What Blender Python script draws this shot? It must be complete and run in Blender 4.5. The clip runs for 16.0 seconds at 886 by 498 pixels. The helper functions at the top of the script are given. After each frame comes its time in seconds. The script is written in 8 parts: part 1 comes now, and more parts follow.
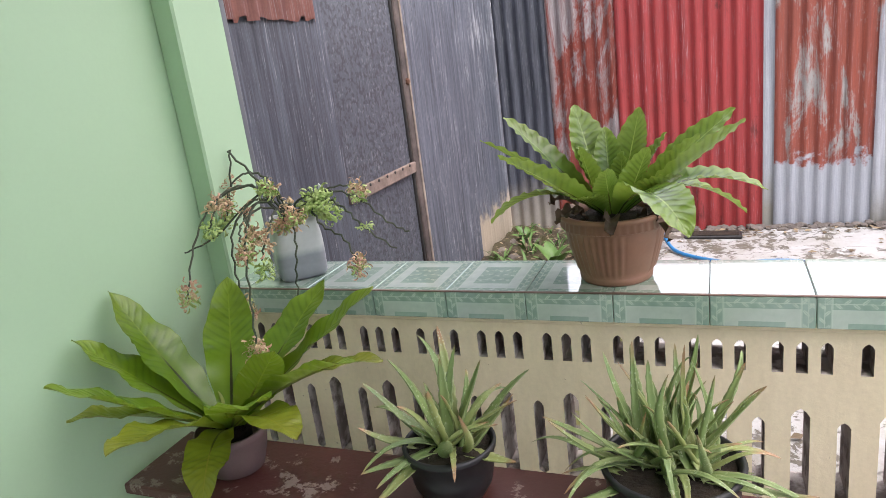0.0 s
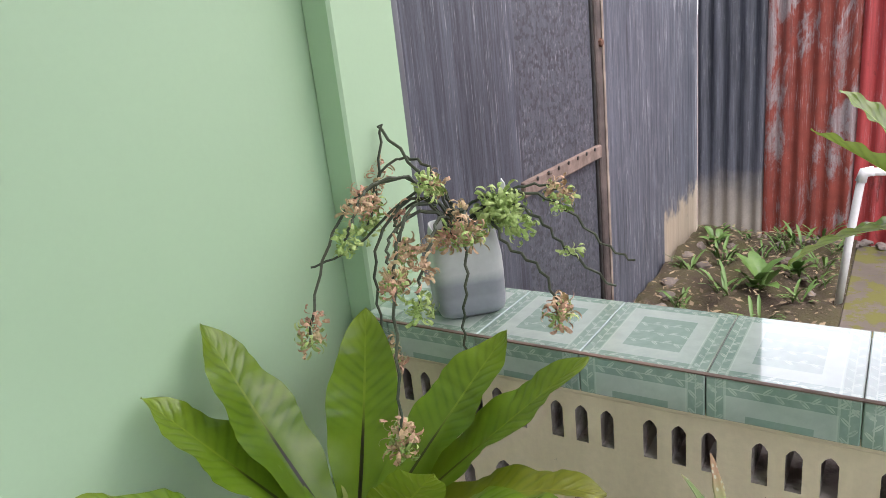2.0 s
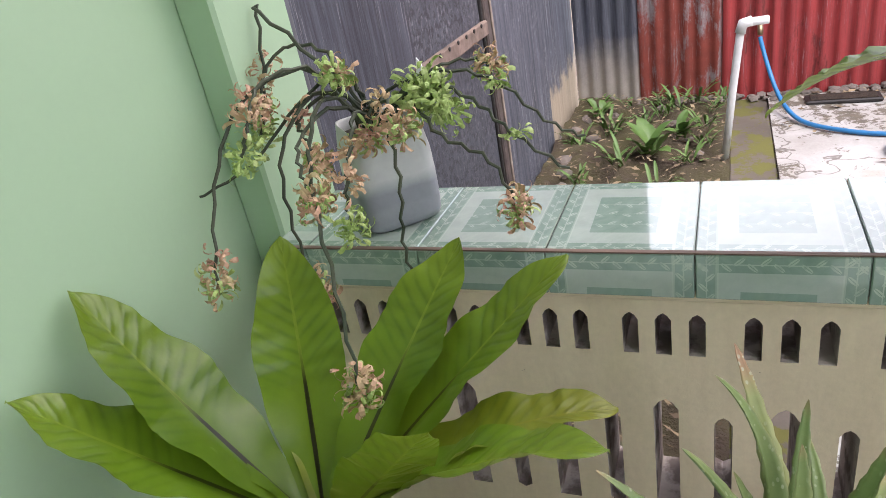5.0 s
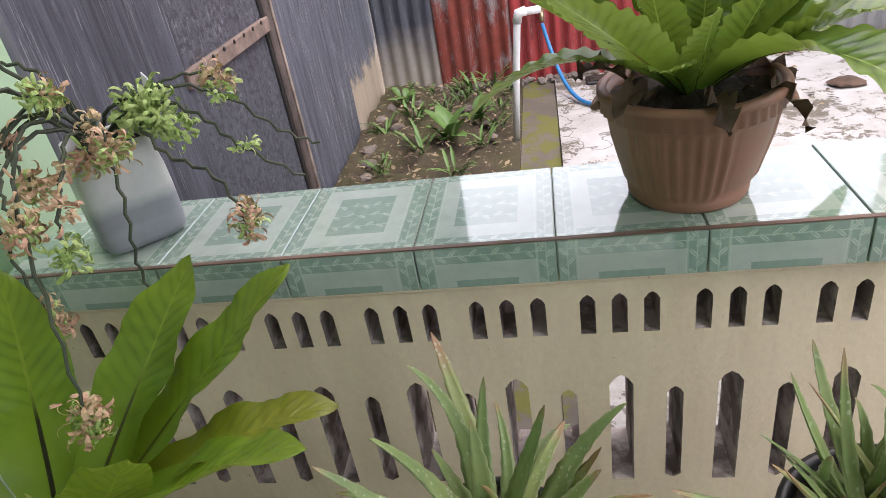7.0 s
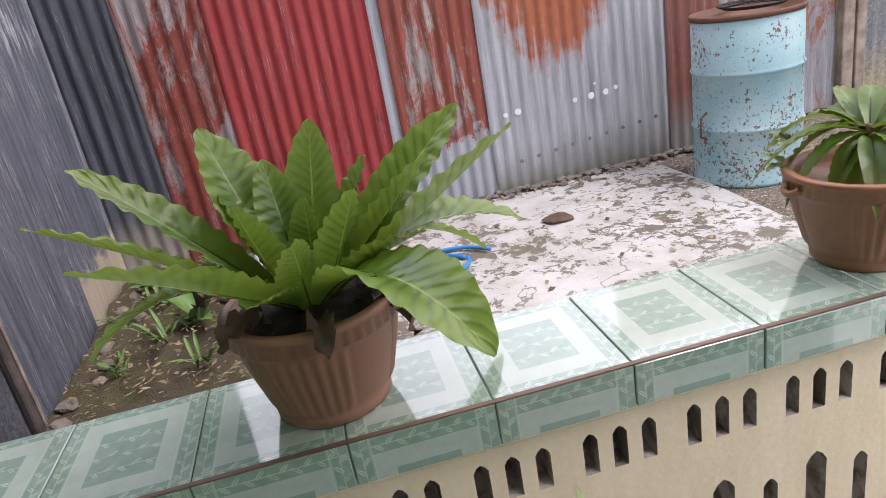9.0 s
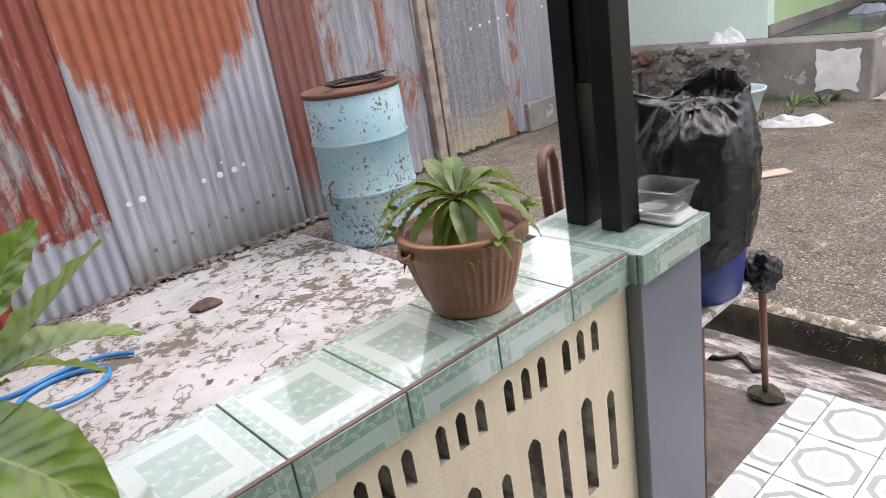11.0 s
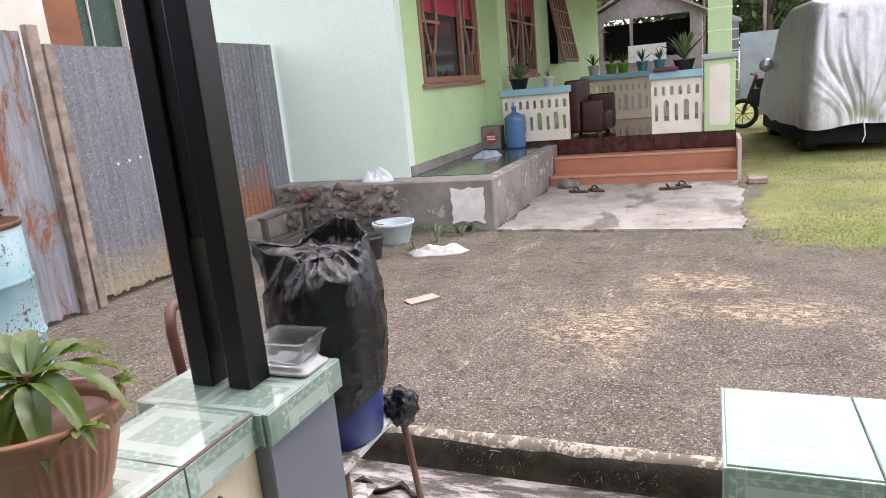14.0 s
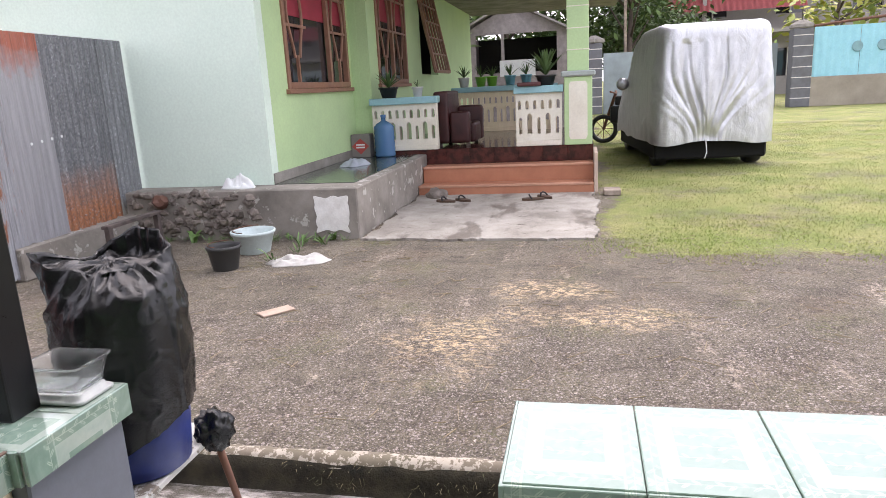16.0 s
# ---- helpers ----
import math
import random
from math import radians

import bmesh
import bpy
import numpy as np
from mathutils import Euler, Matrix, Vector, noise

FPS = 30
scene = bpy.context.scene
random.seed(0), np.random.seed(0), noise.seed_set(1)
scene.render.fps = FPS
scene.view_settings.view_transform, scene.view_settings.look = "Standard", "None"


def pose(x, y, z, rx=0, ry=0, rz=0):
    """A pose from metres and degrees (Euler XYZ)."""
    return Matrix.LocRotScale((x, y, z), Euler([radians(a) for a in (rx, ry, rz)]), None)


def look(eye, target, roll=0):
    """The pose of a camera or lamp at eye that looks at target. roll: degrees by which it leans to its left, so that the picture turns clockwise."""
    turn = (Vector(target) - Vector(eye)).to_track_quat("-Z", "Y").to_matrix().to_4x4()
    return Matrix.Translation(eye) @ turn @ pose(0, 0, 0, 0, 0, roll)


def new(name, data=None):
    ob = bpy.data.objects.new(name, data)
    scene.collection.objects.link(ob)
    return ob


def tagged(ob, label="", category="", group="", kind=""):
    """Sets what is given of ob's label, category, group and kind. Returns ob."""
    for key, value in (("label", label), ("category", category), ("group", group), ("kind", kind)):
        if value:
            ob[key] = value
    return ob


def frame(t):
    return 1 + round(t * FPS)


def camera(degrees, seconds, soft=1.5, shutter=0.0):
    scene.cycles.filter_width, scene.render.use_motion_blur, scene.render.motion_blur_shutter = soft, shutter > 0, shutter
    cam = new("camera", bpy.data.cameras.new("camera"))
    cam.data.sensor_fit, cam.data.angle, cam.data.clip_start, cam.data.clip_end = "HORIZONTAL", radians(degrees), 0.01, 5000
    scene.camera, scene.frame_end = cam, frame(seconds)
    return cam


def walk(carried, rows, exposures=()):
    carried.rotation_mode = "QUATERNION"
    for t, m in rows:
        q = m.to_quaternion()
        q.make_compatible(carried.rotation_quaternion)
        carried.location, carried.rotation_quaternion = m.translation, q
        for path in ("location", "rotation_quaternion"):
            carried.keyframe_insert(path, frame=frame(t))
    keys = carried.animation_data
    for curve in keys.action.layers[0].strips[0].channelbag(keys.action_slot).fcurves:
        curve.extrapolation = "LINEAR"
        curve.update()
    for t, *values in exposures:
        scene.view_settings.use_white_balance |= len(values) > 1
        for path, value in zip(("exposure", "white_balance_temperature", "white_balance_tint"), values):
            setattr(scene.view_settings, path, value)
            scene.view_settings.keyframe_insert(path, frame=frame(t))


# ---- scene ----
cam = camera(66.2, 16.0, soft=0.5)
PATH = [
    (0, (-0.01, -0.026, 1.357), (-0.765, 1.741, 0.803), -7.4),
    (0.5, (-0.076, 0.101, 1.359), (-0.921, 1.834, 0.826), -8.0),
    (1, (-0.246, 0.24, 1.351), (-0.999, 2.01, 0.802), -8.3),
    (1.5, (-0.358, 0.347, 1.318), (-1.238, 2.027, 0.681), -6.1),
    (2, (-0.415, 0.463, 1.312), (-1.516, 2.028, 0.73), -6.5),
    (2.5, (-0.49, 0.507, 1.243), (-1.68, 1.911, 0.46), -5.5),
    (3, (-0.609, 0.525, 1.23), (-1.694, 1.788, 0.123), -7.8),
    (3.5, (-0.634, 0.534, 1.205), (-1.654, 1.797, 0.036), -8.3),
    (4, (-0.617, 0.565, 1.218), (-1.562, 1.878, 0.042), -9.0),
    (4.5, (-0.595, 0.593, 1.258), (-1.463, 2.075, 0.234), -7.5),
    (4.7, (-0.599, 0.582, 1.258), (-1.443, 2.156, 0.358), -8.9),
    (7, (-0.426, 0.598, 1.278), (-0.767, 2.292, 0.271), -9.9),
    (7.5, (-0.346, 0.612, 1.299), (-0.58, 2.403, 0.44), -10.2),
    (8, (-0.287, 0.62, 1.318), (-0.356, 2.474, 0.57), -9.0),
    (8.5, (-0.23, 0.636, 1.322), (-0.147, 2.496, 0.591), -9.6),
    (9, (-0.176, 0.655, 1.326), (0.101, 2.498, 0.6), -10.4),
    (9.2, (-0.147, 0.667, 1.329), (0.285, 2.489, 0.626), -11.7),
    (11.3, (-0.111, 0.67, 1.343), (1.254, 1.966, 0.668), -5.7),
    (11.5, (-0.078, 0.65, 1.344), (1.402, 1.829, 0.699), -3.8),
    (11.6, (-0.068, 0.638, 1.348), (1.443, 1.792, 0.726), -4.3),
    (12, (-0.027, 0.618, 1.352), (1.615, 1.581, 0.739), -3.3),
    (12.5, (0.002, 0.621, 1.358), (1.751, 1.422, 0.81), -4.2),
    (13, (-0.005, 0.618, 1.365), (1.785, 1.372, 0.889), -3.5),
    (13.5, (0.001, 0.609, 1.369), (1.814, 1.328, 0.924), -4.4),
    (14, (0.002, 0.598, 1.368), (1.803, 1.334, 0.907), -5.3),
    (14.5, (0.022, 0.574, 1.366), (1.838, 1.256, 0.877), -6.0),
    (15, (0.045, 0.542, 1.368), (1.896, 1.11, 0.867), -3.7),
    (15.5, (0.075, 0.51, 1.365), (1.947, 1.016, 0.876), -3.2),
    (16, (0.1, 0.463, 1.352), (2.004, 0.867, 0.89), -3.1),
]
walk(cam, [(t, look(eye, target, roll)) for t, eye, target, roll in PATH],
     exposures=((0.0, 1.55, 6400, 20), (0.7, 1.4, 6400, 20), (1.5, 1.45, 6400, 20), (3.0, 1.85, 6400, 22), (3.5, 2.05, 6400, 22), (4.0, 1.95, 6400, 22), (4.5, 1.6, 6400, 22), (7.0, 1.4, 6400, 22), (9.0, 1.1, 6400, 22), (11.5, 1.03, 6400, 21), (12.3, 1.12, 6400, 22), (14.0, 1.16, 6400, 22), (16.0, 1.12, 6400, 22)))


# world and light: a bright overcast day
world = bpy.data.worlds.new("overcast_sky")
scene.world = world
world.use_nodes = True
wn, wl = world.node_tree.nodes, world.node_tree.links
sky = wn.new("ShaderNodeTexSky")
sky.sky_type, sky.sun_disc = "NISHITA", False
sky.sun_elevation, sky.sun_rotation = radians(58), radians(60)
sky.air_density, sky.dust_density, sky.ozone_density = 1.0, 6.0, 1.0
pale = wn.new("ShaderNodeMixRGB")
pale.inputs[0].default_value = 0.75
pale.inputs[2].default_value = (7.6, 7.8, 8.0, 1)
wl.new(sky.outputs[0], pale.inputs[1])
wl.new(pale.outputs[0], wn["Background"].inputs[0])
wn["Background"].inputs[1].default_value = 0.15
sun = new("sun", bpy.data.lights.new("sun", "SUN"))
sun.data.energy, sun.data.angle, sun.data.color = 1.0, radians(25), (1.0, 0.96, 0.9)
sun.matrix_basis = look((5, -4, 10), (0, 0, 0))


# ---- materials ----
def nodes_of(name):
    m = bpy.data.materials.new(name)
    m.use_nodes = True
    return m, m.node_tree.nodes, m.node_tree.links, m.node_tree.nodes["Principled BSDF"]


def rgba(c):
    return (c[0], c[1], c[2], 1)


class Net:
    """Wires a node material in few words."""
    def __init__(self, name, rough=0.6, metal=0.0, spec=0.5):
        self.m, self.n, self.l, self.b = nodes_of(name)
        self.b.inputs["Roughness"].default_value = rough
        self.b.inputs["Metallic"].default_value = metal
        self.b.inputs["Specular IOR Level"].default_value = spec
        self.co = self.n.new("ShaderNodeTexCoord").outputs["Object"]

    def put(self, socket, v):
        if isinstance(v, (int, float)):
            socket.default_value = v
        elif isinstance(v, tuple):
            socket.default_value = rgba(v) if len(v) == 3 and socket.type == "RGBA" else v
        else:
            self.l.new(v, socket)

    def math(self, op, a, b=0.0, c=0.0, clamp=False):
        q = self.n.new("ShaderNodeMath")
        q.operation, q.use_clamp = op, clamp
        for i, v in enumerate((a, b, c)):
            self.put(q.inputs[i], v)
        return q.outputs[0]

    def scaled(self, v):
        q = self.n.new("ShaderNodeMapping")
        self.l.new(self.co, q.inputs[0])
        q.inputs["Scale"].default_value = v
        return q.outputs[0]

    def noise(self, scale=5.0, detail=6.0, rough=0.6, stretch=None, distort=0.0):
        q = self.n.new("ShaderNodeTexNoise")
        self.l.new(self.scaled(stretch) if stretch else self.co, q.inputs["Vector"])
        q.inputs["Scale"].default_value, q.inputs["Detail"].default_value = scale, detail
        q.inputs["Roughness"].default_value, q.inputs["Distortion"].default_value = rough, distort
        return q.outputs["Fac"]

    def voronoi(self, scale, stretch=None):
        q = self.n.new("ShaderNodeTexVoronoi")
        self.l.new(self.scaled(stretch) if stretch else self.co, q.inputs["Vector"])
        q.inputs["Scale"].default_value = scale
        return q.outputs

    def step(self, v, lo, hi):
        q = self.n.new("ShaderNodeMapRange")
        self.put(q.inputs[0], v)
        q.inputs[1].default_value, q.inputs[2].default_value = lo, hi
        return q.outputs[0]

    def mix(self, f, a, b, kind="MIX"):
        q = self.n.new("ShaderNodeMixRGB")
        q.blend_type = kind
        for i, v in enumerate((f, a, b)):
            self.put(q.inputs[i], v)
        return q.outputs[0]

    def xyz(self):
        q = self.n.new("ShaderNodeSeparateXYZ")
        self.l.new(self.co, q.inputs[0])
        return q.outputs

    def rand(self):
        return self.n.new("ShaderNodeObjectInfo").outputs["Random"]

    def bump(self, h, strength=0.3, dist=0.01):
        q = self.n.new("ShaderNodeBump")
        q.inputs["Strength"].default_value, q.inputs["Distance"].default_value = strength, dist
        self.put(q.inputs["Height"], h)
        self.l.new(q.outputs[0], self.b.inputs["Normal"])

    def done(self, colour, rough=None):
        self.put(self.b.inputs["Base Color"], colour)
        if rough is not None:
            self.put(self.b.inputs["Roughness"], rough)
        return self.m


def plain(name, c1, c2=None, rough=0.6, scale=4.0, fine=60.0, bump=0.15, metal=0.0, spec=0.5, lo=0.35, hi=0.65, vary=0.0, dist=0.004, speck=0.35):
    """Two colours in soft blotches, a fine grain and a fine relief."""
    k = Net(name, rough, metal, spec)
    c2 = c2 or tuple(v * 0.8 for v in c1)
    col = k.mix(k.step(k.noise(scale), lo, hi), c1, c2)
    grain = k.noise(fine, 4)
    col = k.mix(speck, col, k.mix(grain, (0.55, 0.55, 0.55), (1.3, 1.3, 1.3)), "MULTIPLY")
    if vary:
        col = k.mix(vary, col, k.mix(k.rand(), (0.4, 0.4, 0.4), (1.5, 1.5, 1.5)), "MULTIPLY")
    k.bump(grain, bump, dist)
    return k.done(col, k.math("ADD", k.math("MULTIPLY", grain, 0.25), rough - 0.12))


def sheet_metal(name, base, dark, rust, amount, rough=0.62, metal=0.08, zlow=None, low=None, spots=0.0, fade=0.05, foot=None, fine=26, foot_z=(0.12, 0.42), scratch=0.35, blot=0.75):
    """Weathered corrugated sheet: streaks down the sheet, rust, a lower band, pale spots."""
    k = Net(name, rough, metal)
    broad = k.noise(1.0, 6, 0.7, (fine, fine, 1.3))
    thin = k.noise(1.0, 7, 0.75, (fine * 4.6, fine * 4.6, 4.5))
    streak = k.math("ADD", k.math("MULTIPLY", broad, 0.5), k.math("MULTIPLY", thin, 0.5))
    col = k.mix(k.step(streak, 0.40, 0.62), dark, base)
    patch = k.noise(2.2, 8, 0.75, (2.2, 2.2, 0.8), 0.6)
    mask = k.step(k.math("ADD", patch, k.math("MULTIPLY", streak, 0.55)), 1.01 - amount, 1.09 - amount)
    col = k.mix(mask, col, k.mix(k.noise(14, 6), rust, tuple(v * 0.45 for v in rust)))
    runs = k.math("MULTIPLY", k.step(k.noise(1.0, 6, 0.7, (fine * 1.4, fine * 1.4, 0.8)), 0.52, 0.64), k.step(k.noise(1.6, 6, 0.7, (3, 3, 1)), 0.40, 0.60))
    col = k.mix(k.math("MULTIPLY", runs, 0.55), col, tuple(v * 0.45 for v in dark))
    pale = k.math("MULTIPLY", k.step(k.noise(1.0, 5, 0.65, (190, 190, 7)), 0.56, 0.66), k.step(k.noise(2.0, 7, 0.75, (3, 3, 1.2)), 0.46, 0.62))
    col = k.mix(k.math("MULTIPLY", pale, scratch), col, (0.62, 0.63, 0.66))
    if zlow is not None:
        z = k.xyz()[2]
        edge = k.math("ADD", z, k.math("MULTIPLY", k.math("SUBTRACT", k.noise(9, 5, 0.65), 0.5), 0.45))
        col = k.mix(k.step(edge, zlow - fade, zlow + fade), k.mix(k.step(streak, 0.4, 0.65), tuple(v * 0.7 for v in low), low), col)
    if foot is not None:
        z = k.xyz()[2]
        edge = k.math("ADD", z, k.math("MULTIPLY", k.math("SUBTRACT", k.noise(6, 5), 0.5), 0.3))
        col = k.mix(k.step(edge, *foot_z), foot, col)
    if spots:
        fleck = k.math("MULTIPLY", k.step(k.noise(60, 5, 0.7, (1, 1, 0.8)), 0.55, 0.63), k.step(k.noise(5, 5, 0.7), 0.30, 0.60))
        col = k.mix(k.math("MULTIPLY", fleck, spots), col, (0.50, 0.52, 0.55))
        col = k.mix(k.math("MULTIPLY", k.step(k.noise(48, 4, 0.65), 0.50, 0.58), blot), col, (0.035, 0.038, 0.046))
    grain = k.noise(120, 4)
    col = k.mix(0.4, col, k.mix(grain, (0.5, 0.5, 0.5), (1.35, 1.35, 1.35)), "MULTIPLY")
    k.bump(k.math("ADD", streak, k.math("MULTIPLY", grain, 0.6)), 0.25, 0.004)
    return k.done(col, k.math("ADD", rough - 0.1, k.math("MULTIPLY", mask, 0.3)))


M_WALL = plain("mint_wall_paint", (0.385, 0.555, 0.365), (0.37, 0.535, 0.35), 0.55, 1.2, 90, 0.05, speck=0.08)
M_PALEWALL = plain("pale_mint_paint", (0.70, 0.82, 0.72), (0.65, 0.78, 0.68), 0.7, 1.2, 40, 0.1)
M_LIMEWALL = plain("lime_green_paint", (0.49, 0.66, 0.35), (0.44, 0.60, 0.32), 0.65, 1.5, 40, 0.1)
def cream_paint():
    """Brushed cream paint with faint runs and small knocks."""
    k = Net("cream_paint", 0.55)
    run = k.noise(1.0, 6, 0.7, (14, 14, 2.0))
    col = k.mix(k.step(run, 0.40, 0.75), (0.75, 0.64, 0.46), (0.66, 0.55, 0.385))
    knock = k.step(k.noise(38, 6, 0.7), 0.69, 0.71)
    col = k.mix(knock, col, (0.36, 0.28, 0.22))
    grain = k.noise(80, 5)
    col = k.mix(0.3, col, k.mix(grain, (0.6, 0.6, 0.6), (1.25, 1.25, 1.25)), "MULTIPLY")
    k.bump(k.math("ADD", grain, k.math("MULTIPLY", k.noise(9, 4), 1.5)), 0.25, 0.004)
    return k.done(col)


M_CREAM = cream_paint()
M_CREAM2 = plain("pale_cream_paint", (0.78, 0.75, 0.66), (0.70, 0.66, 0.56), 0.6, 3.0, 40, 0.1)
M_BLUECAP = plain("pale_blue_cap", (0.30, 0.52, 0.58), (0.25, 0.46, 0.52), 0.4, 4, 40, 0.1)
M_BASEBOARD = plain("navy_baseboard", (0.03, 0.05, 0.16), None, 0.3)
M_GREYPAINT = plain("slate_grey_paint", (0.17, 0.18, 0.215), (0.15, 0.16, 0.19), 0.5, 3.0, 60, 0.1)
M_BLACKSTEEL = plain("black_steel_paint", (0.006, 0.006, 0.008), (0.009, 0.009, 0.011), 0.32, 4.0, 80, 0.05, spec=0.35)
M_CONC = plain("grey_concrete", (0.30, 0.28, 0.25), (0.16, 0.15, 0.13), 0.85, 2.5, 60, 0.5, dist=0.008)
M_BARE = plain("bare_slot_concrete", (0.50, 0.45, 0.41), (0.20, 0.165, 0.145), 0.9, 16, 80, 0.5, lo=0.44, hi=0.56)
M_GROUT = plain("grey_grout", (0.42, 0.44, 0.40), None, 0.9)
M_EDGE = plain("brown_tile_edge", (0.20, 0.12, 0.09), (0.12, 0.08, 0.06), 0.6)
M_CEIL = plain("white_ceiling_board", (0.55, 0.56, 0.53), None, 0.8)
M_FLOOR = plain("grey_floor_tile", (0.55, 0.57, 0.56), (0.48, 0.50, 0.49), 0.25, 6)
M_WOODOLD = plain("weathered_timber", (0.13, 0.10, 0.09), (0.06, 0.048, 0.045), 0.8, 9, 70, 0.5)
M_WOODPALE = plain("pale_split_timber", (0.40, 0.33, 0.27), (0.20, 0.155, 0.125), 0.8, 9, 70, 0.4)
M_WOODRED = plain("orange_brown_timber", (0.30, 0.12, 0.05), (0.22, 0.085, 0.04), 0.6, 5, 50, 0.2)
M_TERRA = plain("terracotta_plastic", (0.34, 0.155, 0.085), (0.27, 0.115, 0.065), 0.42, 7, 50, 0.1)
M_TERRA2 = plain("brown_clay_plastic", (0.29, 0.15, 0.095), (0.23, 0.11, 0.07), 0.5, 7, 50, 0.1)
M_SOIL = plain("potting_soil", (0.045, 0.03, 0.02), (0.02, 0.015, 0.01), 0.95, 30, 120, 0.8, dist=0.01)
M_BLACKPOT = plain("black_plastic", (0.012, 0.013, 0.015), (0.02, 0.02, 0.022), 0.4, 6, 60, 0.05)
M_DRYLEAF = plain("dry_brown_leaf", (0.12, 0.07, 0.045), (0.07, 0.045, 0.03), 0.8, 20, 90, 0.3)
M_STONE = plain("field_stone", (0.25, 0.215, 0.185), (0.13, 0.11, 0.095), 0.85, 8, 60, 0.6, vary=0.5, dist=0.01)
M_WHITEPL = plain("white_plastic", (0.75, 0.77, 0.76), (0.68, 0.70, 0.70), 0.45, 8, 60, 0.1)
M_HOSE = plain("blue_hose_rubber", (0.03, 0.22, 0.50), (0.02, 0.18, 0.42), 0.35)
M_TEAR = plain("old_plaster", (0.7, 0.68, 0.64), (0.6, 0.58, 0.55), 0.85)
M_RUSTMETAL = plain("rusty_iron", (0.16, 0.07, 0.04), (0.09, 0.045, 0.03), 0.75, 12, 80, 0.3)
# near-black: small dark things, and shade painted on indoor walls and a gap
M_DARK = plain("black_and_painted_shade", (0.02, 0.018, 0.017), None, 0.6)

GREY, SILVER, RUST = (0.20, 0.21, 0.23), (0.42, 0.43, 0.46), (0.27, 0.075, 0.045)
S_SIDE = sheet_metal("grey_side_sheet", (0.125, 0.138, 0.17), (0.035, 0.039, 0.052), (0.42, 0.43, 0.46), 0.05, fine=24, scratch=0.6)
S_SIDE2 = sheet_metal("bleached_side_sheet", (0.20, 0.22, 0.265), (0.05, 0.056, 0.073), (0.50, 0.52, 0.56), 0.17, zlow=0.30, low=(0.56, 0.48, 0.36), fade=0.04, fine=28, rough=0.72, scratch=0.8)
S_SIDE3 = sheet_metal("streaked_side_sheet", (0.18, 0.198, 0.24), (0.042, 0.047, 0.062), (0.50, 0.52, 0.56), 0.12, fine=28, rough=0.72, scratch=0.8)
S_EMB = sheet_metal("embossed_grey_sheet", (0.115, 0.125, 0.15), (0.070, 0.077, 0.095), RUST, 0.0, spots=0.30)
S_NAVY = sheet_metal("dark_slate_sheet", (0.10, 0.108, 0.135), (0.030, 0.033, 0.045), RUST, 0.05, foot=(0.32, 0.29, 0.25))
S_RUST1 = sheet_metal("red_rust_sheet", (0.36, 0.35, 0.36), (0.17, 0.10, 0.095), (0.28, 0.055, 0.036), 0.30)
S_RED = sheet_metal("red_painted_sheet", (0.39, 0.043, 0.042), (0.235, 0.027, 0.028), (0.20, 0.035, 0.03), 0.16, metal=0.0)
S_RUST2 = sheet_metal("rust_over_silver_sheet", (0.31, 0.075, 0.045), (0.19, 0.048, 0.035), (0.42, 0.40, 0.38), 0.21, zlow=0.42, low=(0.42, 0.44, 0.48), fade=0.02)
S_GREY1 = sheet_metal("silver_sheet_with_rust_run", (0.40, 0.42, 0.45), (0.24, 0.25, 0.28), (0.42, 0.13, 0.06), 0.04, foot=(0.24, 0.23, 0.20))
S_BROWN = sheet_metal("brown_rust_sheet", (0.26, 0.10, 0.075), (0.17, 0.065, 0.055), (0.30, 0.28, 0.27), 0.05, foot=(0.20, 0.19, 0.18))
S_SILV = sheet_metal("pale_silver_sheet", (0.42, 0.43, 0.455), (0.19, 0.192, 0.21), (0.36, 0.15, 0.08), 0.225)
S_FAR = sheet_metal("speckled_grey_sheet", (0.28, 0.288, 0.305), (0.16, 0.165, 0.178), RUST, 0.06, spots=0.75, foot=(0.40, 0.34, 0.22), blot=0.3)
S_FAR2 = sheet_metal("dark_grey_sheet", (0.23, 0.235, 0.25), (0.12, 0.125, 0.135), RUST, 0.03, spots=0.6, blot=0.45, foot=(0.36, 0.15, 0.07), foot_z=(0.40, 0.85))
S_FAR3 = sheet_metal("grey_sheet_rusted_top", (0.40, 0.12, 0.07), (0.26, 0.09, 0.06), (0.45, 0.45, 0.46), 0.06, zlow=1.75, low=(0.36, 0.36, 0.38), fade=0.12)


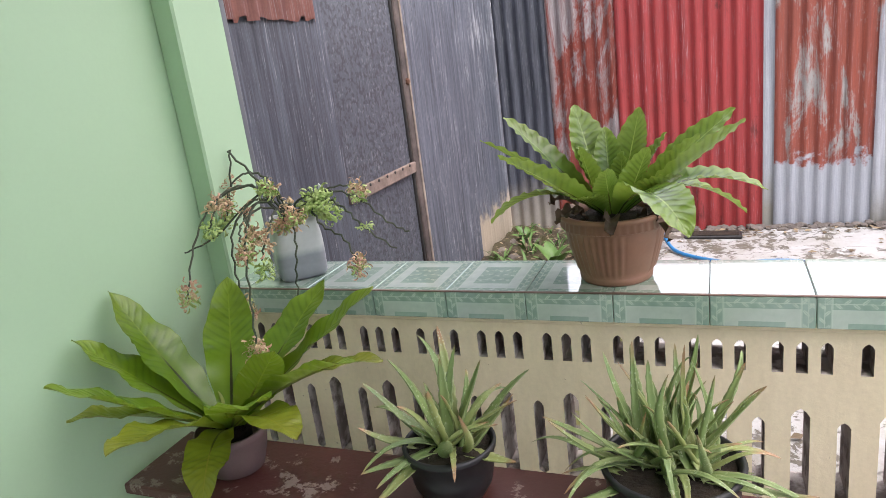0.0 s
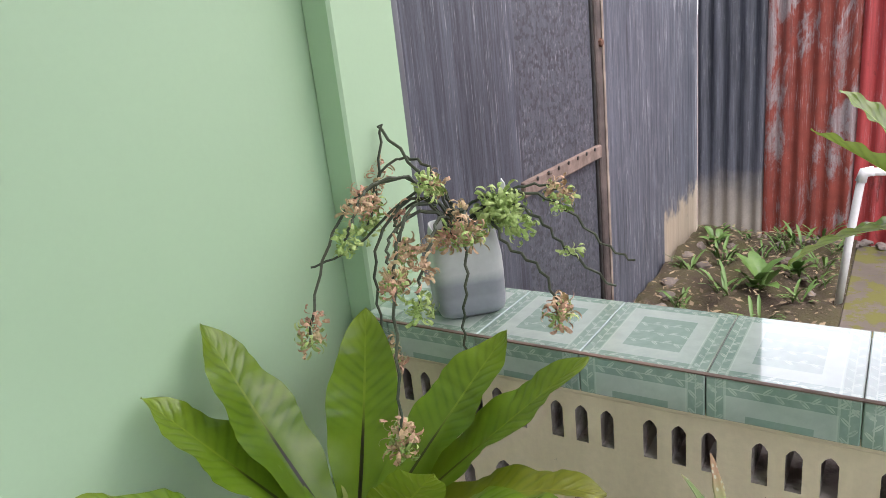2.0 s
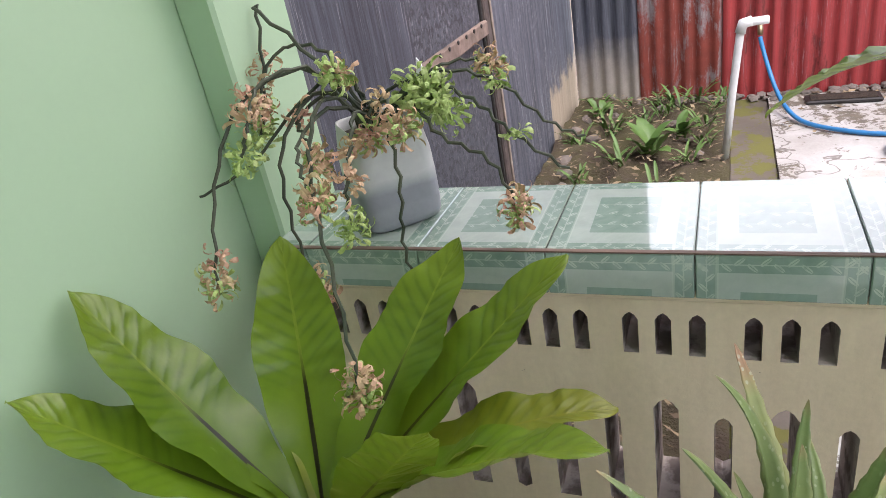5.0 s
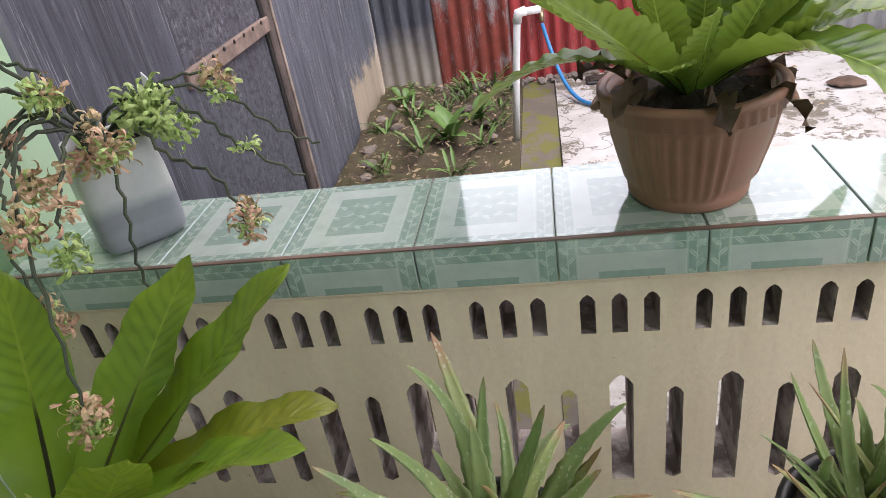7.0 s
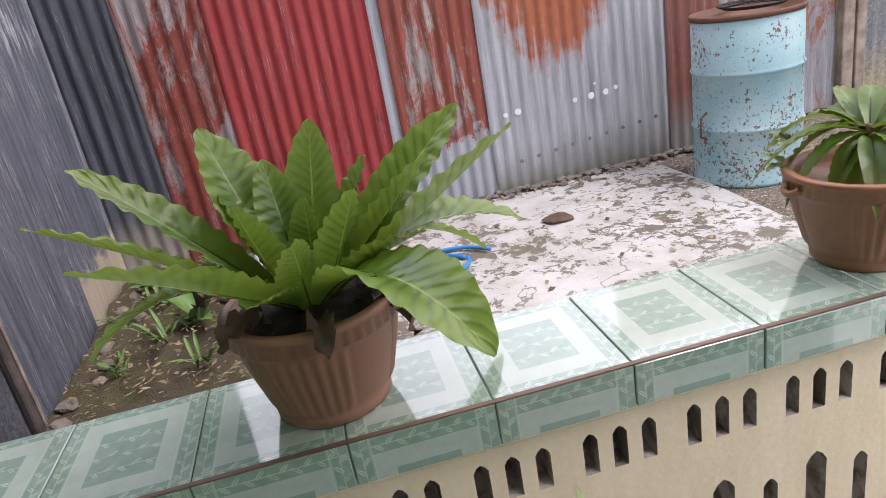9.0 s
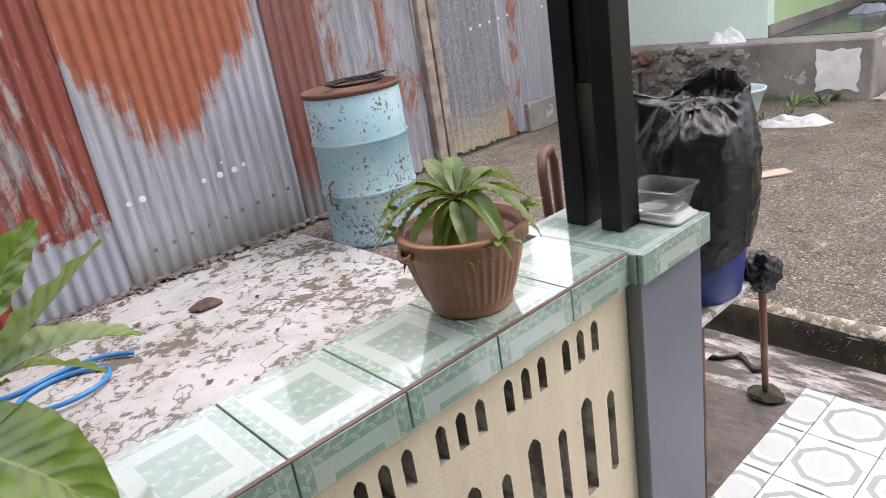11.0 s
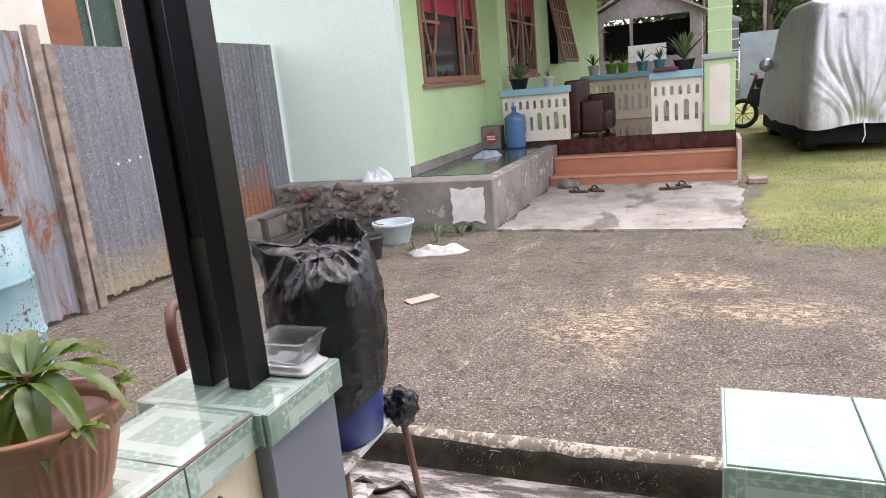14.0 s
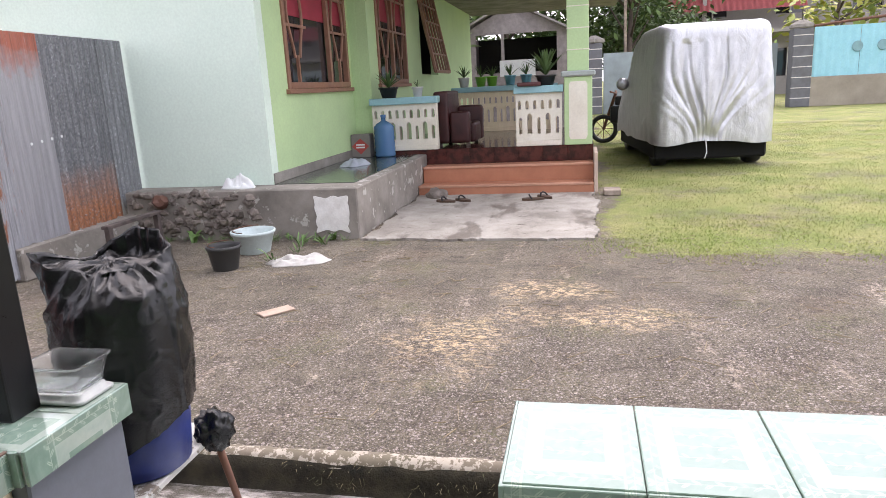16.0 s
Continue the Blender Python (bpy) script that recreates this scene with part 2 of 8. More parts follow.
def rust_run_sheet():
    """Silver sheet with one broad orange rust patch running down from its top."""
    k = Net("silver_sheet_rust_run", 0.48, 0.12)
    streak = k.noise(1.0, 6, 0.7, (28, 28, 1.6))
    col = k.mix(k.step(streak, 0.35, 0.7), (0.27, 0.28, 0.305), (0.50, 0.51, 0.545))
    x, _, z = k.xyz()
    side = k.math("ABSOLUTE", k.math("SUBTRACT", x, 1.36))
    run = k.math("ADD", k.math("SUBTRACT", z, k.math("MULTIPLY", side, 1.1)), k.math("MULTIPLY", k.math("SUBTRACT", streak, 0.5), 1.1))
    run = k.math("ADD", run, k.math("MULTIPLY", k.math("SUBTRACT", k.noise(5, 6), 0.5), 0.7))
    mask = k.step(run, 0.62, 0.80)
    col = k.mix(mask, col, k.mix(k.noise(12, 6), (0.45, 0.15, 0.07), (0.24, 0.07, 0.04)))
    foot = k.step(k.math("ADD", z, k.math("MULTIPLY", k.noise(6, 5), 0.25)), 0.12, 0.42)
    col = k.mix(foot, (0.22, 0.215, 0.19), col)
    grain = k.noise(120, 4)
    col = k.mix(0.4, col, k.mix(grain, (0.5, 0.5, 0.5), (1.35, 1.35, 1.35)), "MULTIPLY")
    k.bump(k.math("ADD", streak, k.math("MULTIPLY", grain, 0.6)), 0.25, 0.004)
    return k.done(col, k.math("ADD", 0.4, k.math("MULTIPLY", mask, 0.3)))


S_RUN = rust_run_sheet()


def chipped(name, paint, paint2, under, amount, rough=0.45, scale=22.0):
    """Old paint with chips that bare what is under it."""
    k = Net(name, rough)
    col = k.mix(k.step(k.noise(3, 6), 0.3, 0.7), paint, paint2)
    chip = k.step(k.math("ADD", k.noise(scale, 8, 0.7), k.math("MULTIPLY", k.noise(3.5, 4), 0.5)), 0.95 - amount, 0.98 - amount)
    col = k.mix(chip, col, under)
    grain = k.noise(90, 4)
    col = k.mix(0.3, col, k.mix(grain, (0.5, 0.5, 0.5), (1.3, 1.3, 1.3)), "MULTIPLY")
    k.bump(k.math("SUBTRACT", grain, k.math("MULTIPLY", chip, 1.5)), 0.2, 0.003)
    return k.done(col, k.math("ADD", rough, k.math("MULTIPLY", chip, 0.3)))


M_MAROON = chipped("maroon_bench_paint", (0.075, 0.022, 0.020), (0.11, 0.040, 0.036), (0.26, 0.20, 0.18), 0.10, 0.38, 16)
M_DRUM = chipped("sky_blue_drum_paint", (0.21, 0.385, 0.435), (0.37, 0.50, 0.51), (0.13, 0.095, 0.07), 0.135, 0.55, 46)
def slab_material():
    """White weathered cement with drifts of dark litter stains and yellow silt."""
    k = Net("white_slab_concrete", 0.7)
    col = k.mix(k.step(k.noise(2.4, 8, 0.7), 0.38, 0.66), (0.50, 0.50, 0.485), (0.36, 0.35, 0.325))
    drift = k.step(k.noise(1.5, 6, 0.65), 0.42, 0.60)
    flake = k.step(k.math("ADD", k.noise(13, 9, 0.75, (1, 1, 1), 0.5), k.math("MULTIPLY", drift, 0.145)), 0.605, 0.63)
    silt = k.math("MULTIPLY", k.step(k.noise(4.5, 8, 0.75), 0.50, 0.62), drift)
    y = k.xyz()[1]
    foot = k.math("MULTIPLY", k.step(k.math("ADD", y, k.math("MULTIPLY", k.noise(3.5, 7, 0.7), 0.9)), 2.75, 2.35), k.step(k.noise(7, 8, 0.75), 0.40, 0.58))
    silt = k.math("MAXIMUM", silt, foot)
    col = k.mix(k.math("MULTIPLY", silt, 0.6), col, (0.24, 0.205, 0.115))
    col = k.mix(k.math("MULTIPLY", flake, 0.92), col, k.mix(k.noise(30, 4), (0.055, 0.05, 0.035), (0.17, 0.145, 0.10)))
    crack = k.step(k.math("ABSOLUTE", k.math("SUBTRACT", k.noise(1.1, 5, 0.6), 0.5)), 0.006, 0.002)
    col = k.mix(k.math("MULTIPLY", crack, 0.8), col, (0.12, 0.11, 0.09))
    grain = k.noise(90, 5, 0.7)
    col = k.mix(0.4, col, k.mix(grain, (0.5, 0.5, 0.5), (1.3, 1.3, 1.3)), "MULTIPLY")
    k.bump(k.math("SUBTRACT", grain, flake), 0.3, 0.004)
    return k.done(col, k.math("SUBTRACT", 0.78, k.math("MULTIPLY", k.noise(2.0, 4), 0.25)))


M_SLAB = slab_material()
M_CHANNEL = chipped("mossy_channel_cement", (0.17, 0.145, 0.12), (0.09, 0.08, 0.062), (0.135, 0.135, 0.035), 0.20, 0.8, 9)
M_PLINTH = chipped("stained_plinth_cement", (0.34, 0.31, 0.275), (0.15, 0.135, 0.115), (0.46, 0.44, 0.40), 0.11, 0.85, 6)


def ground_material():
    """Packed dirt with pale grit, sandy patches and streaks, moss, and a ragged lawn."""
    k = Net("gravel_dirt", 0.92)
    x, y, _ = k.xyz()
    col = k.mix(k.step(k.noise(2.5, 9, 0.72), 0.38, 0.62), (0.20, 0.175, 0.13), (0.118, 0.102, 0.076))
    rust = k.step(k.noise(1.3, 6), 0.52, 0.70)
    col = k.mix(k.math("MULTIPLY", rust, 0.3), col, (0.22, 0.145, 0.092))
    # grit in three sizes, thick near the kerb
    thick = k.step(k.math("ADD", k.noise(0.9, 5, 0.65), k.math("MULTIPLY", k.math("SUBTRACT", 3.6, x), 0.16)), 0.30, 0.62)
    for scale, cut, amount in ((48, 0.70, 0.75), (85, 0.58, 0.8), (150, 0.50, 0.75)):
        v = k.voronoi(scale)
        q = k.n.new("ShaderNodeSeparateColor")
        k.l.new(v[1], q.inputs[0])
        hit = k.math("MULTIPLY", k.math("GREATER_THAN", q.outputs[0], cut), k.math("LESS_THAN", v[0], 0.42))
        tone = k.mix(q.outputs[1], (0.12, 0.097, 0.088), (0.60, 0.525, 0.49))
        col = k.mix(k.math("MULTIPLY", k.math("MULTIPLY", hit, amount), k.math("ADD", k.math("MULTIPLY", thick, 0.75), 0.2)), col, tone)
    dark = k.step(k.noise(26, 7, 0.75), 0.56, 0.64)
    col = k.mix(k.math("MULTIPLY", dark, 0.7), col, (0.05, 0.038, 0.03))
    clump = k.step(k.noise(11, 9, 0.8, (1, 0.6, 1)), 0.53, 0.60)
    col = k.mix(k.math("MULTIPLY", clump, 0.55), col, (0.065, 0.05, 0.038))
    wob = k.math("MULTIPLY", k.math("SUBTRACT", k.noise(2.6, 8, 0.72), 0.5), 2.6)

    def patch(cx, cy, rx, ry):
        d = k.math("SQRT", k.math("ADD", k.math("POWER", k.math("DIVIDE", k.math("SUBTRACT", x, cx), rx), 2), k.math("POWER", k.math("DIVIDE", k.math("SUBTRACT", y, cy), ry), 2)))
        return k.step(k.math("ADD", d, wob), 1.0, 0.3)
    sand = k.math("MAXIMUM", patch(3.55, 1.22, 0.55, 0.42), k.math("MAXIMUM", patch(3.95, 0.40, 0.26, 0.75), patch(4.5, 0.65, 0.30, 0.45)))
    sand = k.math("MULTIPLY", sand, k.step(k.noise(24, 9, 0.82, (1, 0.5, 1)), 0.50, 0.53))
    col = k.mix(sand, col, k.mix(k.noise(50, 4), (0.44, 0.33, 0.20), (0.74, 0.58, 0.38)))
    pale = k.math("MULTIPLY", k.step(k.noise(1.7, 8, 0.75, (0.5, 1.6, 1)), 0.56, 0.63), k.step(k.noise(22, 7, 0.78), 0.49, 0.55))
    col = k.mix(k.math("MULTIPLY", pale, 0.75), col, (0.50, 0.42, 0.34))
    moss = k.math("MULTIPLY", k.step(k.noise(1.4, 6), 0.54, 0.70), k.step(k.noise(30, 6, 0.7), 0.44, 0.56))
    col = k.mix(k.math("MULTIPLY", moss, 0.7), col, (0.14, 0.15, 0.055))
    # ragged lawn over the far part of the yard
    inn = k.math("MINIMUM", k.math("SUBTRACT", x, 5.42), k.math("SUBTRACT", k.math("ADD", 0.22, k.math("MULTIPLY", k.math("SINE", k.math("MULTIPLY", x, 2.1)), 0.14)), y))
    inn = k.math("ADD", inn, k.math("MULTIPLY", k.math("SUBTRACT", k.noise(5, 9, 0.75), 0.5), 0.9))
    turf = k.math("MULTIPLY", k.step(inn, -0.02, 0.10), k.step(k.math("ADD", k.noise(1.1, 7, 0.7), k.math("MULTIPLY", k.noise(45, 5, 0.7, (0.4, 1, 1)), 0.45)), 0.52, 0.72))
    green = k.mix(k.step(k.noise(1.3, 7, 0.7), 0.40, 0.62), (0.185, 0.23, 0.055), (0.315, 0.31, 0.12))
    green = k.mix(0.6, green, k.mix(k.step(k.noise(48, 7, 0.75, (0.45, 1, 1)), 0.35, 0.65), (0.6, 0.63, 0.6), (1.4, 1.38, 1.3)), "MULTIPLY")
    col = k.mix(turf, col, green)
    grain = k.noise(65, 8, 0.82)
    col = k.mix(0.85, col, k.mix(k.step(grain, 0.36, 0.64), (0.22, 0.22, 0.22), (1.75, 1.72, 1.7)), "MULTIPLY")
    k.bump(k.math("ADD", grain, k.noise(40, 5, 0.7)), 0.9, 0.016)
    return k.done(col)


def gutter_material():
    """Damp concrete: worn pale streaks along the kerb, black algae, a smoother brown part by the house."""
    k = Net("damp_concrete", 0.55)
    x, y, _ = k.xyz()
    near = k.step(k.math("ADD", x, k.math("MULTIPLY", k.math("SUBTRACT", k.noise(3, 6), 0.5), 0.25)), 1.86, 1.93)
    brown = k.mix(k.step(k.noise(5, 7, 0.7), 0.35, 0.65), (0.19, 0.16, 0.14), (0.095, 0.08, 0.065))
    worn = k.step(k.noise(7, 9, 0.78, (2.6, 0.6, 1)), 0.46, 0.56)
    strip = k.mix(worn, (0.07, 0.06, 0.045), k.mix(k.noise(30, 5), (0.30, 0.27, 0.25), (0.58, 0.54, 0.51)))
    col = k.mix(near, brown, strip)
    algae = k.step(k.noise(2.6, 7, 0.7), 0.58, 0.66)
    col = k.mix(k.math("MULTIPLY", algae, 0.8), col, (0.06, 0.055, 0.03))
    grain = k.noise(90, 5, 0.7)
    col = k.mix(0.6, col, k.mix(grain, (0.4, 0.4, 0.4), (1.5, 1.5, 1.5)), "MULTIPLY")
    k.bump(k.math("ADD", grain, worn), 0.5, 0.008)
    return k.done(col, k.math("ADD", 0.35, k.math("MULTIPLY", worn, 0.4)))


M_WETCONC = gutter_material()
M_GROUND = ground_material()
M_MOSSY = chipped("mossy_kerb", (0.14, 0.125, 0.08), (0.22, 0.18, 0.14), (0.46, 0.41, 0.34), 0.20, 0.9, 30)
# mossy kerb side, painted near-black for the shade on this face
M_KERBSHADE = plain("shade_painted_kerb_side", (0.018, 0.016, 0.011), (0.05, 0.042, 0.024), 0.95, 14, 80, 0.6, dist=0.01)
M_MUD = plain("damp_bed_soil", (0.065, 0.046, 0.032), (0.075, 0.070, 0.026), 0.9, 7, 90, 0.9, dist=0.015)


def tile_material(name, sx, sy, axes=(0, 1), only_top=False):
    """Glazed green tile: leaf border, pale frame, marbled centre. sx, sy: half sizes."""
    k = Net(name, 0.09, spec=0.5)
    k.b.inputs["Coat Weight"].default_value, k.b.inputs["Coat IOR"].default_value, k.b.inputs["Coat Roughness"].default_value = 1.0, 1.68, 0.04
    c = k.xyz()
    u, v = k.math("DIVIDE", c[axes[0]], sx), k.math("DIVIDE", c[axes[1]], sy)
    au, av = k.math("ABSOLUTE", u), k.math("ABSOLUTE", v)
    marble = k.noise(16, 7, 0.65, None, 1.5)
    pale = k.mix(k.step(marble, 0.35, 0.7), (0.40, 0.49, 0.43), (0.47, 0.55, 0.49))
    deep = k.mix(k.step(marble, 0.3, 0.7), (0.20, 0.31, 0.25), (0.30, 0.41, 0.34))
    if only_top:
        border = k.math("MAXIMUM", k.math("GREATER_THAN", v, 0.25), k.math("GREATER_THAN", au, 0.74))
        centre = k.math("MULTIPLY", k.math("LESS_THAN", au, 0.45), k.math("LESS_THAN", v, -0.62))
    else:
        border = k.math("MAXIMUM", k.math("GREATER_THAN", au, 0.74), k.math("GREATER_THAN", av, 0.80))
        centre = k.math("MULTIPLY", k.math("LESS_THAN", au, 0.47), k.math("LESS_THAN", av, 0.52))
    col = k.mix(k.math("MAXIMUM", border, centre), pale, deep)

    def leaves(along, across, cell, mid, tilt):
        hit = None
        for shift, off, sign in ((0.0, 0.0042, 1), (0.5, -0.0042, -1)):
            f = k.math("SUBTRACT", k.math("FRACT", k.math("ADD", k.math("DIVIDE", along, cell), shift)), 0.5)
            a = k.math("MULTIPLY", f, cell)
            b = k.math("SUBTRACT", across, mid + off)
            t = sign * tilt
            p = k.math("ADD", k.math("MULTIPLY", a, math.cos(t)), k.math("MULTIPLY", b, math.sin(t)))
            q = k.math("SUBTRACT", k.math("MULTIPLY", b, math.cos(t)), k.math("MULTIPLY", a, math.sin(t)))
            e = k.math("ADD", k.math("POWER", k.math("DIVIDE", p, 0.0088), 2), k.math("POWER", k.math("DIVIDE", q, 0.0030), 2))
            leaf = k.math("MULTIPLY", k.math("LESS_THAN", e, 1.0), k.math("GREATER_THAN", k.math("ABSOLUTE", q), 0.0005))
            hit = leaf if hit is None else k.math("MAXIMUM", hit, leaf)
        stalk = k.math("LESS_THAN", k.math("ABSOLUTE", k.math("SUBTRACT", across, mid)), 0.0008)
        return k.math("MAXIMUM", hit, stalk)
    X, Y = c[axes[0]], c[axes[1]]
    lf = k.math("MULTIPLY", leaves(X, Y, 0.031, sy * (0.62 if only_top else 0.895), 0.75), k.math("LESS_THAN", au, 0.98))
    lf = k.math("MAXIMUM", lf, leaves(Y, k.math("ABSOLUTE", X), 0.031, sx * 0.87, 0.75))
    if not only_top:
        lf = k.math("MAXIMUM", lf, leaves(X, Y, 0.031, -sy * 0.895, 0.75))
        lf = k.math("MAXIMUM", lf, k.math("MULTIPLY", centre, k.math("MAXIMUM", leaves(X, Y, 0.036, 0.033, 0.9), k.math("MAXIMUM", leaves(X, Y, 0.041, 0.0, 0.6), leaves(X, Y, 0.036, -0.034, 0.8)))))
    lf = k.math("MULTIPLY", lf, k.step(k.noise(45, 4, 0.7), 0.30, 0.52))
    col = k.mix(k.math("MULTIPLY", lf, 0.6), col, (0.54, 0.64, 0.54))
    line = k.math("LESS_THAN", k.math("ABSOLUTE", k.math("SUBTRACT", au, 0.74)), 0.02)
    col = k.mix(k.math("MULTIPLY", line, 0.4), col, (0.54, 0.64, 0.54))
    col = k.mix(0.35, col, k.mix(k.noise(7, 8, 0.7, None, 1.2), (0.6, 0.6, 0.6), (1.35, 1.35, 1.35)), "MULTIPLY")
    dirt = k.noise(40, 6)
    col = k.mix(0.22, col, k.mix(dirt, (0.5, 0.5, 0.5), (1.2, 1.2, 1.2)), "MULTIPLY")
    k.bump(k.math("ADD", k.math("MULTIPLY", lf, 0.5), k.math("MULTIPLY", k.noise(9, 2), 0.8)), 0.06, 0.002)
    return k.done(col, k.math("ADD", 0.06, k.math("MULTIPLY", k.step(dirt, 0.45, 0.8), 0.16)))


M_TILE = tile_material("green_top_tile", 0.0985, 0.1165)
M_TILEF = tile_material("green_edge_tile", 0.0985, 0.033, (0, 2), True)


def floor_tile_material():
    """White landing tile with grey rounded octagons."""
    k = Net("white_octagon_tile", 0.2)
    c = k.xyz()
    u = k.math("SUBTRACT", k.math("FRACT", k.math("ADD", k.math("DIVIDE", c[0], 0.2), 0.5)), 0.5)
    v = k.math("SUBTRACT", k.math("FRACT", k.math("ADD", k.math("DIVIDE", c[1], 0.2), 0.5)), 0.5)
    au, av = k.math("ABSOLUTE", u), k.math("ABSOLUTE", v)
    o = k.math("MAXIMUM", k.math("MAXIMUM", au, av), k.math("MULTIPLY", k.math("ADD", au, av), 0.72))
    ring = k.math("MULTIPLY", k.math("GREATER_THAN", o, 0.34), k.math("LESS_THAN", o, 0.43))
    mid = k.math("LESS_THAN", o, 0.26)
    col = k.mix(ring, (0.60, 0.62, 0.60), (0.29, 0.34, 0.325))
    col = k.mix(k.math("MULTIPLY", mid, 0.75), col, (0.42, 0.46, 0.44))
    col = k.mix(0.3, col, k.mix(k.noise(30, 6), (0.5, 0.5, 0.5), (1.2, 1.2, 1.2)), "MULTIPLY")
    return k.done(col)


M_OCT = floor_tile_material()


def leaf_material(name, c1, c2, edge, rough=0.42, stripe=26.0, spots=False, bands=0.35, rim=0.0):
    """Leaf: colour bands between side veins, a pale midrib, light through the blade. UV: u across, v along."""
    k = Net(name, rough)
    uv = k.n.new("ShaderNodeTexCoord").outputs["UV"]
    q = k.n.new("ShaderNodeSeparateXYZ")
    k.l.new(uv, q.inputs[0])
    u, v = q.outputs[0], q.outputs[1]
    au = k.math("ABSOLUTE", k.math("SUBTRACT", u, 0.5))
    slant = k.math("ADD", k.math("SUBTRACT", v, k.math("MULTIPLY", au, 0.22)), k.math("MULTIPLY", k.noise(9, 3), 0.05))
    w = k.math("ADD", k.math("MULTIPLY", k.math("SINE", k.math("MULTIPLY", slant, stripe * 6.283)), 0.5), 0.5)
    w = k.math("POWER", w, 2.2)
    big = k.noise(7, 5)
    mottle = k.noise(16, 4)
    band = k.math("MULTIPLY", k.math("MULTIPLY", w, k.step(v, 0.38, 0.72)), k.step(mottle, 0.30, 0.55))
    col = k.mix(k.step(k.math("ADD", k.math("MULTIPLY", band, bands), big), 0.40, 0.95), c1, c2)
    col = k.mix(k.step(v, 0.55, 1.15), col, edge)
    if rim:
        col = k.mix(k.math("MULTIPLY", k.step(au, 0.22, 0.5), rim), col, edge)
    rib = k.math("LESS_THAN", au, 0.018)
    col = k.mix(k.math("MULTIPLY", rib, k.step(v, 0.25, 0.5)), col, edge)
    dark = k.math("MULTIPLY", k.math("LESS_THAN", au, k.math("SUBTRACT", 0.055, k.math("MULTIPLY", v, 0.075))), k.step(v, 0.60, 0.45))
    col = k.mix(dark, col, (0.015, 0.012, 0.008))
    if spots:
        vv = k.voronoi(140)
        col = k.mix(k.math("MULTIPLY", k.math("LESS_THAN", vv[0], 0.22), 0.6), col, (0.45, 0.52, 0.36))
    col = k.mix(0.25, col, k.mix(k.noise(60, 5), (0.5, 0.5, 0.5), (1.3, 1.3, 1.3)), "MULTIPLY")
    col = k.mix(0.25, col, k.mix(k.rand(), (0.6, 0.6, 0.6), (1.35, 1.35, 1.35)), "MULTIPLY")
    k.bump(k.math("ADD", k.math("MULTIPLY", band, 0.8), big), 0.25, 0.004)
    k.put(k.b.inputs["Base Color"], col)
    tr = k.n.new("ShaderNodeBsdfTranslucent")
    k.put(tr.inputs[0], k.mix(0.5, col, (0.35, 0.45, 0.05)))
    ms = k.n.new("ShaderNodeMixShader")
    ms.inputs[0].default_value = 0.28
    k.l.new(k.b.outputs[0], ms.inputs[1])
    k.l.new(tr.outputs[0], ms.inputs[2])
    k.l.new(ms.outputs[0], k.n["Material Output"].inputs[0])
    return k.m


M_FERN = leaf_material("nest_fern_leaf", (0.145, 0.255, 0.014), (0.045, 0.118, 0.007), (0.195, 0.285, 0.025), 0.29, 19, bands=0.42)
M_FERNOLD = leaf_material("nest_fern_old_leaf", (0.215, 0.27, 0.018), (0.10, 0.155, 0.010), (0.285, 0.28, 0.032), 0.36, 19, bands=0.36)
M_FERN2 = leaf_material("wavy_fern_leaf", (0.105, 0.205, 0.026), (0.020, 0.065, 0.009), (0.25, 0.36, 0.075), 0.25, 17, bands=0.65, rim=0.5)
def aloe_material():
    """Grey-green succulent skin: pale flecks, yellowing edges, brown dried tips."""
    k = Net("aloe_leaf", 0.42)
    q = k.n.new("ShaderNodeSeparateXYZ")
    k.l.new(k.n.new("ShaderNodeTexCoord").outputs["UV"], q.inputs[0])
    u, v = q.outputs[0], q.outputs[1]
    au = k.math("ABSOLUTE", k.math("SUBTRACT", u, 0.5))
    rnd_leaf = k.rand()
    col = k.mix(k.step(k.noise(14, 5), 0.35, 0.68), (0.165, 0.245, 0.085), (0.255, 0.335, 0.125))
    col = k.mix(k.math("MULTIPLY", k.step(rnd_leaf, 0.45, 1.0), 0.7), col, (0.40, 0.42, 0.15))
    col = k.mix(k.math("MULTIPLY", k.step(au, 0.36, 0.5), 0.5), col, (0.47, 0.50, 0.25))
    dry = k.step(k.math("ADD", v, k.math("MULTIPLY", k.math("SUBTRACT", rnd_leaf, 0.5), 0.28)), 0.84, 1.0)
    col = k.mix(dry, col, (0.40, 0.24, 0.13))
    fleck = k.math("MULTIPLY", k.math("LESS_THAN", k.voronoi(150, (1, 1, 0.5))[0], 0.25), k.step(k.noise(22, 3), 0.40, 0.60))
    col = k.mix(k.math("MULTIPLY", fleck, 0.55), col, (0.56, 0.62, 0.44))
    col = k.mix(0.35, col, k.mix(k.noise(55, 5), (0.55, 0.55, 0.55), (1.3, 1.3, 1.3)), "MULTIPLY")
    k.bump(k.noise(80, 4), 0.15, 0.003)
    return k.done(col)


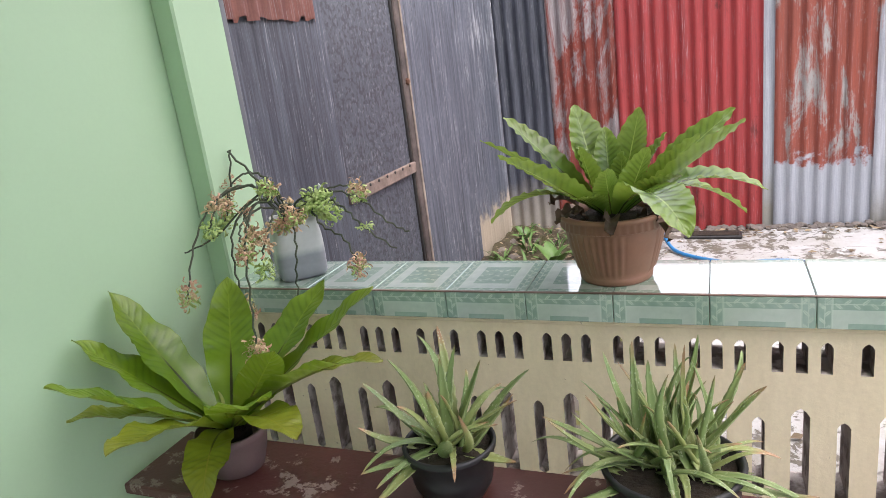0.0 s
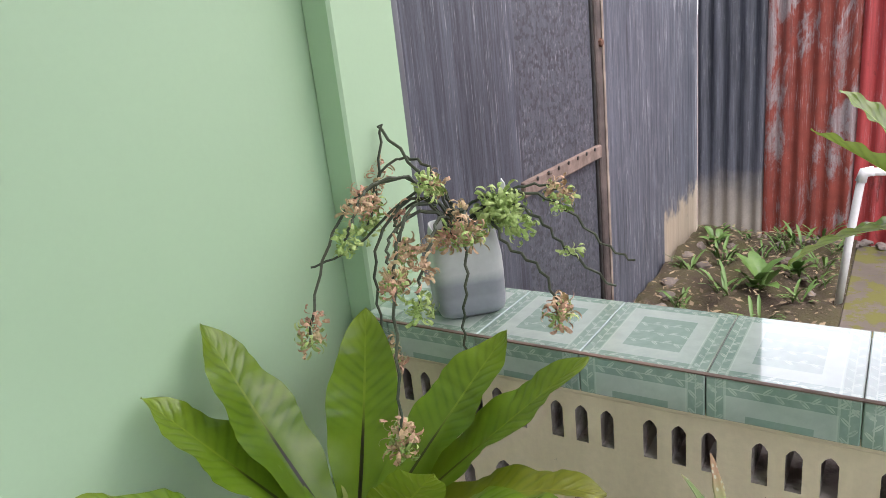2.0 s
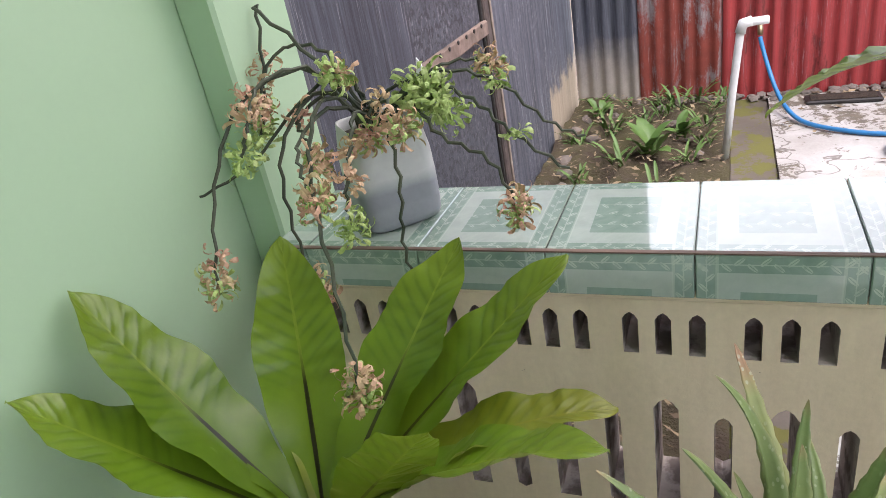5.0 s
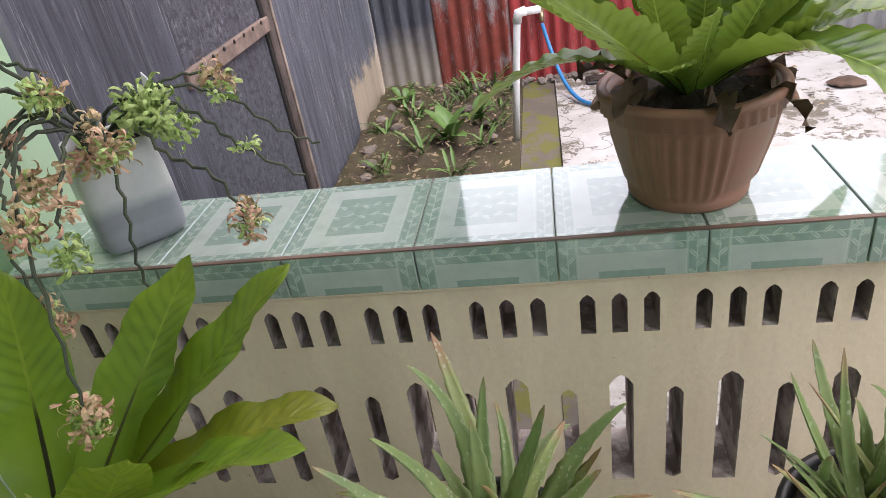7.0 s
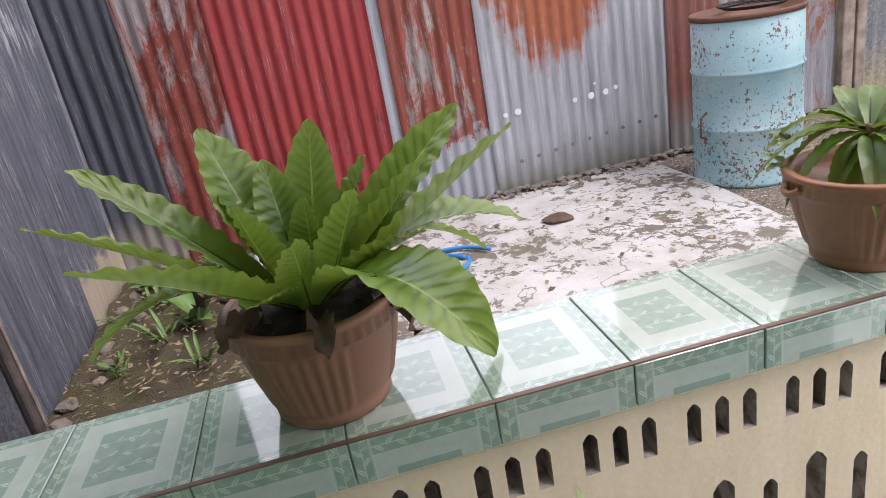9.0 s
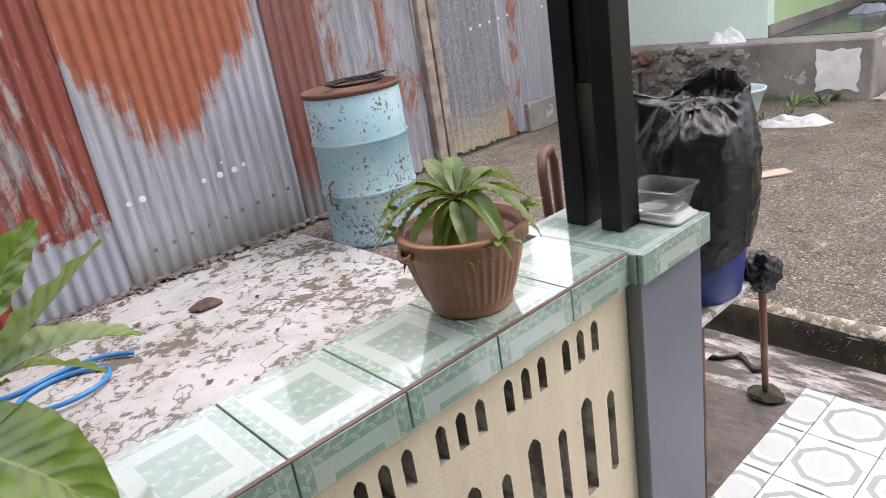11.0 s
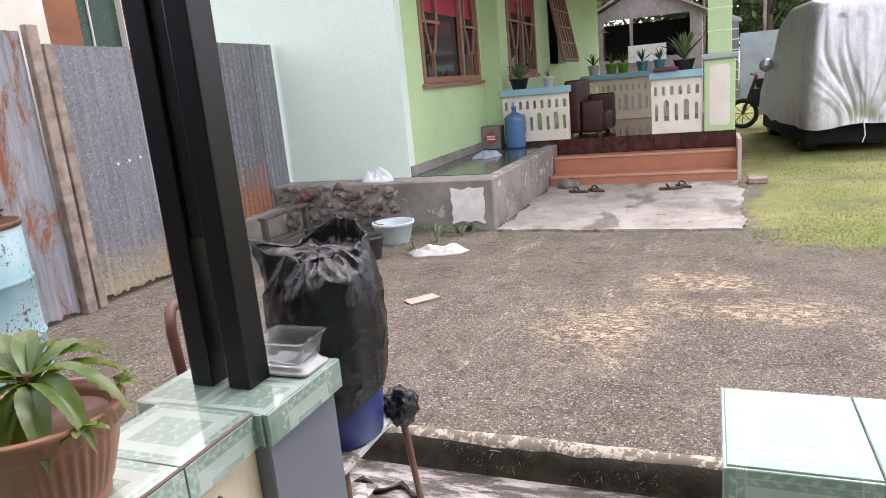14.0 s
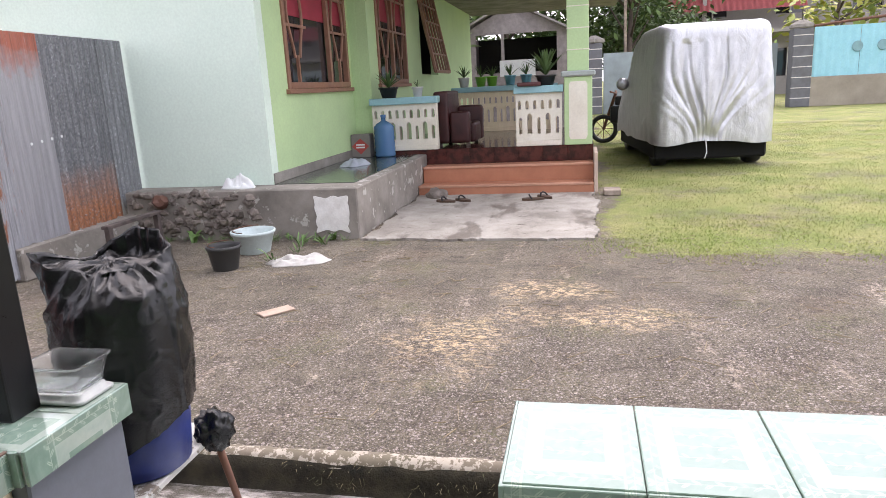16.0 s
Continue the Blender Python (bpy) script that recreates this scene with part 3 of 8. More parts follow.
M_ALOE = aloe_material()
M_KAL = leaf_material("broad_succulent_leaf", (0.075, 0.165, 0.022), (0.13, 0.23, 0.04), (0.25, 0.25, 0.09), 0.36, 4, rim=0.35)
M_TUFTG = plain("curled_green_leaf", (0.30, 0.44, 0.11), (0.42, 0.52, 0.20), 0.5, 25, 60, 0.2)
M_TUFTP = plain("curled_pink_dry_leaf", (0.60, 0.33, 0.25), (0.52, 0.43, 0.23), 0.65, 18, 60, 0.2)
M_STEM = plain("dark_green_stem", (0.035, 0.05, 0.03), (0.06, 0.07, 0.04), 0.6, 20)
M_WEED = plain("weed_leaf", (0.07, 0.15, 0.03), (0.12, 0.22, 0.05), 0.5, 9)


# ---- builders ----
def box(bm, x0, x1, y0, y1, z0, z1, bev=0.0, seg=1):
    vs = [bm.verts.new((x, y, z)) for z in (z0, z1) for y in (y0, y1) for x in (x0, x1)]
    fs = [bm.faces.new([vs[i] for i in f]) for f in ((0, 2, 3, 1), (4, 5, 7, 6), (0, 1, 5, 4), (2, 6, 7, 3), (0, 4, 6, 2), (1, 3, 7, 5))]
    if bev:
        es = list({e for f in fs for e in f.edges})
        bmesh.ops.bevel(bm, geom=es, offset=bev, segments=seg, affect="EDGES", profile=0.6)
    return vs


def tube(bm, pts, r, n=8, caps=True):
    """Sweep a round section along points; r is a number or one for each point."""
    pts = [Vector(p) for p in pts]
    rs = [r] * len(pts) if isinstance(r, (int, float)) else r
    rings, side = [], None
    for i, p in enumerate(pts):
        d = (pts[min(i + 1, len(pts) - 1)] - pts[max(i - 1, 0)]).normalized()
        if side is None:
            side = d.orthogonal().normalized()
        side = (side - d * side.dot(d)).normalized()
        up = d.cross(side)
        rings.append([bm.verts.new(p + (side * math.cos(a) + up * math.sin(a)) * rs[i]) for a in (2 * math.pi * j / n for j in range(n))])
    for a, b in zip(rings, rings[1:]):
        for j in range(n):
            bm.faces.new((a[j], a[(j + 1) % n], b[(j + 1) % n], b[j]))
    if caps:
        bm.faces.new(rings[0][::-1])
        bm.faces.new(rings[-1])
    return rings


def lathe(bm, prof, n=32, at=(0, 0, 0), wave=None, closed=False):
    """Turn a profile of (radius, height) round the upright axis; wave(angle, i) scales the radius."""
    rings = []
    for i, (r, z) in enumerate(prof):
        ring = []
        for j in range(n):
            a = 2 * math.pi * j / n
            rr = r * (wave(a, i) if wave else 1)
            ring.append(bm.verts.new((at[0] + rr * math.cos(a), at[1] + rr * math.sin(a), at[2] + z)))
        rings.append(ring)
    for a, b in zip(rings, rings[1:]):
        for j in range(n):
            bm.faces.new((a[j], a[(j + 1) % n], b[(j + 1) % n], b[j]))
    bm.faces.new(rings[0][::-1])
    bm.faces.new(rings[-1])
    return rings


def mesh_of(name, bm, material, smooth=False):
    bmesh.ops.recalc_face_normals(bm, faces=bm.faces)
    me = bpy.data.meshes.new(name)
    bm.to_mesh(me)
    bm.free()
    if smooth:
        me.shade_smooth()
    me.materials.append(material)
    return me


def part(name, bm, material, parent=None, label="", smooth=False):
    """One mesh object from a bmesh in world metres, under a thing or a part."""
    ob = new(name, mesh_of(name, bm, material, smooth))
    if parent is not None:
        ob.parent = parent
        if parent.type == "EMPTY":
            ob.matrix_parent_inverse = Matrix.Translation(parent.location).inverted()
    if label:
        tagged(ob, label)
    return ob


def thing(name, label, category, at=(0, 0, 0), group="", kind=""):
    ob = new(name)
    ob.location = at
    ob.empty_display_size = 0.1
    return tagged(ob, label, category, group, kind)


def piece(name, me, at, parent, rot=None):
    """An object of its own on a shared mesh, under a mesh part that stands at the origin."""
    ob = new(name, me)
    ob.parent = parent
    ob.location = at
    if rot:
        ob.rotation_euler = rot
    return ob


def structure(name, bm, material, label, category, smooth=False):
    return tagged(part(name, bm, material, None, "", smooth), label, category, "", "structure")


def rock(bm, c, r, seed, flat=0.7, cuts=1):
    rnd = random.Random(seed)
    g = bmesh.ops.create_icosphere(bm, subdivisions=cuts, radius=1.0)["verts"]
    s = (r * rnd.uniform(0.8, 1.25), r * rnd.uniform(0.8, 1.25), r * flat)
    for v in g:
        k = 1 + rnd.uniform(-0.2, 0.2)
        v.co = Vector((c[0] + v.co.x * s[0] * k, c[1] + v.co.y * s[1] * k, c[2] + v.co.z * s[2] * k))


def bez(a, b, c, t):
    return a * (1 - t) ** 2 + b * (2 * t * (1 - t)) + c * t * t


def leaf_mesh(name, base, tip, width, material, parent, lift=0.25, fold=0.35, wavy=0.012, seed=0, n=22, peak=0.55, sharp=0.75, waves=9, roll=0.0, stem=0.16, label="", ragged=0.04):
    """A strap leaf from base to tip, arched by lift, folded along its midrib, with a rippled edge."""
    rnd = random.Random(seed)
    base, tip = Vector(base), Vector(tip)
    ctrl = (base + tip) / 2 + Vector((0, 0, lift * (tip - base).length))
    bm = bmesh.new()
    uvl = bm.loops.layers.uv.new("UVMap")
    across = (-1.0, -0.72, -0.36, 0.0, 0.36, 0.72, 1.0)
    rows, ph = [], rnd.uniform(0, 6)
    for i in range(n + 1):
        t = i / n
        p = bez(base, ctrl, tip, t)
        d = (bez(base, ctrl, tip, min(1, t + 0.02)) - bez(base, ctrl, tip, max(0, t - 0.02))).normalized()
        side = d.cross(Vector((0, 0, 1)))
        side = side.normalized() if side.length > 0.05 else Vector((1, 0, 0))
        side = Matrix.Rotation(roll, 3, d) @ side
        up = side.cross(d).normalized()
        if t < peak:
            w = stem + (1 - stem) * math.sin(t / peak * math.pi / 2) ** 1.15
        else:
            w = max(0.0, math.cos((t - peak) / (1 - peak) * math.pi / 2)) ** sharp
        w = max(w, 0.02) * width / 2
        left, right = 1 + 0.08 * noise.noise(Vector((t * 3.2, ph, 1))), 1 + 0.08 * noise.noise(Vector((t * 3.2, ph, 7)))
        pleat = wavy * 0.26 * math.sin((t + 0.02 * math.sin(t * 23 + ph)) * waves * 3.1 * 6.283 + ph) * max(0.0, min(1.0, (t - 0.3) * 4)) * min(1.0, (1 - t) * 6)
        twist = Matrix.Rotation(0.35 * noise.noise(Vector((t * 1.7, ph, 3))) * t, 3, d)
        side, up = twist @ side, twist @ up
        row = []
        for a in across:
            rip = pleat * min(1.0, abs(a) * 3) + wavy * (abs(a) ** 2) * math.sin(t * waves * 6.283 + ph + (1.3 if a > 0 else 0)) * min(1, t * 3)
            edge = 1 + (ragged * math.sin(t * waves * 6.283 + ph * 2 + a) + rnd.uniform(-0.5, 0.5) * ragged) * (abs(a) > 0.9)
            row.append((bm.verts.new(p + side * (a * w * edge * (right if a > 0 else left) * math.cos(fold * (1 - 0.4 * t))) + up * (abs(a) * w * math.sin(fold * (1 - 0.4 * t)) + rip)), (a / 2 + 0.5, t)))
        rows.append(row)
    for r, s in zip(rows, rows[1:]):
        for j in range(len(across) - 1):
            q = (r[j], r[j + 1], s[j + 1], s[j])
            f = bm.faces.new([v for v, _ in q])
            for lp, (_, c) in zip(f.loops, q):
                lp[uvl].uv = c
    return part(name, bm, material, parent, label, True)


def fleshy_leaf(name, base, tip, width, material, parent, lift=0.2, n=16, sway=0.0, hook=0.0):
    """A thick tapering succulent leaf: channelled above, round below, toothed edges, swaying aside and hooked at its tip."""
    base, tip = Vector(base), Vector(tip)
    run = tip - base
    aside = run.cross(Vector((0, 0, 1)))
    aside = aside.normalized() if aside.length > 0.01 else Vector((1, 0, 0))
    ctrl = (base + tip) / 2 + Vector((0, 0, lift * run.length)) + aside * sway * run.length

    def at(t):
        return bez(base, ctrl, tip, t) + (aside * sway * 0.5 + Vector((0, 0, hook))) * run.length * max(0.0, t - 0.55) ** 2
    bm = bmesh.new()
    uvl = bm.loops.layers.uv.new("UVMap")
    rows = []
    prof = ((-1, 0.26), (-0.55, -0.30), (0, -0.50), (0.55, -0.30), (1, 0.26), (0.5, 0.02), (0, -0.10), (-0.5, 0.02))
    for i in range(n + 1):
        t = i / n
        p = at(t)
        d = (at(min(1, t + 0.03)) - at(max(0, t - 0.03))).normalized()
        side = d.cross(Vector((0, 0, 1)))
        side = side.normalized() if side.length > 0.05 else Vector((1, 0, 0))
        up = side.cross(d)
        w = width / 2 * (1 - t) ** 0.62 * (1.0 if t > 0.08 else 0.85) + 0.0007
        tooth = 1.14 if i % 2 else 0.94
        rows.append([(bm.verts.new(p + side * a * w * (tooth if abs(a) == 1 else 1) + up * b * w), (a / 2 + 0.5, t)) for a, b in prof])
    for r, s in zip(rows, rows[1:]):
        for j in range(8):
            q = (r[j], r[(j + 1) % 8], s[(j + 1) % 8], s[j])
            f = bm.faces.new([v for v, _ in q])
            for lp, (_, c) in zip(f.loops, q):
                lp[uvl].uv = c
    return part(name, bm, material, parent, "", True)


# ---- ground and setting ----
TOP, FLOOR = 0.80, -0.10
bm = bmesh.new()
rnd = random.Random(3)
xs = [2.30, 3.2, 4.2, 5.4, 7, 9, 12, 16, 22, 30, 60, 140, 400]
ys = [-400, -140, -60, -30, -18, -11, -7, -4, -2, -0.8, 0.2, 1.2, 2.0, 3.0, 4.0, 5.2, 9, 20, 60, 400]
for (x0, x1) in zip(xs, xs[1:]):
    for (y0, y1) in zip(ys, ys[1:]):
        if x0 < 300:
            bm.faces.new([bm.verts.new((x, y, 0)) for x, y in ((x0, y0), (x1, y0), (x1, y1), (x0, y1))])
for x0, x1, y0, y1 in ((-400, 1.25, 1.64, 2.3), (-400, 2.30, 2.3, 400), (-400, 2.30, -400, -7.0), (-400, -1.56, -7.0, 1.64), (-1.56, 2.30, -7.0, -3.0)):
    bm.faces.new([bm.verts.new((x, y, 0)) for x, y in ((x0, y0), (x1, y0), (x1, y1), (x0, y1))])
bmesh.ops.remove_doubles(bm, verts=bm.verts, dist=0.0005)
ground = structure("ground", bm, M_GROUND, "packed brown dirt yard with gravel and sandy patches", "ground")

bm = bmesh.new()
box(bm, -1.6, 1.10, -2.6, 1.50, FLOOR - 0.2, FLOOR)
structure("floor", bm, M_FLOOR, "pale grey tiled porch floor", "floor")

# gutter floor and landing
bm = bmesh.new()
box(bm, 1.10, 2.28, -3.0, 2.3, FLOOR - 0.2, FLOOR - 0.012)
gutter = structure("pavement", bm, M_WETCONC, "damp stained concrete strip below the kerb", "pavement")


def rough_strip(bm, prof, y0, y1, step, wob, seed):
    """Sweep an open x-z profile along y with an uneven, crumbling surface."""
    n = int((y1 - y0) / step)
    rows = []
    for i in range(n + 1):
        y = y0 + (y1 - y0) * i / n
        row = []
        for k, (x, z) in enumerate(prof):
            big = noise.noise(Vector((y * 1.1, k * 0.25, seed)))
            small = noise.noise(Vector((y * 9, k * 1.7, seed + 4)))
            row.append(bm.verts.new((x + wob * (0.9 * big + 0.45 * small), y, z + (wob * 0.45 * small if 0 < k < len(prof) - 1 else 0))))
        rows.append(row)
    for a, b in zip(rows, rows[1:]):
        for k in range(len(prof) - 1):
            bm.faces.new((a[k], a[k + 1], b[k + 1], b[k]))


bm = bmesh.new()
rough_strip(bm, [(2.262, -0.02), (2.268, 0.004), (2.285, 0.016), (2.30, 0.018), (2.32, 0.016), (2.335, 0.010), (2.35, 0.002), (2.36, -0.03)], -3.0, 2.4, 0.02, 0.018, 2)
structure("kerb", bm, M_MOSSY, "worn concrete kerb with moss and pale plaster", "kerb", True)
# side turned from the light; its darkness is in the colour
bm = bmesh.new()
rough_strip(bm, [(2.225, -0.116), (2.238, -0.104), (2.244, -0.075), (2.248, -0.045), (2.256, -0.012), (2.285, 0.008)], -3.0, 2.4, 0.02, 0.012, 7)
structure("kerb_face", bm, M_KERBSHADE, "mossy side of the yard kerb with its shade painted in", "kerb", True)

# porch walls
bm = bmesh.new()
box(bm, -1.55, -1.37, -2.6, 1.64, FLOOR, 3.1)
structure("wall_west", bm, M_WALL, "mint green painted plaster wall", "wall")
bm = bmesh.new()
box(bm, -1.372, -1.302, 1.45, 1.645, FLOOR, 3.1, 0.006)
structure("wall_pillar", bm, M_WALL, "mint green plaster pillar on the wall", "pillar")
bm = bmesh.new()
box(bm, -1.369, -1.355, -2.6, 1.42, FLOOR, FLOOR + 0.105, 0.003)
structure("baseboard", bm, M_BASEBOARD, "dark navy painted baseboard", "baseboard")
bm = bmesh.new()
box(bm, -1.55, 1.3, -2.75, -2.6, FLOOR, 3.1)
structure("wall_south", bm, M_WALL, "mint green house wall behind the porch", "wall")
bm = bmesh.new()
box(bm, -1.6, 1.25, -2.75, 1.70, 3.1, 3.2)
structure("ceiling", bm, M_CEIL, "plain pale porch ceiling", "ceiling")


# ---- pierced parapet ----
def arch(cx, w, z0, z1, low=False):
    """Outline of a slot with a pointed head, and a pointed foot if low."""
    h = w * 0.55
    pts = [(cx - w / 2, z1 - h), (cx - w * 0.28, z1 - h * 0.35), (cx, z1), (cx + w * 0.28, z1 - h * 0.35), (cx + w / 2, z1 - h)]
    pts += [(cx + w / 2, z0 + h * 0.6), (cx, z0), (cx - w / 2, z0 + h * 0.6)] if low else [(cx + w / 2, z0), (cx - w / 2, z0)]
    return pts


def pierced(bm, x0, x1, z0, z1, holes, y0, y1, place):
    """A slab with slots through it. place(x, y, z) puts a point of the slab into the world."""
    edges = []
    for loop in [[(x0, z0), (x1, z0), (x1, z1), (x0, z1)]] + holes:
        vs = [bm.verts.new((x, 0, z)) for x, z in loop]
        edges += [bm.edges.new((vs[i], vs[(i + 1) % len(vs)])) for i in range(len(vs))]
    fs = [f for f in bmesh.ops.triangle_fill(bm, edges=edges, use_beauty=True)["geom"] if isinstance(f, bmesh.types.BMFace)]
    ex = bmesh.ops.extrude_face_region(bm, geom=fs)["geom"]
    back = {v for v in ex if isinstance(v, bmesh.types.BMVert)}
    for v in bm.verts:
        v.co = Vector(place(v.co.x, y1 if v in back else y0, v.co.z))


STEP = 0.1645
holes = []
for i in range(-6, 9):
    cx = -0.3475 + i * STEP
    if -1.26 < cx < 0.92:
        holes.append(arch(cx, 0.037, 0.298, 0.536))
        holes += [arch(cx + o, 0.0225, 0.620, 0.692) for o in (-0.046, 0.0, 0.046) if -1.28 < cx + o < 0.94]
    if -1.26 < cx + STEP / 2 < 0.92:
        holes.append(arch(cx + STEP / 2, 0.0255, 0.302, 0.509, True))
bm = bmesh.new()
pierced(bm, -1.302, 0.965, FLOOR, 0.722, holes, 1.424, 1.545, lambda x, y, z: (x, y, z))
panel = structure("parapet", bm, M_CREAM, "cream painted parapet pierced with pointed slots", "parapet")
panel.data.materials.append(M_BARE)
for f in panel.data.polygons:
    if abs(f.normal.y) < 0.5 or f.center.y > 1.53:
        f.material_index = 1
bm = bmesh.new()
box(bm, -1.302, 0.957, 1.416, 1.628, 0.716, 0.738, 0.004)
structure("parapet_lip", bm, M_CREAM, "cream painted lip below the parapet tiles", "trim")
bm = bmesh.new()
box(bm, -1.302, 0.957, 1.4135, 1.632, 0.738, 0.7915)
parapet_core = structure("parapet_cap", bm, M_GROUT, "green tiled top of the pierced parapet", "parapet")

# entrance pillar, its cap, and the wall beyond the entrance
bm = bmesh.new()
box(bm, 0.967, 1.216, 1.39, 1.68, FLOOR, 0.736, 0.004)
structure("entrance_pillar", bm, M_GREYPAINT, "slate grey painted square pillar", "pillar")
bm = bmesh.new()
box(bm, 0.962, 1.222, 1.383, 1.695, 0.736, 0.7915)
pillar_core = structure("pillar_cap", bm, M_GROUT, "green tiled cap of the grey pillar", "pillar")
bm = bmesh.new()
box(bm, 0.975, 1.205, -2.6, 0.572, FLOOR, 0.736, 0.004)
structure("entrance_wall", bm, M_GREYPAINT, "slate grey painted low wall by the entrance", "wall")
bm = bmesh.new()
box(bm, 0.964, 1.217, -2.6, 0.575, 0.736, 0.7915)
east_core = structure("entrance_wall_cap", bm, M_GROUT, "pale green tiled top of the low wall", "wall")

# ---- metal fences ----
def corrugated(bm, p, q, z0, z1, pitch=0.078, deep=0.009, lean=0.0, jag=0.0, seed=0):
    """A corrugated sheet from plan point p to q, with two skins and a ragged foot."""
    p, q = Vector((p[0], p[1], 0)), Vector((q[0], q[1], 0))
    run = q - p
    n = max(8, int(run.length / pitch * 8))
    nor = Vector((run.y, -run.x, 0)).normalized()
    rnd = random.Random(seed)
    cols = []
    for off in (0.0, -0.0015):
        col, low = [], 0.0
        for i in range(n + 1):
            s = i / n
            if i % 4 == 0:
                low = rnd.uniform(0, jag)
            w = deep * math.sin(s * run.length / pitch * 6.283)
            base = p + run * s + nor * (w + off)
            col.append([bm.verts.new(base + Vector((0, 0, z0 + low + (z1 - z0 - low) * h)) + nor * lean * h) for h in (0, 0.5, 1)])
        cols.append(col)
    a, b = cols
    for i in range(n):
        for h in (0, 1):
            bm.faces.new((a[i][h], a[i + 1][h], a[i + 1][h + 1], a[i][h + 1]))
            bm.faces.new((b[i][h], b[i][h + 1], b[i + 1][h + 1], b[i + 1][h]))
        for ring in ((a[i][2], a[i + 1][2], b[i + 1][2], b[i][2]), (a[i][0], b[i][0], b[i + 1][0], a[i + 1][0])):
            bm.faces.new([bm.verts.new(v.co) for v in ring])


fence = thing("metal_fence", "tall fence of weathered corrugated sheets in grey, red and rust", "fence", (0.4, 4.66, 0), "", "structure")
# (x0, x1, foot, top, material, label)
BACK = [
    (-1.42, -1.045, 0.0, 3.1, S_NAVY, "dark slate corrugated sheet"),
    (-1.06, -0.60, 0.0, 1.84, S_RUST1, "streaked red rust sheet"),
    (-0.62, 0.245, 0.0, 1.84, S_RED, "red painted sheet"),
    (0.23, 0.33, 0.0, 1.84, S_GREY1, "pale grey sheet edge"),
    (0.31, 0.87, 0.0, 1.84, S_RUST2, "sheet rusted above and silver below"),
    (0.85, 1.50, 0.0, 1.84, S_RUN, "silver sheet with an orange rust run"),
    (1.48, 2.10, 0.0, 1.84, S_RUN, "silver sheet with an orange rust run"),
    (2.08, 2.46, 0.0, 1.84, S_BROWN, "brown rusted sheet"),
]
for i, (x0, x1, z0, z1, m, lab) in enumerate(BACK):
    bm = bmesh.new()
    off = 0.006 * (i % 3)
    fy = lambda x: 4.62 + 0.035 * (x + 1.4)
    corrugated(bm, (x0, fy(x0) - off), (x1, fy(x1) - off), z0 - 0.03, z1, 0.078, 0.009, 0, 0.02, i)
    part("sheet", bm, m, fence, lab, True)
YARD = [
    (2.42, 3.40, 4.80, 4.86, 0.02, 1.98, S_SILV, "pale silver sheet with rust blotches"),
    (3.62, 4.36, 4.885, 4.90, 0.03, 1.90, S_FAR, "speckled grey sheet with a yellowed foot"),
    (4.34, 4.75, 4.90, 4.92, 0.02, 1.88, S_SILV, "pale silver sheet with rust blotches"),
    (4.72, 5.28, 4.92, 4.94, 0.25, 1.97, S_FAR3, "grey sheet with an orange rusted top"),
    (5.26, 6.04, 4.94, 4.96, 0.25, 1.97, S_FAR2, "dark speckled sheet with a rusty foot"),
    (6.02, 6.40, 4.96, 4.97, 0.25, 1.97, S_FAR, "speckled grey sheet"),
]
for i, (x0, x1, y0, y1, z0, z1, m, lab) in enumerate(YARD):
    bm = bmesh.new()
    corrugated(bm, (x0, y0), (x1, y1), z0, z1, 0.078, 0.006, 0, 0.04, 20 + i)
    part("sheet", bm, m, fence, lab, True)
bm = bmesh.new()
box(bm, 3.41, 3.50, 4.80, 4.86, 0, 2.02, 0.006)
part("post", bm, M_WOODPALE, fence, "split pale timber post")
bm = bmesh.new()
box(bm, 3.535, 3.61, 4.82, 4.87, 0, 1.9, 0.006)
part("post", bm, M_WOODPALE, fence, "split pale timber post")
bm = bmesh.new()
box(bm, 4.6, 6.35, 4.86, 5.1, 0, 0.27, 0.01)
part("footing", bm, M_PLINTH, fence, "low concrete footing")

bm = bmesh.new()
pierced(bm, 1.9, 4.90, 0.0, 3.4, [[(4.0, 1.3), (4.77, 1.3), (4.77, 2.7), (4.0, 2.7)]], 5.3, 5.45, lambda x, y, z: (x, y, z))
rear = structure("rear_house_wall", bm, M_CREAM2, "cream plastered house wall behind the fence", "wall")
bm = bmesh.new()
box(bm, 3.98, 4.36, 5.36, 5.40, 1.28, 2.72)
part("shutter", bm, M_WOODRED, rear, "orange-brown timber shutter")
bm = bmesh.new()
box(bm, 4.362, 4.79, 5.37, 5.39, 1.28, 2.72)
part("pane", bm, plain("dark_green_pane", (0.035, 0.075, 0.055), (0.05, 0.09, 0.07), 0.25), rear, "dark green window pane")
bm = bmesh.new()
box(bm, 4.46, 4.475, 5.35, 5.368, 1.28, 2.72, 0.003)
part("glazing_bar", bm, M_CREAM2, rear)

side = thing("shed_wall", "grey corrugated side wall with a flat sheet door", "wall", (-1.42, 3.1, 0), "", "structure")
SX = -1.425
for i, (y0, y1, z0, z1, m, lab) in enumerate([
    (1.50, 2.40, 0.0, 3.1, S_SIDE, "dark grey corrugated sheet"),
    (3.10, 3.95, 0.0, 3.1, S_SIDE3, "dark grey sheet with bleached streaks"),
    (3.93, 4.66, 0.0, 3.1, S_SIDE2, "bleached grey corrugated sheet"),
]):
    bm = bmesh.new()
    corrugated(bm, (SX - 0.004 * i, y0), (SX - 0.004 * i, y1), z0, z1, 0.078, 0.0003, 0, 0.03, 50 + i)
    part("sheet", bm, m, side, lab, True)
bm = bmesh.new()
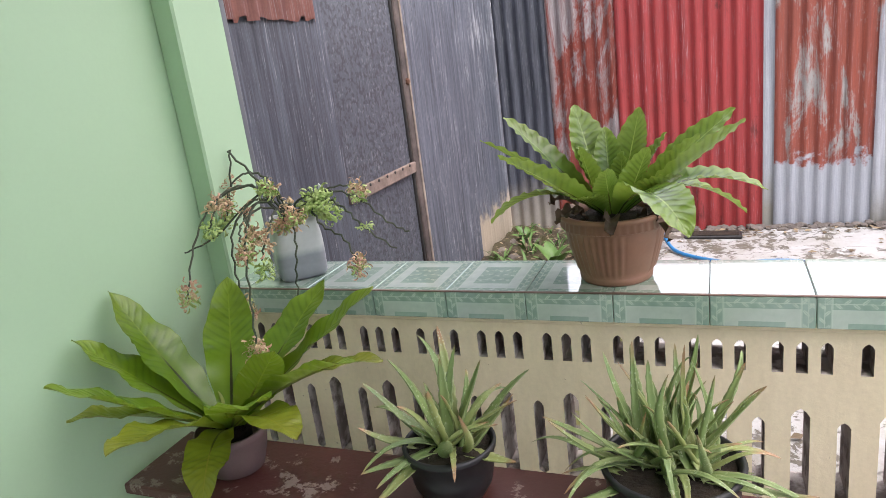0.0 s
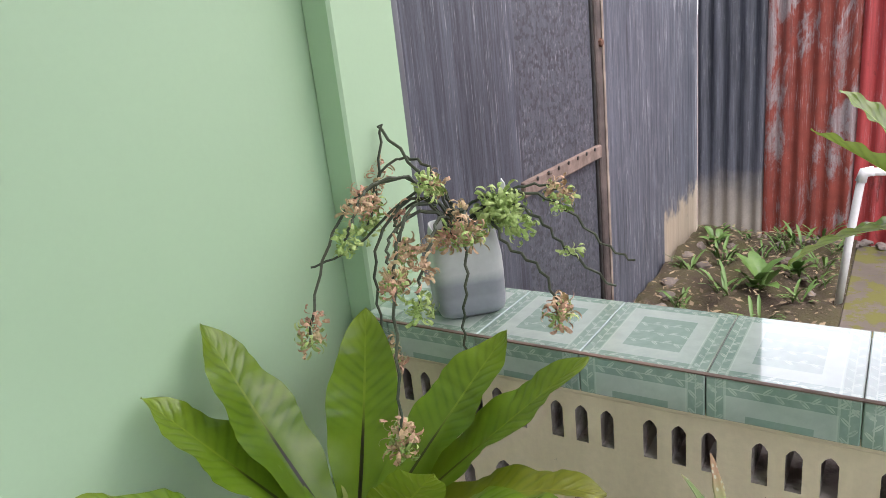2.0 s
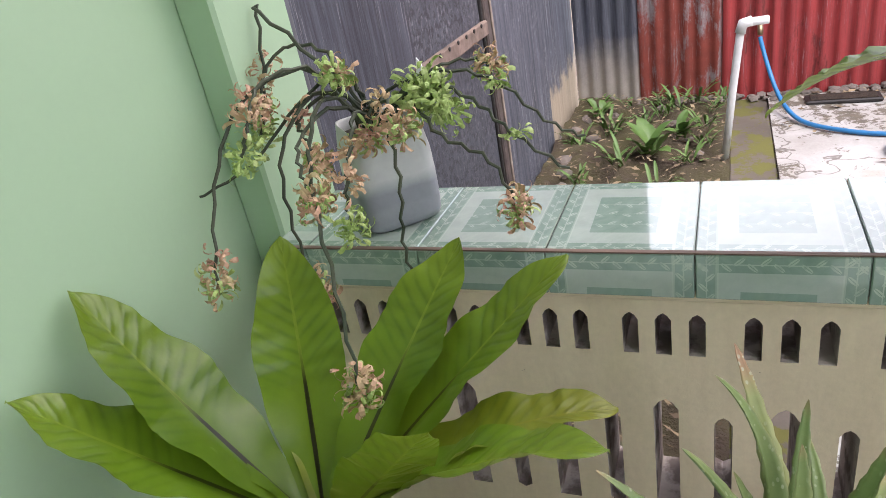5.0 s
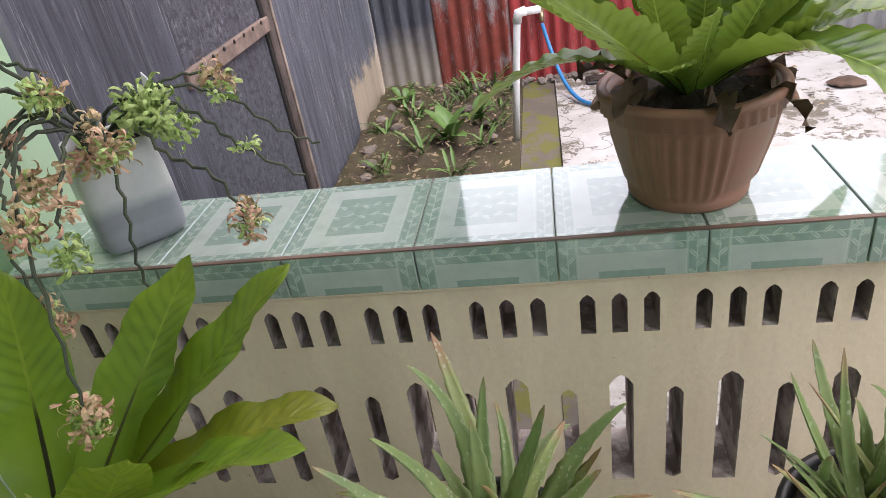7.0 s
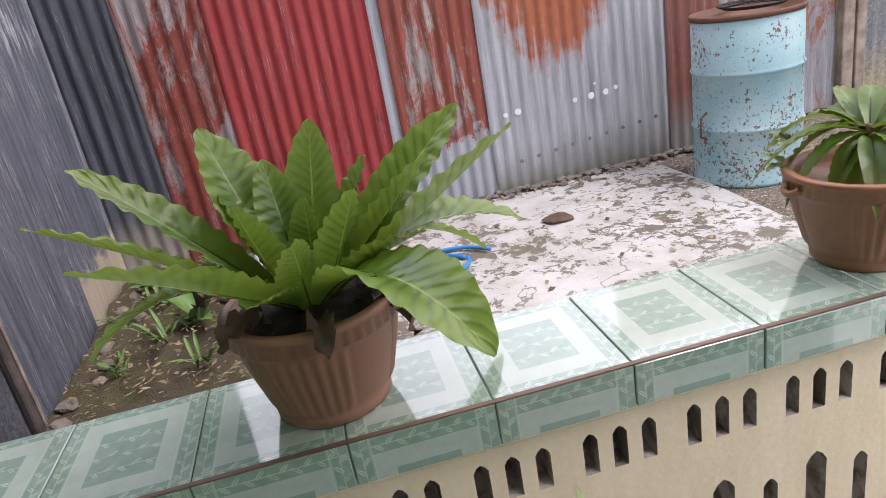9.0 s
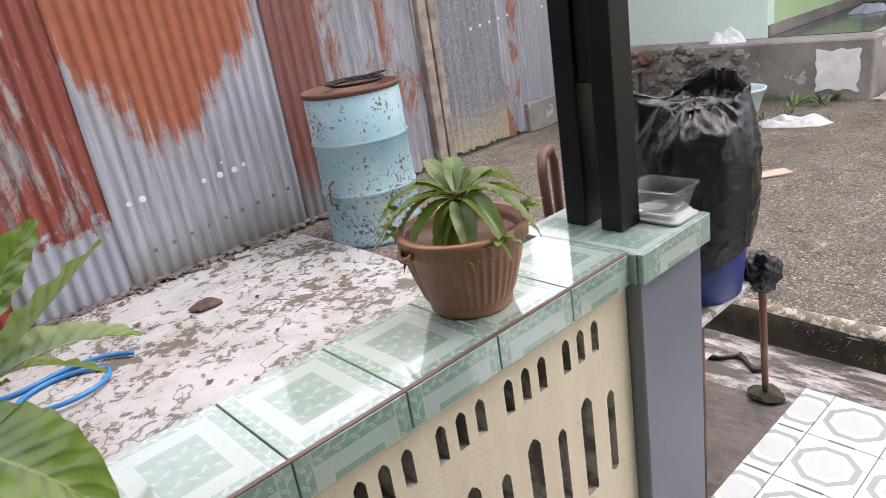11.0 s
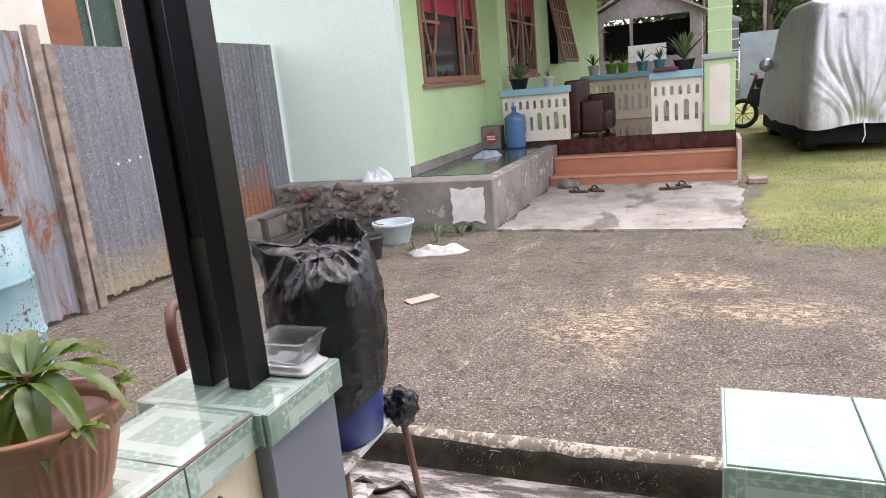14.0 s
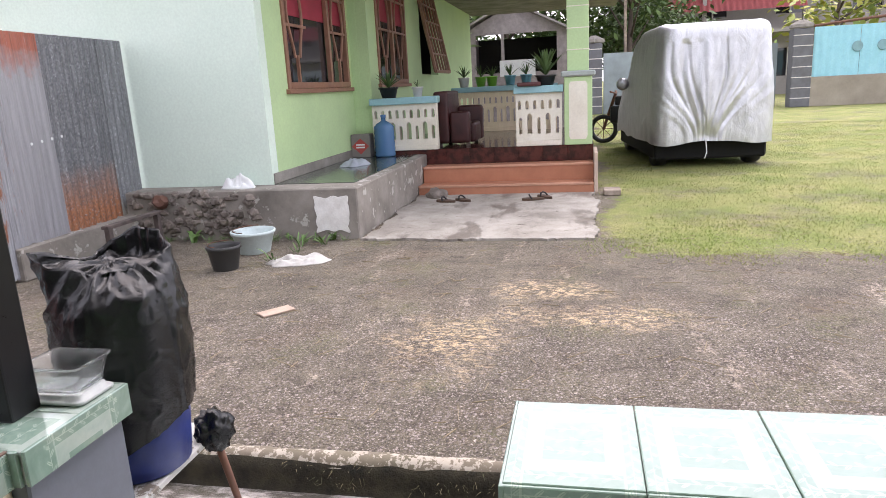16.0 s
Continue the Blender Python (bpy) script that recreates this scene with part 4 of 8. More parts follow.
corrugated(bm, (SX + 0.014, 1.80), (SX + 0.014, 2.34), 1.52, 2.3, 0.07, 0.009, 0, 0.03, 61)
part("sheet", bm, S_BROWN, side, "rust brown patch sheet", True)
bm = bmesh.new()
box(bm, SX - 0.012, SX - 0.006, 2.38, 3.04, 0.02, 3.0)
part("door_sheet", bm, S_EMB, side, "flat stippled grey sheet")
bm = bmesh.new()
box(bm, SX - 0.03, SX + 0.014, 3.045, 3.115, 0, 3.1, 0.006)
door_post = part("post", bm, M_WOODOLD, side, "weathered door post")
bm = bmesh.new()
box(bm, SX + 0.0145, SX + 0.020, 3.094, 3.112, 0, 3.1, 0.002)
part("worn_edge", bm, M_WOODPALE, door_post, "pale worn edge of the post")
# solid dark strip in place of a gap: its shade is painted
bm = bmesh.new()
box(bm, SX - 0.03, SX + 0.004, 3.028, 3.045, 0, 3.1, 0.003)
part("gap_shade_strip", bm, M_DARK, side, "near-black strip standing in for the shaded gap beside the post")
bm = bmesh.new()
box(bm, SX - 0.006, SX + 0.016, 2.37, 3.05, 0.800, 0.852, 0.004)
batten = part("batten", bm, plain("weathered_batten", (0.27, 0.20, 0.165), (0.13, 0.095, 0.08), 0.85, 16, 70, 0.4), side, "pale weathered timber batten")
for i in range(7):
    bm = bmesh.new()
    lathe(bm, [(0.007, 0), (0.008, 0.003), (0.003, 0.005)], 8)
    b = part("nail_cap", bm, M_DARK, batten)
    b.matrix_basis = pose(SX + 0.016, 2.46 + i * 0.085, 0.846, 0, 90, 0)
bm = bmesh.new()
lathe(bm, [(0.016, 0), (0.016, 0.012), (0.009, 0.016)], 6)
b = part("bolt", bm, M_RUSTMETAL, side)
b.matrix_basis = Matrix.Translation(-Vector(side.location)) @ Matrix.Translation(side.location) @ pose(SX + 0.012, 3.075, 1.24, 0, 90, 0)
bm = bmesh.new()
tube(bm, [(-1.36, 1.70, 0), (-1.36, 1.70, 3.0)], 0.022, 12)
part("drain_pipe", bm, plain("grey_pipe", (0.16, 0.17, 0.19), None, 0.5), side, "grey upright pipe", True)

# ---- yard surfaces behind the parapet ----
bm = bmesh.new()
for i in range(12):
    for j in range(14):
        x0, y0 = -0.39 + i * 0.19, 1.70 + j * 0.207
        bm.faces.new([bm.verts.new((x, y, 0.018 + 0.006 * math.sin(x * 7 + y * 5))) for x, y in ((x0, y0), (x0 + 0.19, y0), (x0 + 0.19, y0 + 0.207), (x0, y0 + 0.207))])
bmesh.ops.remove_doubles(bm, verts=bm.verts, dist=0.001)
structure("slab", bm, M_SLAB, "white weathered concrete slab with dark litter stains", "slab", True)
bm = bmesh.new()
box(bm, -0.58, -0.392, 1.7, 4.6, -0.05, 0.006, 0.004)
structure("channel", bm, M_CHANNEL, "damp brown concrete channel", "pavement")
bm = bmesh.new()
rr = random.Random(8)
grid = [[bm.verts.new((-1.41 + 0.83 * i / 24, 1.7 + 2.92 * j / 60, 0.012 + 0.05 * noise.noise(Vector((i * 0.35, j * 0.35, 0))) + rr.uniform(0, 0.014) + 0.05 * (j / 60) * (1 - i / 24))) for j in range(61)] for i in range(25)]
for i in range(24):
    for j in range(60):
        bm.faces.new((grid[i][j], grid[i + 1][j], grid[i + 1][j + 1], grid[i][j + 1]))
structure("soil_bed", bm, M_MUD, "damp soil bed with litter and weeds", "soil", True)

def pad_material():
    """Pale trodden cement with damp brown stains and crumbled dark spots."""
    k = Net("pale_concrete_pad", 0.75)
    col = k.mix(k.step(k.noise(1.8, 8, 0.7), 0.36, 0.64), (0.43, 0.40, 0.355), (0.27, 0.245, 0.21))
    damp = k.step(k.noise(1.1, 8, 0.75, (0.7, 1.6, 1)), 0.53, 0.58)
    col = k.mix(k.math("MULTIPLY", damp, 0.75), col, (0.135, 0.115, 0.095))
    crumb = k.math("MULTIPLY", k.step(k.noise(9, 9, 0.8), 0.58, 0.62), k.step(k.noise(1.7, 5), 0.46, 0.60))
    col = k.mix(crumb, col, (0.115, 0.095, 0.07))
    grain = k.noise(60, 6, 0.75)
    col = k.mix(0.55, col, k.mix(grain, (0.4, 0.4, 0.4), (1.5, 1.5, 1.5)), "MULTIPLY")
    k.bump(grain, 0.4, 0.008)
    return k.done(col, k.math("SUBTRACT", 0.8, k.math("MULTIPLY", damp, 0.35)))


M_PAD = pad_material()

# ---- neighbour house ----
HX, HY = 6.43, 3.51
bm = bmesh.new()
box(bm, HX, HX + 0.148, HY, 9.0, 0.49, 3.1)
structure("neighbour_gable_wall", bm, M_PALEWALL, "pale mint painted side wall of the neighbour house", "wall")
W1 = (7.02, 9.02, 1.42, 2.75)
bm = bmesh.new()
pierced(bm, HX + 0.15, 9.15, 0.49, 3.1, [[(W1[0], W1[2]), (W1[1], W1[2]), (W1[1], W1[3]), (W1[0], W1[3])]], HY, HY + 0.15, lambda x, y, z: (x, y, z))
structure("neighbour_front_wall", bm, M_LIMEWALL, "lime green painted front wall of the neighbour house", "wall")
W2, W3 = (9.55, 11.2, 1.45, 2.95), (12.25, 13.7, 1.60, 2.95)
bm = bmesh.new()
pierced(bm, 9.15, 18.0, 0.49, 3.1, [[(w[0], w[2]), (w[1], w[2]), (w[1], w[3]), (w[0], w[3])] for w in (W2, W3)], 3.25, 3.40, lambda x, y, z: (x, y, z))
box(bm, 9.15, 9.30, 3.401, HY + 0.15, 0.49, 3.1)
structure("neighbour_porch_wall", bm, M_LIMEWALL, "lime green porch wall of the neighbour house", "wall")
# one near-black sheet stands in for the shade of the rooms
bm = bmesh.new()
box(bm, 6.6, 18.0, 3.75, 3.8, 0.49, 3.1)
structure("neighbour_shade_sheet", bm, M_DARK, "near-black sheet standing in for the unlit rooms", "wall")
# added slab, out of view, that keeps the sky off the neighbour's porch
bm = bmesh.new()
box(bm, 6.1, 8.3, 2.4, 9.2, 3.1, 3.25)
box(bm, 8.3, 18.4, -0.35, 9.2, 3.1, 3.25)
structure("neighbour_shading_roof", bm, M_CONC, "unseen roof slab added to shade the neighbour house", "roof")

bm = bmesh.new()
vs = box(bm, 6.10, 9.12, 2.53, 5.0, -0.02, 0.488, 0.012)
plinth = structure("plinth", bm, M_PLINTH, "stained cement walkway plinth of the neighbour house", "plinth")
bm = bmesh.new()
ring = []
for i in range(60):
    q = 6.283 * i / 60
    k = 1 + 0.30 * noise.noise(Vector((math.cos(q) * 2.2, math.sin(q) * 2.2, 4))) + 0.04 * noise.noise(Vector((math.cos(q) * 9, math.sin(q) * 9, 6)))
    ring.append((2.79 + 0.2 * k * max(-0.82, min(0.82, 1.2 * math.cos(q))), 0.245 + 0.19 * k * max(-0.86, min(0.86, 1.2 * math.sin(q)))))
lo, hi = [bm.verts.new((6.099, y, z)) for y, z in ring], [bm.verts.new((6.088, y, z)) for y, z in ring]
bm.faces.new(hi)
for i in range(60):
    bm.faces.new((lo[i], hi[i], hi[(i + 1) % 60], lo[(i + 1) % 60]))
tagged(part("plaster_patch", bm, plain("fresh_white_plaster", (0.84, 0.83, 0.80), (0.70, 0.68, 0.64), 0.8, 9, 60, 0.4), plinth), "white plaster patch")
M_GLOSSFLOOR = plain("wet_dark_walkway", (0.09, 0.11, 0.09), (0.05, 0.06, 0.05), 0.12, 2)
bm = bmesh.new()
box(bm, 6.45, 9.12, 2.66, HY, 0.488, 0.494)
structure("walkway", bm, M_GLOSSFLOOR, "glossy wet dark walkway beside the house", "floor")

bm = bmesh.new()
box(bm, 6.45, 9.10, HY - 0.014, HY - 0.001, 0.4945, 0.60, 0.003)
structure("skirting", bm, M_CONC, "grey cement skirting of the lime green wall", "skirting")

M_MAROONTILE = plain("maroon_marble_tile", (0.085, 0.022, 0.018), (0.03, 0.010, 0.009), 0.1, 9, 40, 0.05, lo=0.42, hi=0.6)
M_ORANGE = plain("orange_step_tile", (0.46, 0.20, 0.115), (0.40, 0.165, 0.095), 0.45, 5, 40, 0.1)
bm = bmesh.new()
box(bm, 9.10, 12.6, 0.33, 3.25, -0.05, 0.55)
porch_floor = structure("porch_floor", bm, M_MAROONTILE, "polished maroon porch floor", "floor")
for i in range(7):
    bm = bmesh.new()
    y0 = 0.33 + i * 0.32
    box(bm, 9.088, 9.099, y0 + 0.003, min(y0 + 0.317, 2.5), 0.352, 0.548, 0.002)
    if y0 < 2.45:
        part("tile", bm, M_MAROONTILE, porch_floor)
bm = bmesh.new()
box(bm, 8.80, 9.10, 0.33, 2.52, -0.08, 0.345, 0.008)
steps = structure("steps", bm, M_ORANGE, "two orange tiled steps up to the porch", "stairs")
bm = bmesh.new()
box(bm, 8.50, 8.80, 0.33, 2.52, -0.08, 0.14, 0.008)
part("tread", bm, M_ORANGE, steps)
for z in (0.14, 0.345):
    bm = bmesh.new()
    box(bm, 8.488 if z < 0.2 else 8.788, 8.52 if z < 0.2 else 8.82, 0.33, 2.52, z - 0.028, z + 0.004, 0.006)
    part("nosing", bm, plain("pale_orange_nosing", (0.55, 0.30, 0.20), None, 0.5), steps)
bm = bmesh.new()
box(bm, 8.5, 9.2, 0.285, 0.328, -0.05, 0.50, 0.006)
part("cheek", bm, plain("pinkish_cheek_paint", (0.58, 0.45, 0.37), None, 0.6), steps, "cream painted cheek of the steps")
bm = bmesh.new()
rr = random.Random(5)
out = []
for i in range(160):
    s = i / 160 * 4
    k = int(s)
    f = s - k
    c = [(5.95, 0.35), (8.6, 0.30), (8.6, 2.50), (6.0, 2.48)]
    a, b = c[k], c[(k + 1) % 4]
    out.append((a[0] + (b[0] - a[0]) * f + 0.10 * noise.noise(Vector((i * 0.13, 0, 2))) + rr.uniform(-0.02, 0.02), a[1] + (b[1] - a[1]) * f + 0.10 * noise.noise(Vector((i * 0.13, 5, 2))) + rr.uniform(-0.02, 0.02)))
top = [bm.verts.new((x, y, 0.022)) for x, y in out]
bot = [bm.verts.new((x, y, -0.02)) for x, y in out]
bm.faces.new(top)
for i in range(160):
    bm.faces.new((top[i], bot[i], bot[(i + 1) % 160], top[(i + 1) % 160]))
structure("pad", bm, M_PAD, "worn pale concrete pad before the steps", "pavement")


def house_panel(x, y0, y1, z0, z1, name, mat, label):
    hs = []
    w = y1 - y0
    n = max(3, round(w / 0.10))
    zs, zl = z0 + (z1 - z0) * 0.70, z0 + (z1 - z0) * 0.20
    for i in range(n):
        c = y0 + w * (i + 0.5) / n
        hs.append(arch(c, 0.042, zs, zs + 0.115))
    n2 = max(2, round(w / 0.115))
    for i in range(n2):
        c = y0 + w * (i + 0.5) / n2
        hs.append(arch(c, 0.064 if i % 2 else 0.040, zl + 0.02, zs - 0.05 - (0.05 if i % 2 == 0 else 0)))
    bm = bmesh.new()
    pierced(bm, y0, y1, z0, z1, hs, x, x + 0.10, lambda a, b, c: (b, a, c))
    ob = structure(name, bm, mat, label, "balustrade")
    bm = bmesh.new()
    box(bm, x - 0.05, x + 0.17, y0 - 0.02, y1 + 0.02, z1, z1 + 0.09, 0.008)
    part("cap", bm, M_BLUECAP, ob, "pale blue painted cap")
    bm = bmesh.new()
    box(bm, x - 0.025, x - 0.001, y0, y1, z0, z0 + 0.07, 0.005)
    part("foot", bm, mat, ob)
    return ob


house_panel(9.10, 2.36, 3.25, 0.55, 1.16, "balustrade", M_CREAM2, "white pierced porch balustrade with a blue cap")
house_panel(9.10, 0.72, 1.31, 0.55, 1.22, "balustrade", M_CREAM2, "white pierced porch balustrade with a blue cap")
house_panel(12.3, 0.9, 2.72, 0.55, 1.24, "balustrade", M_CREAM, "cream pierced balustrade at the porch's far side")
bm = bmesh.new()
box(bm, 9.05, 9.40, 0.34, 0.69, 0.55, 1.40, 0.008)
col = structure("porch_column", bm, M_LIMEWALL, "green and white square porch column", "column")
bm = bmesh.new()
vs = [(9.044, y, z) for y, z in ((0.40, 0.66), (0.42, 0.62), (0.61, 0.62), (0.63, 0.66), (0.63, 1.30), (0.61, 1.34), (0.42, 1.34), (0.40, 1.30))]
a = [bm.verts.new(v) for v in vs]
b = [bm.verts.new((9.052, v[1], v[2])) for v in vs]
bm.faces.new(a)
for i in range(8):
    bm.faces.new((a[i], b[i], b[(i + 1) % 8], a[(i + 1) % 8]))
part("panel", bm, M_CREAM2, col, "raised white panel")
bm = bmesh.new()
box(bm, 9.01, 9.44, 0.30, 0.73, 1.40, 1.47, 0.015)
part("cap", bm, plain("grey_column_cap", (0.42, 0.47, 0.46), None, 0.6), col, "grey moulded cap")
bm = bmesh.new()
box(bm, 9.10, 9.36, 0.38, 0.65, 1.47, 3.098, 0.006)
part("shaft", bm, M_LIMEWALL, col, "green column shaft")
for z in (1.72, 1.98, 2.24):
    bm = bmesh.new()
    box(bm, 9.094, 9.366, 0.374, 0.656, z, z + 0.012, 0.002)
    part("band", bm, M_CREAM2, col)

# ---- on the porch: bench and plants ----
def fluted_pot(name, label, c, r0, r1, h, mat, soil=0.03, group=""):
    """A round pot with a ribbed rim band, fluted panels and two moulded ears."""
    t = thing(name, label, "flower pot", c, group)
    bm = bmesh.new()

    def flute(a, i):
        k = (i in (4, 5, 6, 7))
        panel = (math.sin(a * 3 + 0.9) > -0.35)
        return 1 + (0.018 * math.sin(a * 42) if k and panel else 0) - (0.012 if k and not panel else 0)
    prof = [(r0 * 0.96, 0), (r0, 0.004), (r0 * 1.02, h * 0.10), (r0 * 1.0, h * 0.115), (r0 + (r1 - r0) * 0.22, h * 0.2), (r0 + (r1 - r0) * 0.45, h * 0.4),
            (r0 + (r1 - r0) * 0.65, h * 0.58), (r0 + (r1 - r0) * 0.76, h * 0.74), (r0 + (r1 - r0) * 0.80, h * 0.78), (r1 * 0.95, h * 0.80)]
    inner = [(r1 * 0.90, h), (r1 * 0.86, h * 0.9), (r0 * 0.9, h * 0.5)]
    lathe(bm, prof + [(r1 * 0.95, h * 0.93)] + inner, 168, c, flute)
    part("body", bm, mat, t, "", True)
    bm = bmesh.new()
    lathe(bm, [(r1 * 0.94, h * 0.80), (r1 * 0.99, h * 0.82), (r1 * 0.985, h * 0.93), (r1 * 1.02, h * 0.945), (r1 * 1.025, h * 0.99), (r1 * 0.99, h * 1.01), (r1 * 0.91, h * 1.0), (r1 * 0.90, h * 0.85)], 180, c, lambda a, i: 1 + (0.010 * math.sin(a * 45) if i in (1, 2) else 0))
    part("rim", bm, mat, t, "ribbed rim", True)
    for s in (0.0, math.pi):
        bm = bmesh.new()
        pts = []
        for i in range(9):
            q = math.pi * i / 8
            pts.append((c[0] + (r1 * 0.98 + 0.009 * math.sin(q)) * math.cos(s - 0.35 + 0.17 + (0.16 * math.cos(q))), c[1] + (r1 * 0.98 + 0.009 * math.sin(q)) * math.sin(s - 0.35 + 0.17 + 0.16 * math.cos(q)), c[2] + h * (0.88 - 0.07 * math.sin(q))))
        tube(bm, pts, 0.006, 8)
        part("ear", bm, mat, t, "", True)
    bm = bmesh.new()
    rr = random.Random(int(h * 1000))
    n = 26
    rings = [[bm.verts.new((c[0] + r1 * 0.9 * k / 5 * math.cos(6.283 * j / n), c[1] + r1 * 0.9 * k / 5 * math.sin(6.283 * j / n), c[2] + h - soil + rr.uniform(-0.006, 0.008) + 0.012 * (1 - k / 5))) for j in range(n)] for k in range(1, 6)]
    for a, b in zip(rings, rings[1:]):
        for j in range(n):
            bm.faces.new((a[j], a[(j + 1) % n], b[(j + 1) % n], b[j]))
    bm.faces.new(rings[0])
    part("soil", bm, M_SOIL, t, "dark potting soil", True)
    return t


BENCH_Z = 0.485
bench = thing("bench", "maroon painted plank bench with chipped paint", "bench", (-0.55, 1.06, FLOOR))
bm = bmesh.new()
box(bm, -1.31, 0.42, 0.945, 1.178, BENCH_Z - 0.028, BENCH_Z, 0.004)
part("plank", bm, M_MAROON, bench)
bm = bmesh.new()
box(bm, -1.26, 0.38, 0.975, 1.00, BENCH_Z - 0.10, BENCH_Z - 0.0285, 0.003)
part("apron", bm, M_MAROON, bench)
for x in (-1.21, 0.30):
    for y in (0.985, 1.115):
        bm = bmesh.new()
        box(bm, x, x + 0.055, y - 0.02, y + 0.035, FLOOR, BENCH_Z - 0.0285, 0.004)
        part("leg", bm, plain("red_brown_leg_paint", (0.17, 0.045, 0.03), (0.12, 0.035, 0.025), 0.5), bench, "red-brown painted leg")

# nest fern on the bench
C1 = (-1.063, 1.062, 0.0)
pot = thing("plant_pot", "dusty mauve-grey clay pot on the bench", "flower pot", (C1[0], C1[1], BENCH_Z))
bm = bmesh.new()
lathe(bm, [(0.052, 0), (0.060, 0.004), (0.074, 0.05), (0.080, 0.085), (0.084, 0.088), (0.084, 0.104), (0.078, 0.106), (0.074, 0.09), (0.06, 0.05)], 48, (C1[0], C1[1], BENCH_Z))
part("body", bm, plain("dusty_clay", (0.16, 0.10, 0.10), (0.12, 0.085, 0.085), 0.7, 8), pot, "", True)
fern = thing("nest_fern", "broad-leaved yellow-green nest fern in a clay pot", "plant", (C1[0], C1[1], BENCH_Z + 0.085))
bm = bmesh.new()
rr = random.Random(2)
lathe(bm, [(0.045, 0.56), (0.046, 0.588), (0.035, 0.598), (0.02, 0.59)], 18, C1)
for i in range(160):
    a, r = rr.uniform(0, 6.28), rr.uniform(0.005, 0.045)
    p = Vector((C1[0] + r * math.cos(a), C1[1] + r * math.sin(a), 0.592))
    tube(bm, [p, p + Vector((0.3 * r * math.cos(a), 0.3 * r * math.sin(a), rr.uniform(0.004, 0.016)))], [0.0018, 0.0005], 4)
part("crown", bm, plain("black_fern_crown", (0.006, 0.004, 0.003), None, 0.95, spec=0.1), fern, "black fibrous crown")
# (tip, width, lift, old, roll)
FERN1 = [
    ((-1.207, 1.324, 0.865), 0.115, -0.10, 0, 0.0), ((-0.938, 1.365, 0.842), 0.112, 0.02, 0, 0.1), ((-0.779, 1.320, 0.845), 0.105, 0.02, 0, -0.1),
    ((-1.352, 1.082, 0.915), 0.122, -0.06, 0, 0.25), ((-1.346, 0.951, 0.848), 0.118, 0.00, 0, 0.2), ((-1.345, 1.100, 0.815), 0.080, 0.08, 0, 0.3),
    ((-1.186, 0.752, 0.848), 0.110, 0.02, 0, 0.0), ((-1.214, 0.795, 0.752), 0.105, 0.12, 1, 0.2), ((-0.705, 1.185, 0.722), 0.100, 0.20, 1, -0.2),
    ((-0.694, 1.062, 0.779), 0.112, 0.16, 0, -0.3), ((-1.020, 0.713, 0.748), 0.105, 0.16, 1, 0.1), ((-0.737, 0.880, 0.706), 0.110, 0.22, 1, -0.2),
    ((-0.962, 0.835, 0.560), 0.092, 0.34, 1, 0.0), ((-0.790, 0.835, 0.796), 0.118, 0.10, 0, -0.1), ((-0.857, 1.020, 0.815), 0.085, 0.02, 0, -0.9),
    ((-1.25, 1.33, 0.735), 0.07, 0.10, 1, 0.3),
]
for i, (tip, w, lift, old, roll) in enumerate(FERN1):
    d = Vector((tip[0] - C1[0], tip[1] - C1[1], 0)).normalized() * 0.028
    leaf_mesh("leaf", (C1[0] + d.x, C1[1] + d.y, 0.60), tip, w * 1.12, M_FERNOLD if old else M_FERN, fern, lift, 0.32, 0.0055, 100 + i, 56, 0.58, 0.68, 3.5, roll, 0.36, "", 0.007)

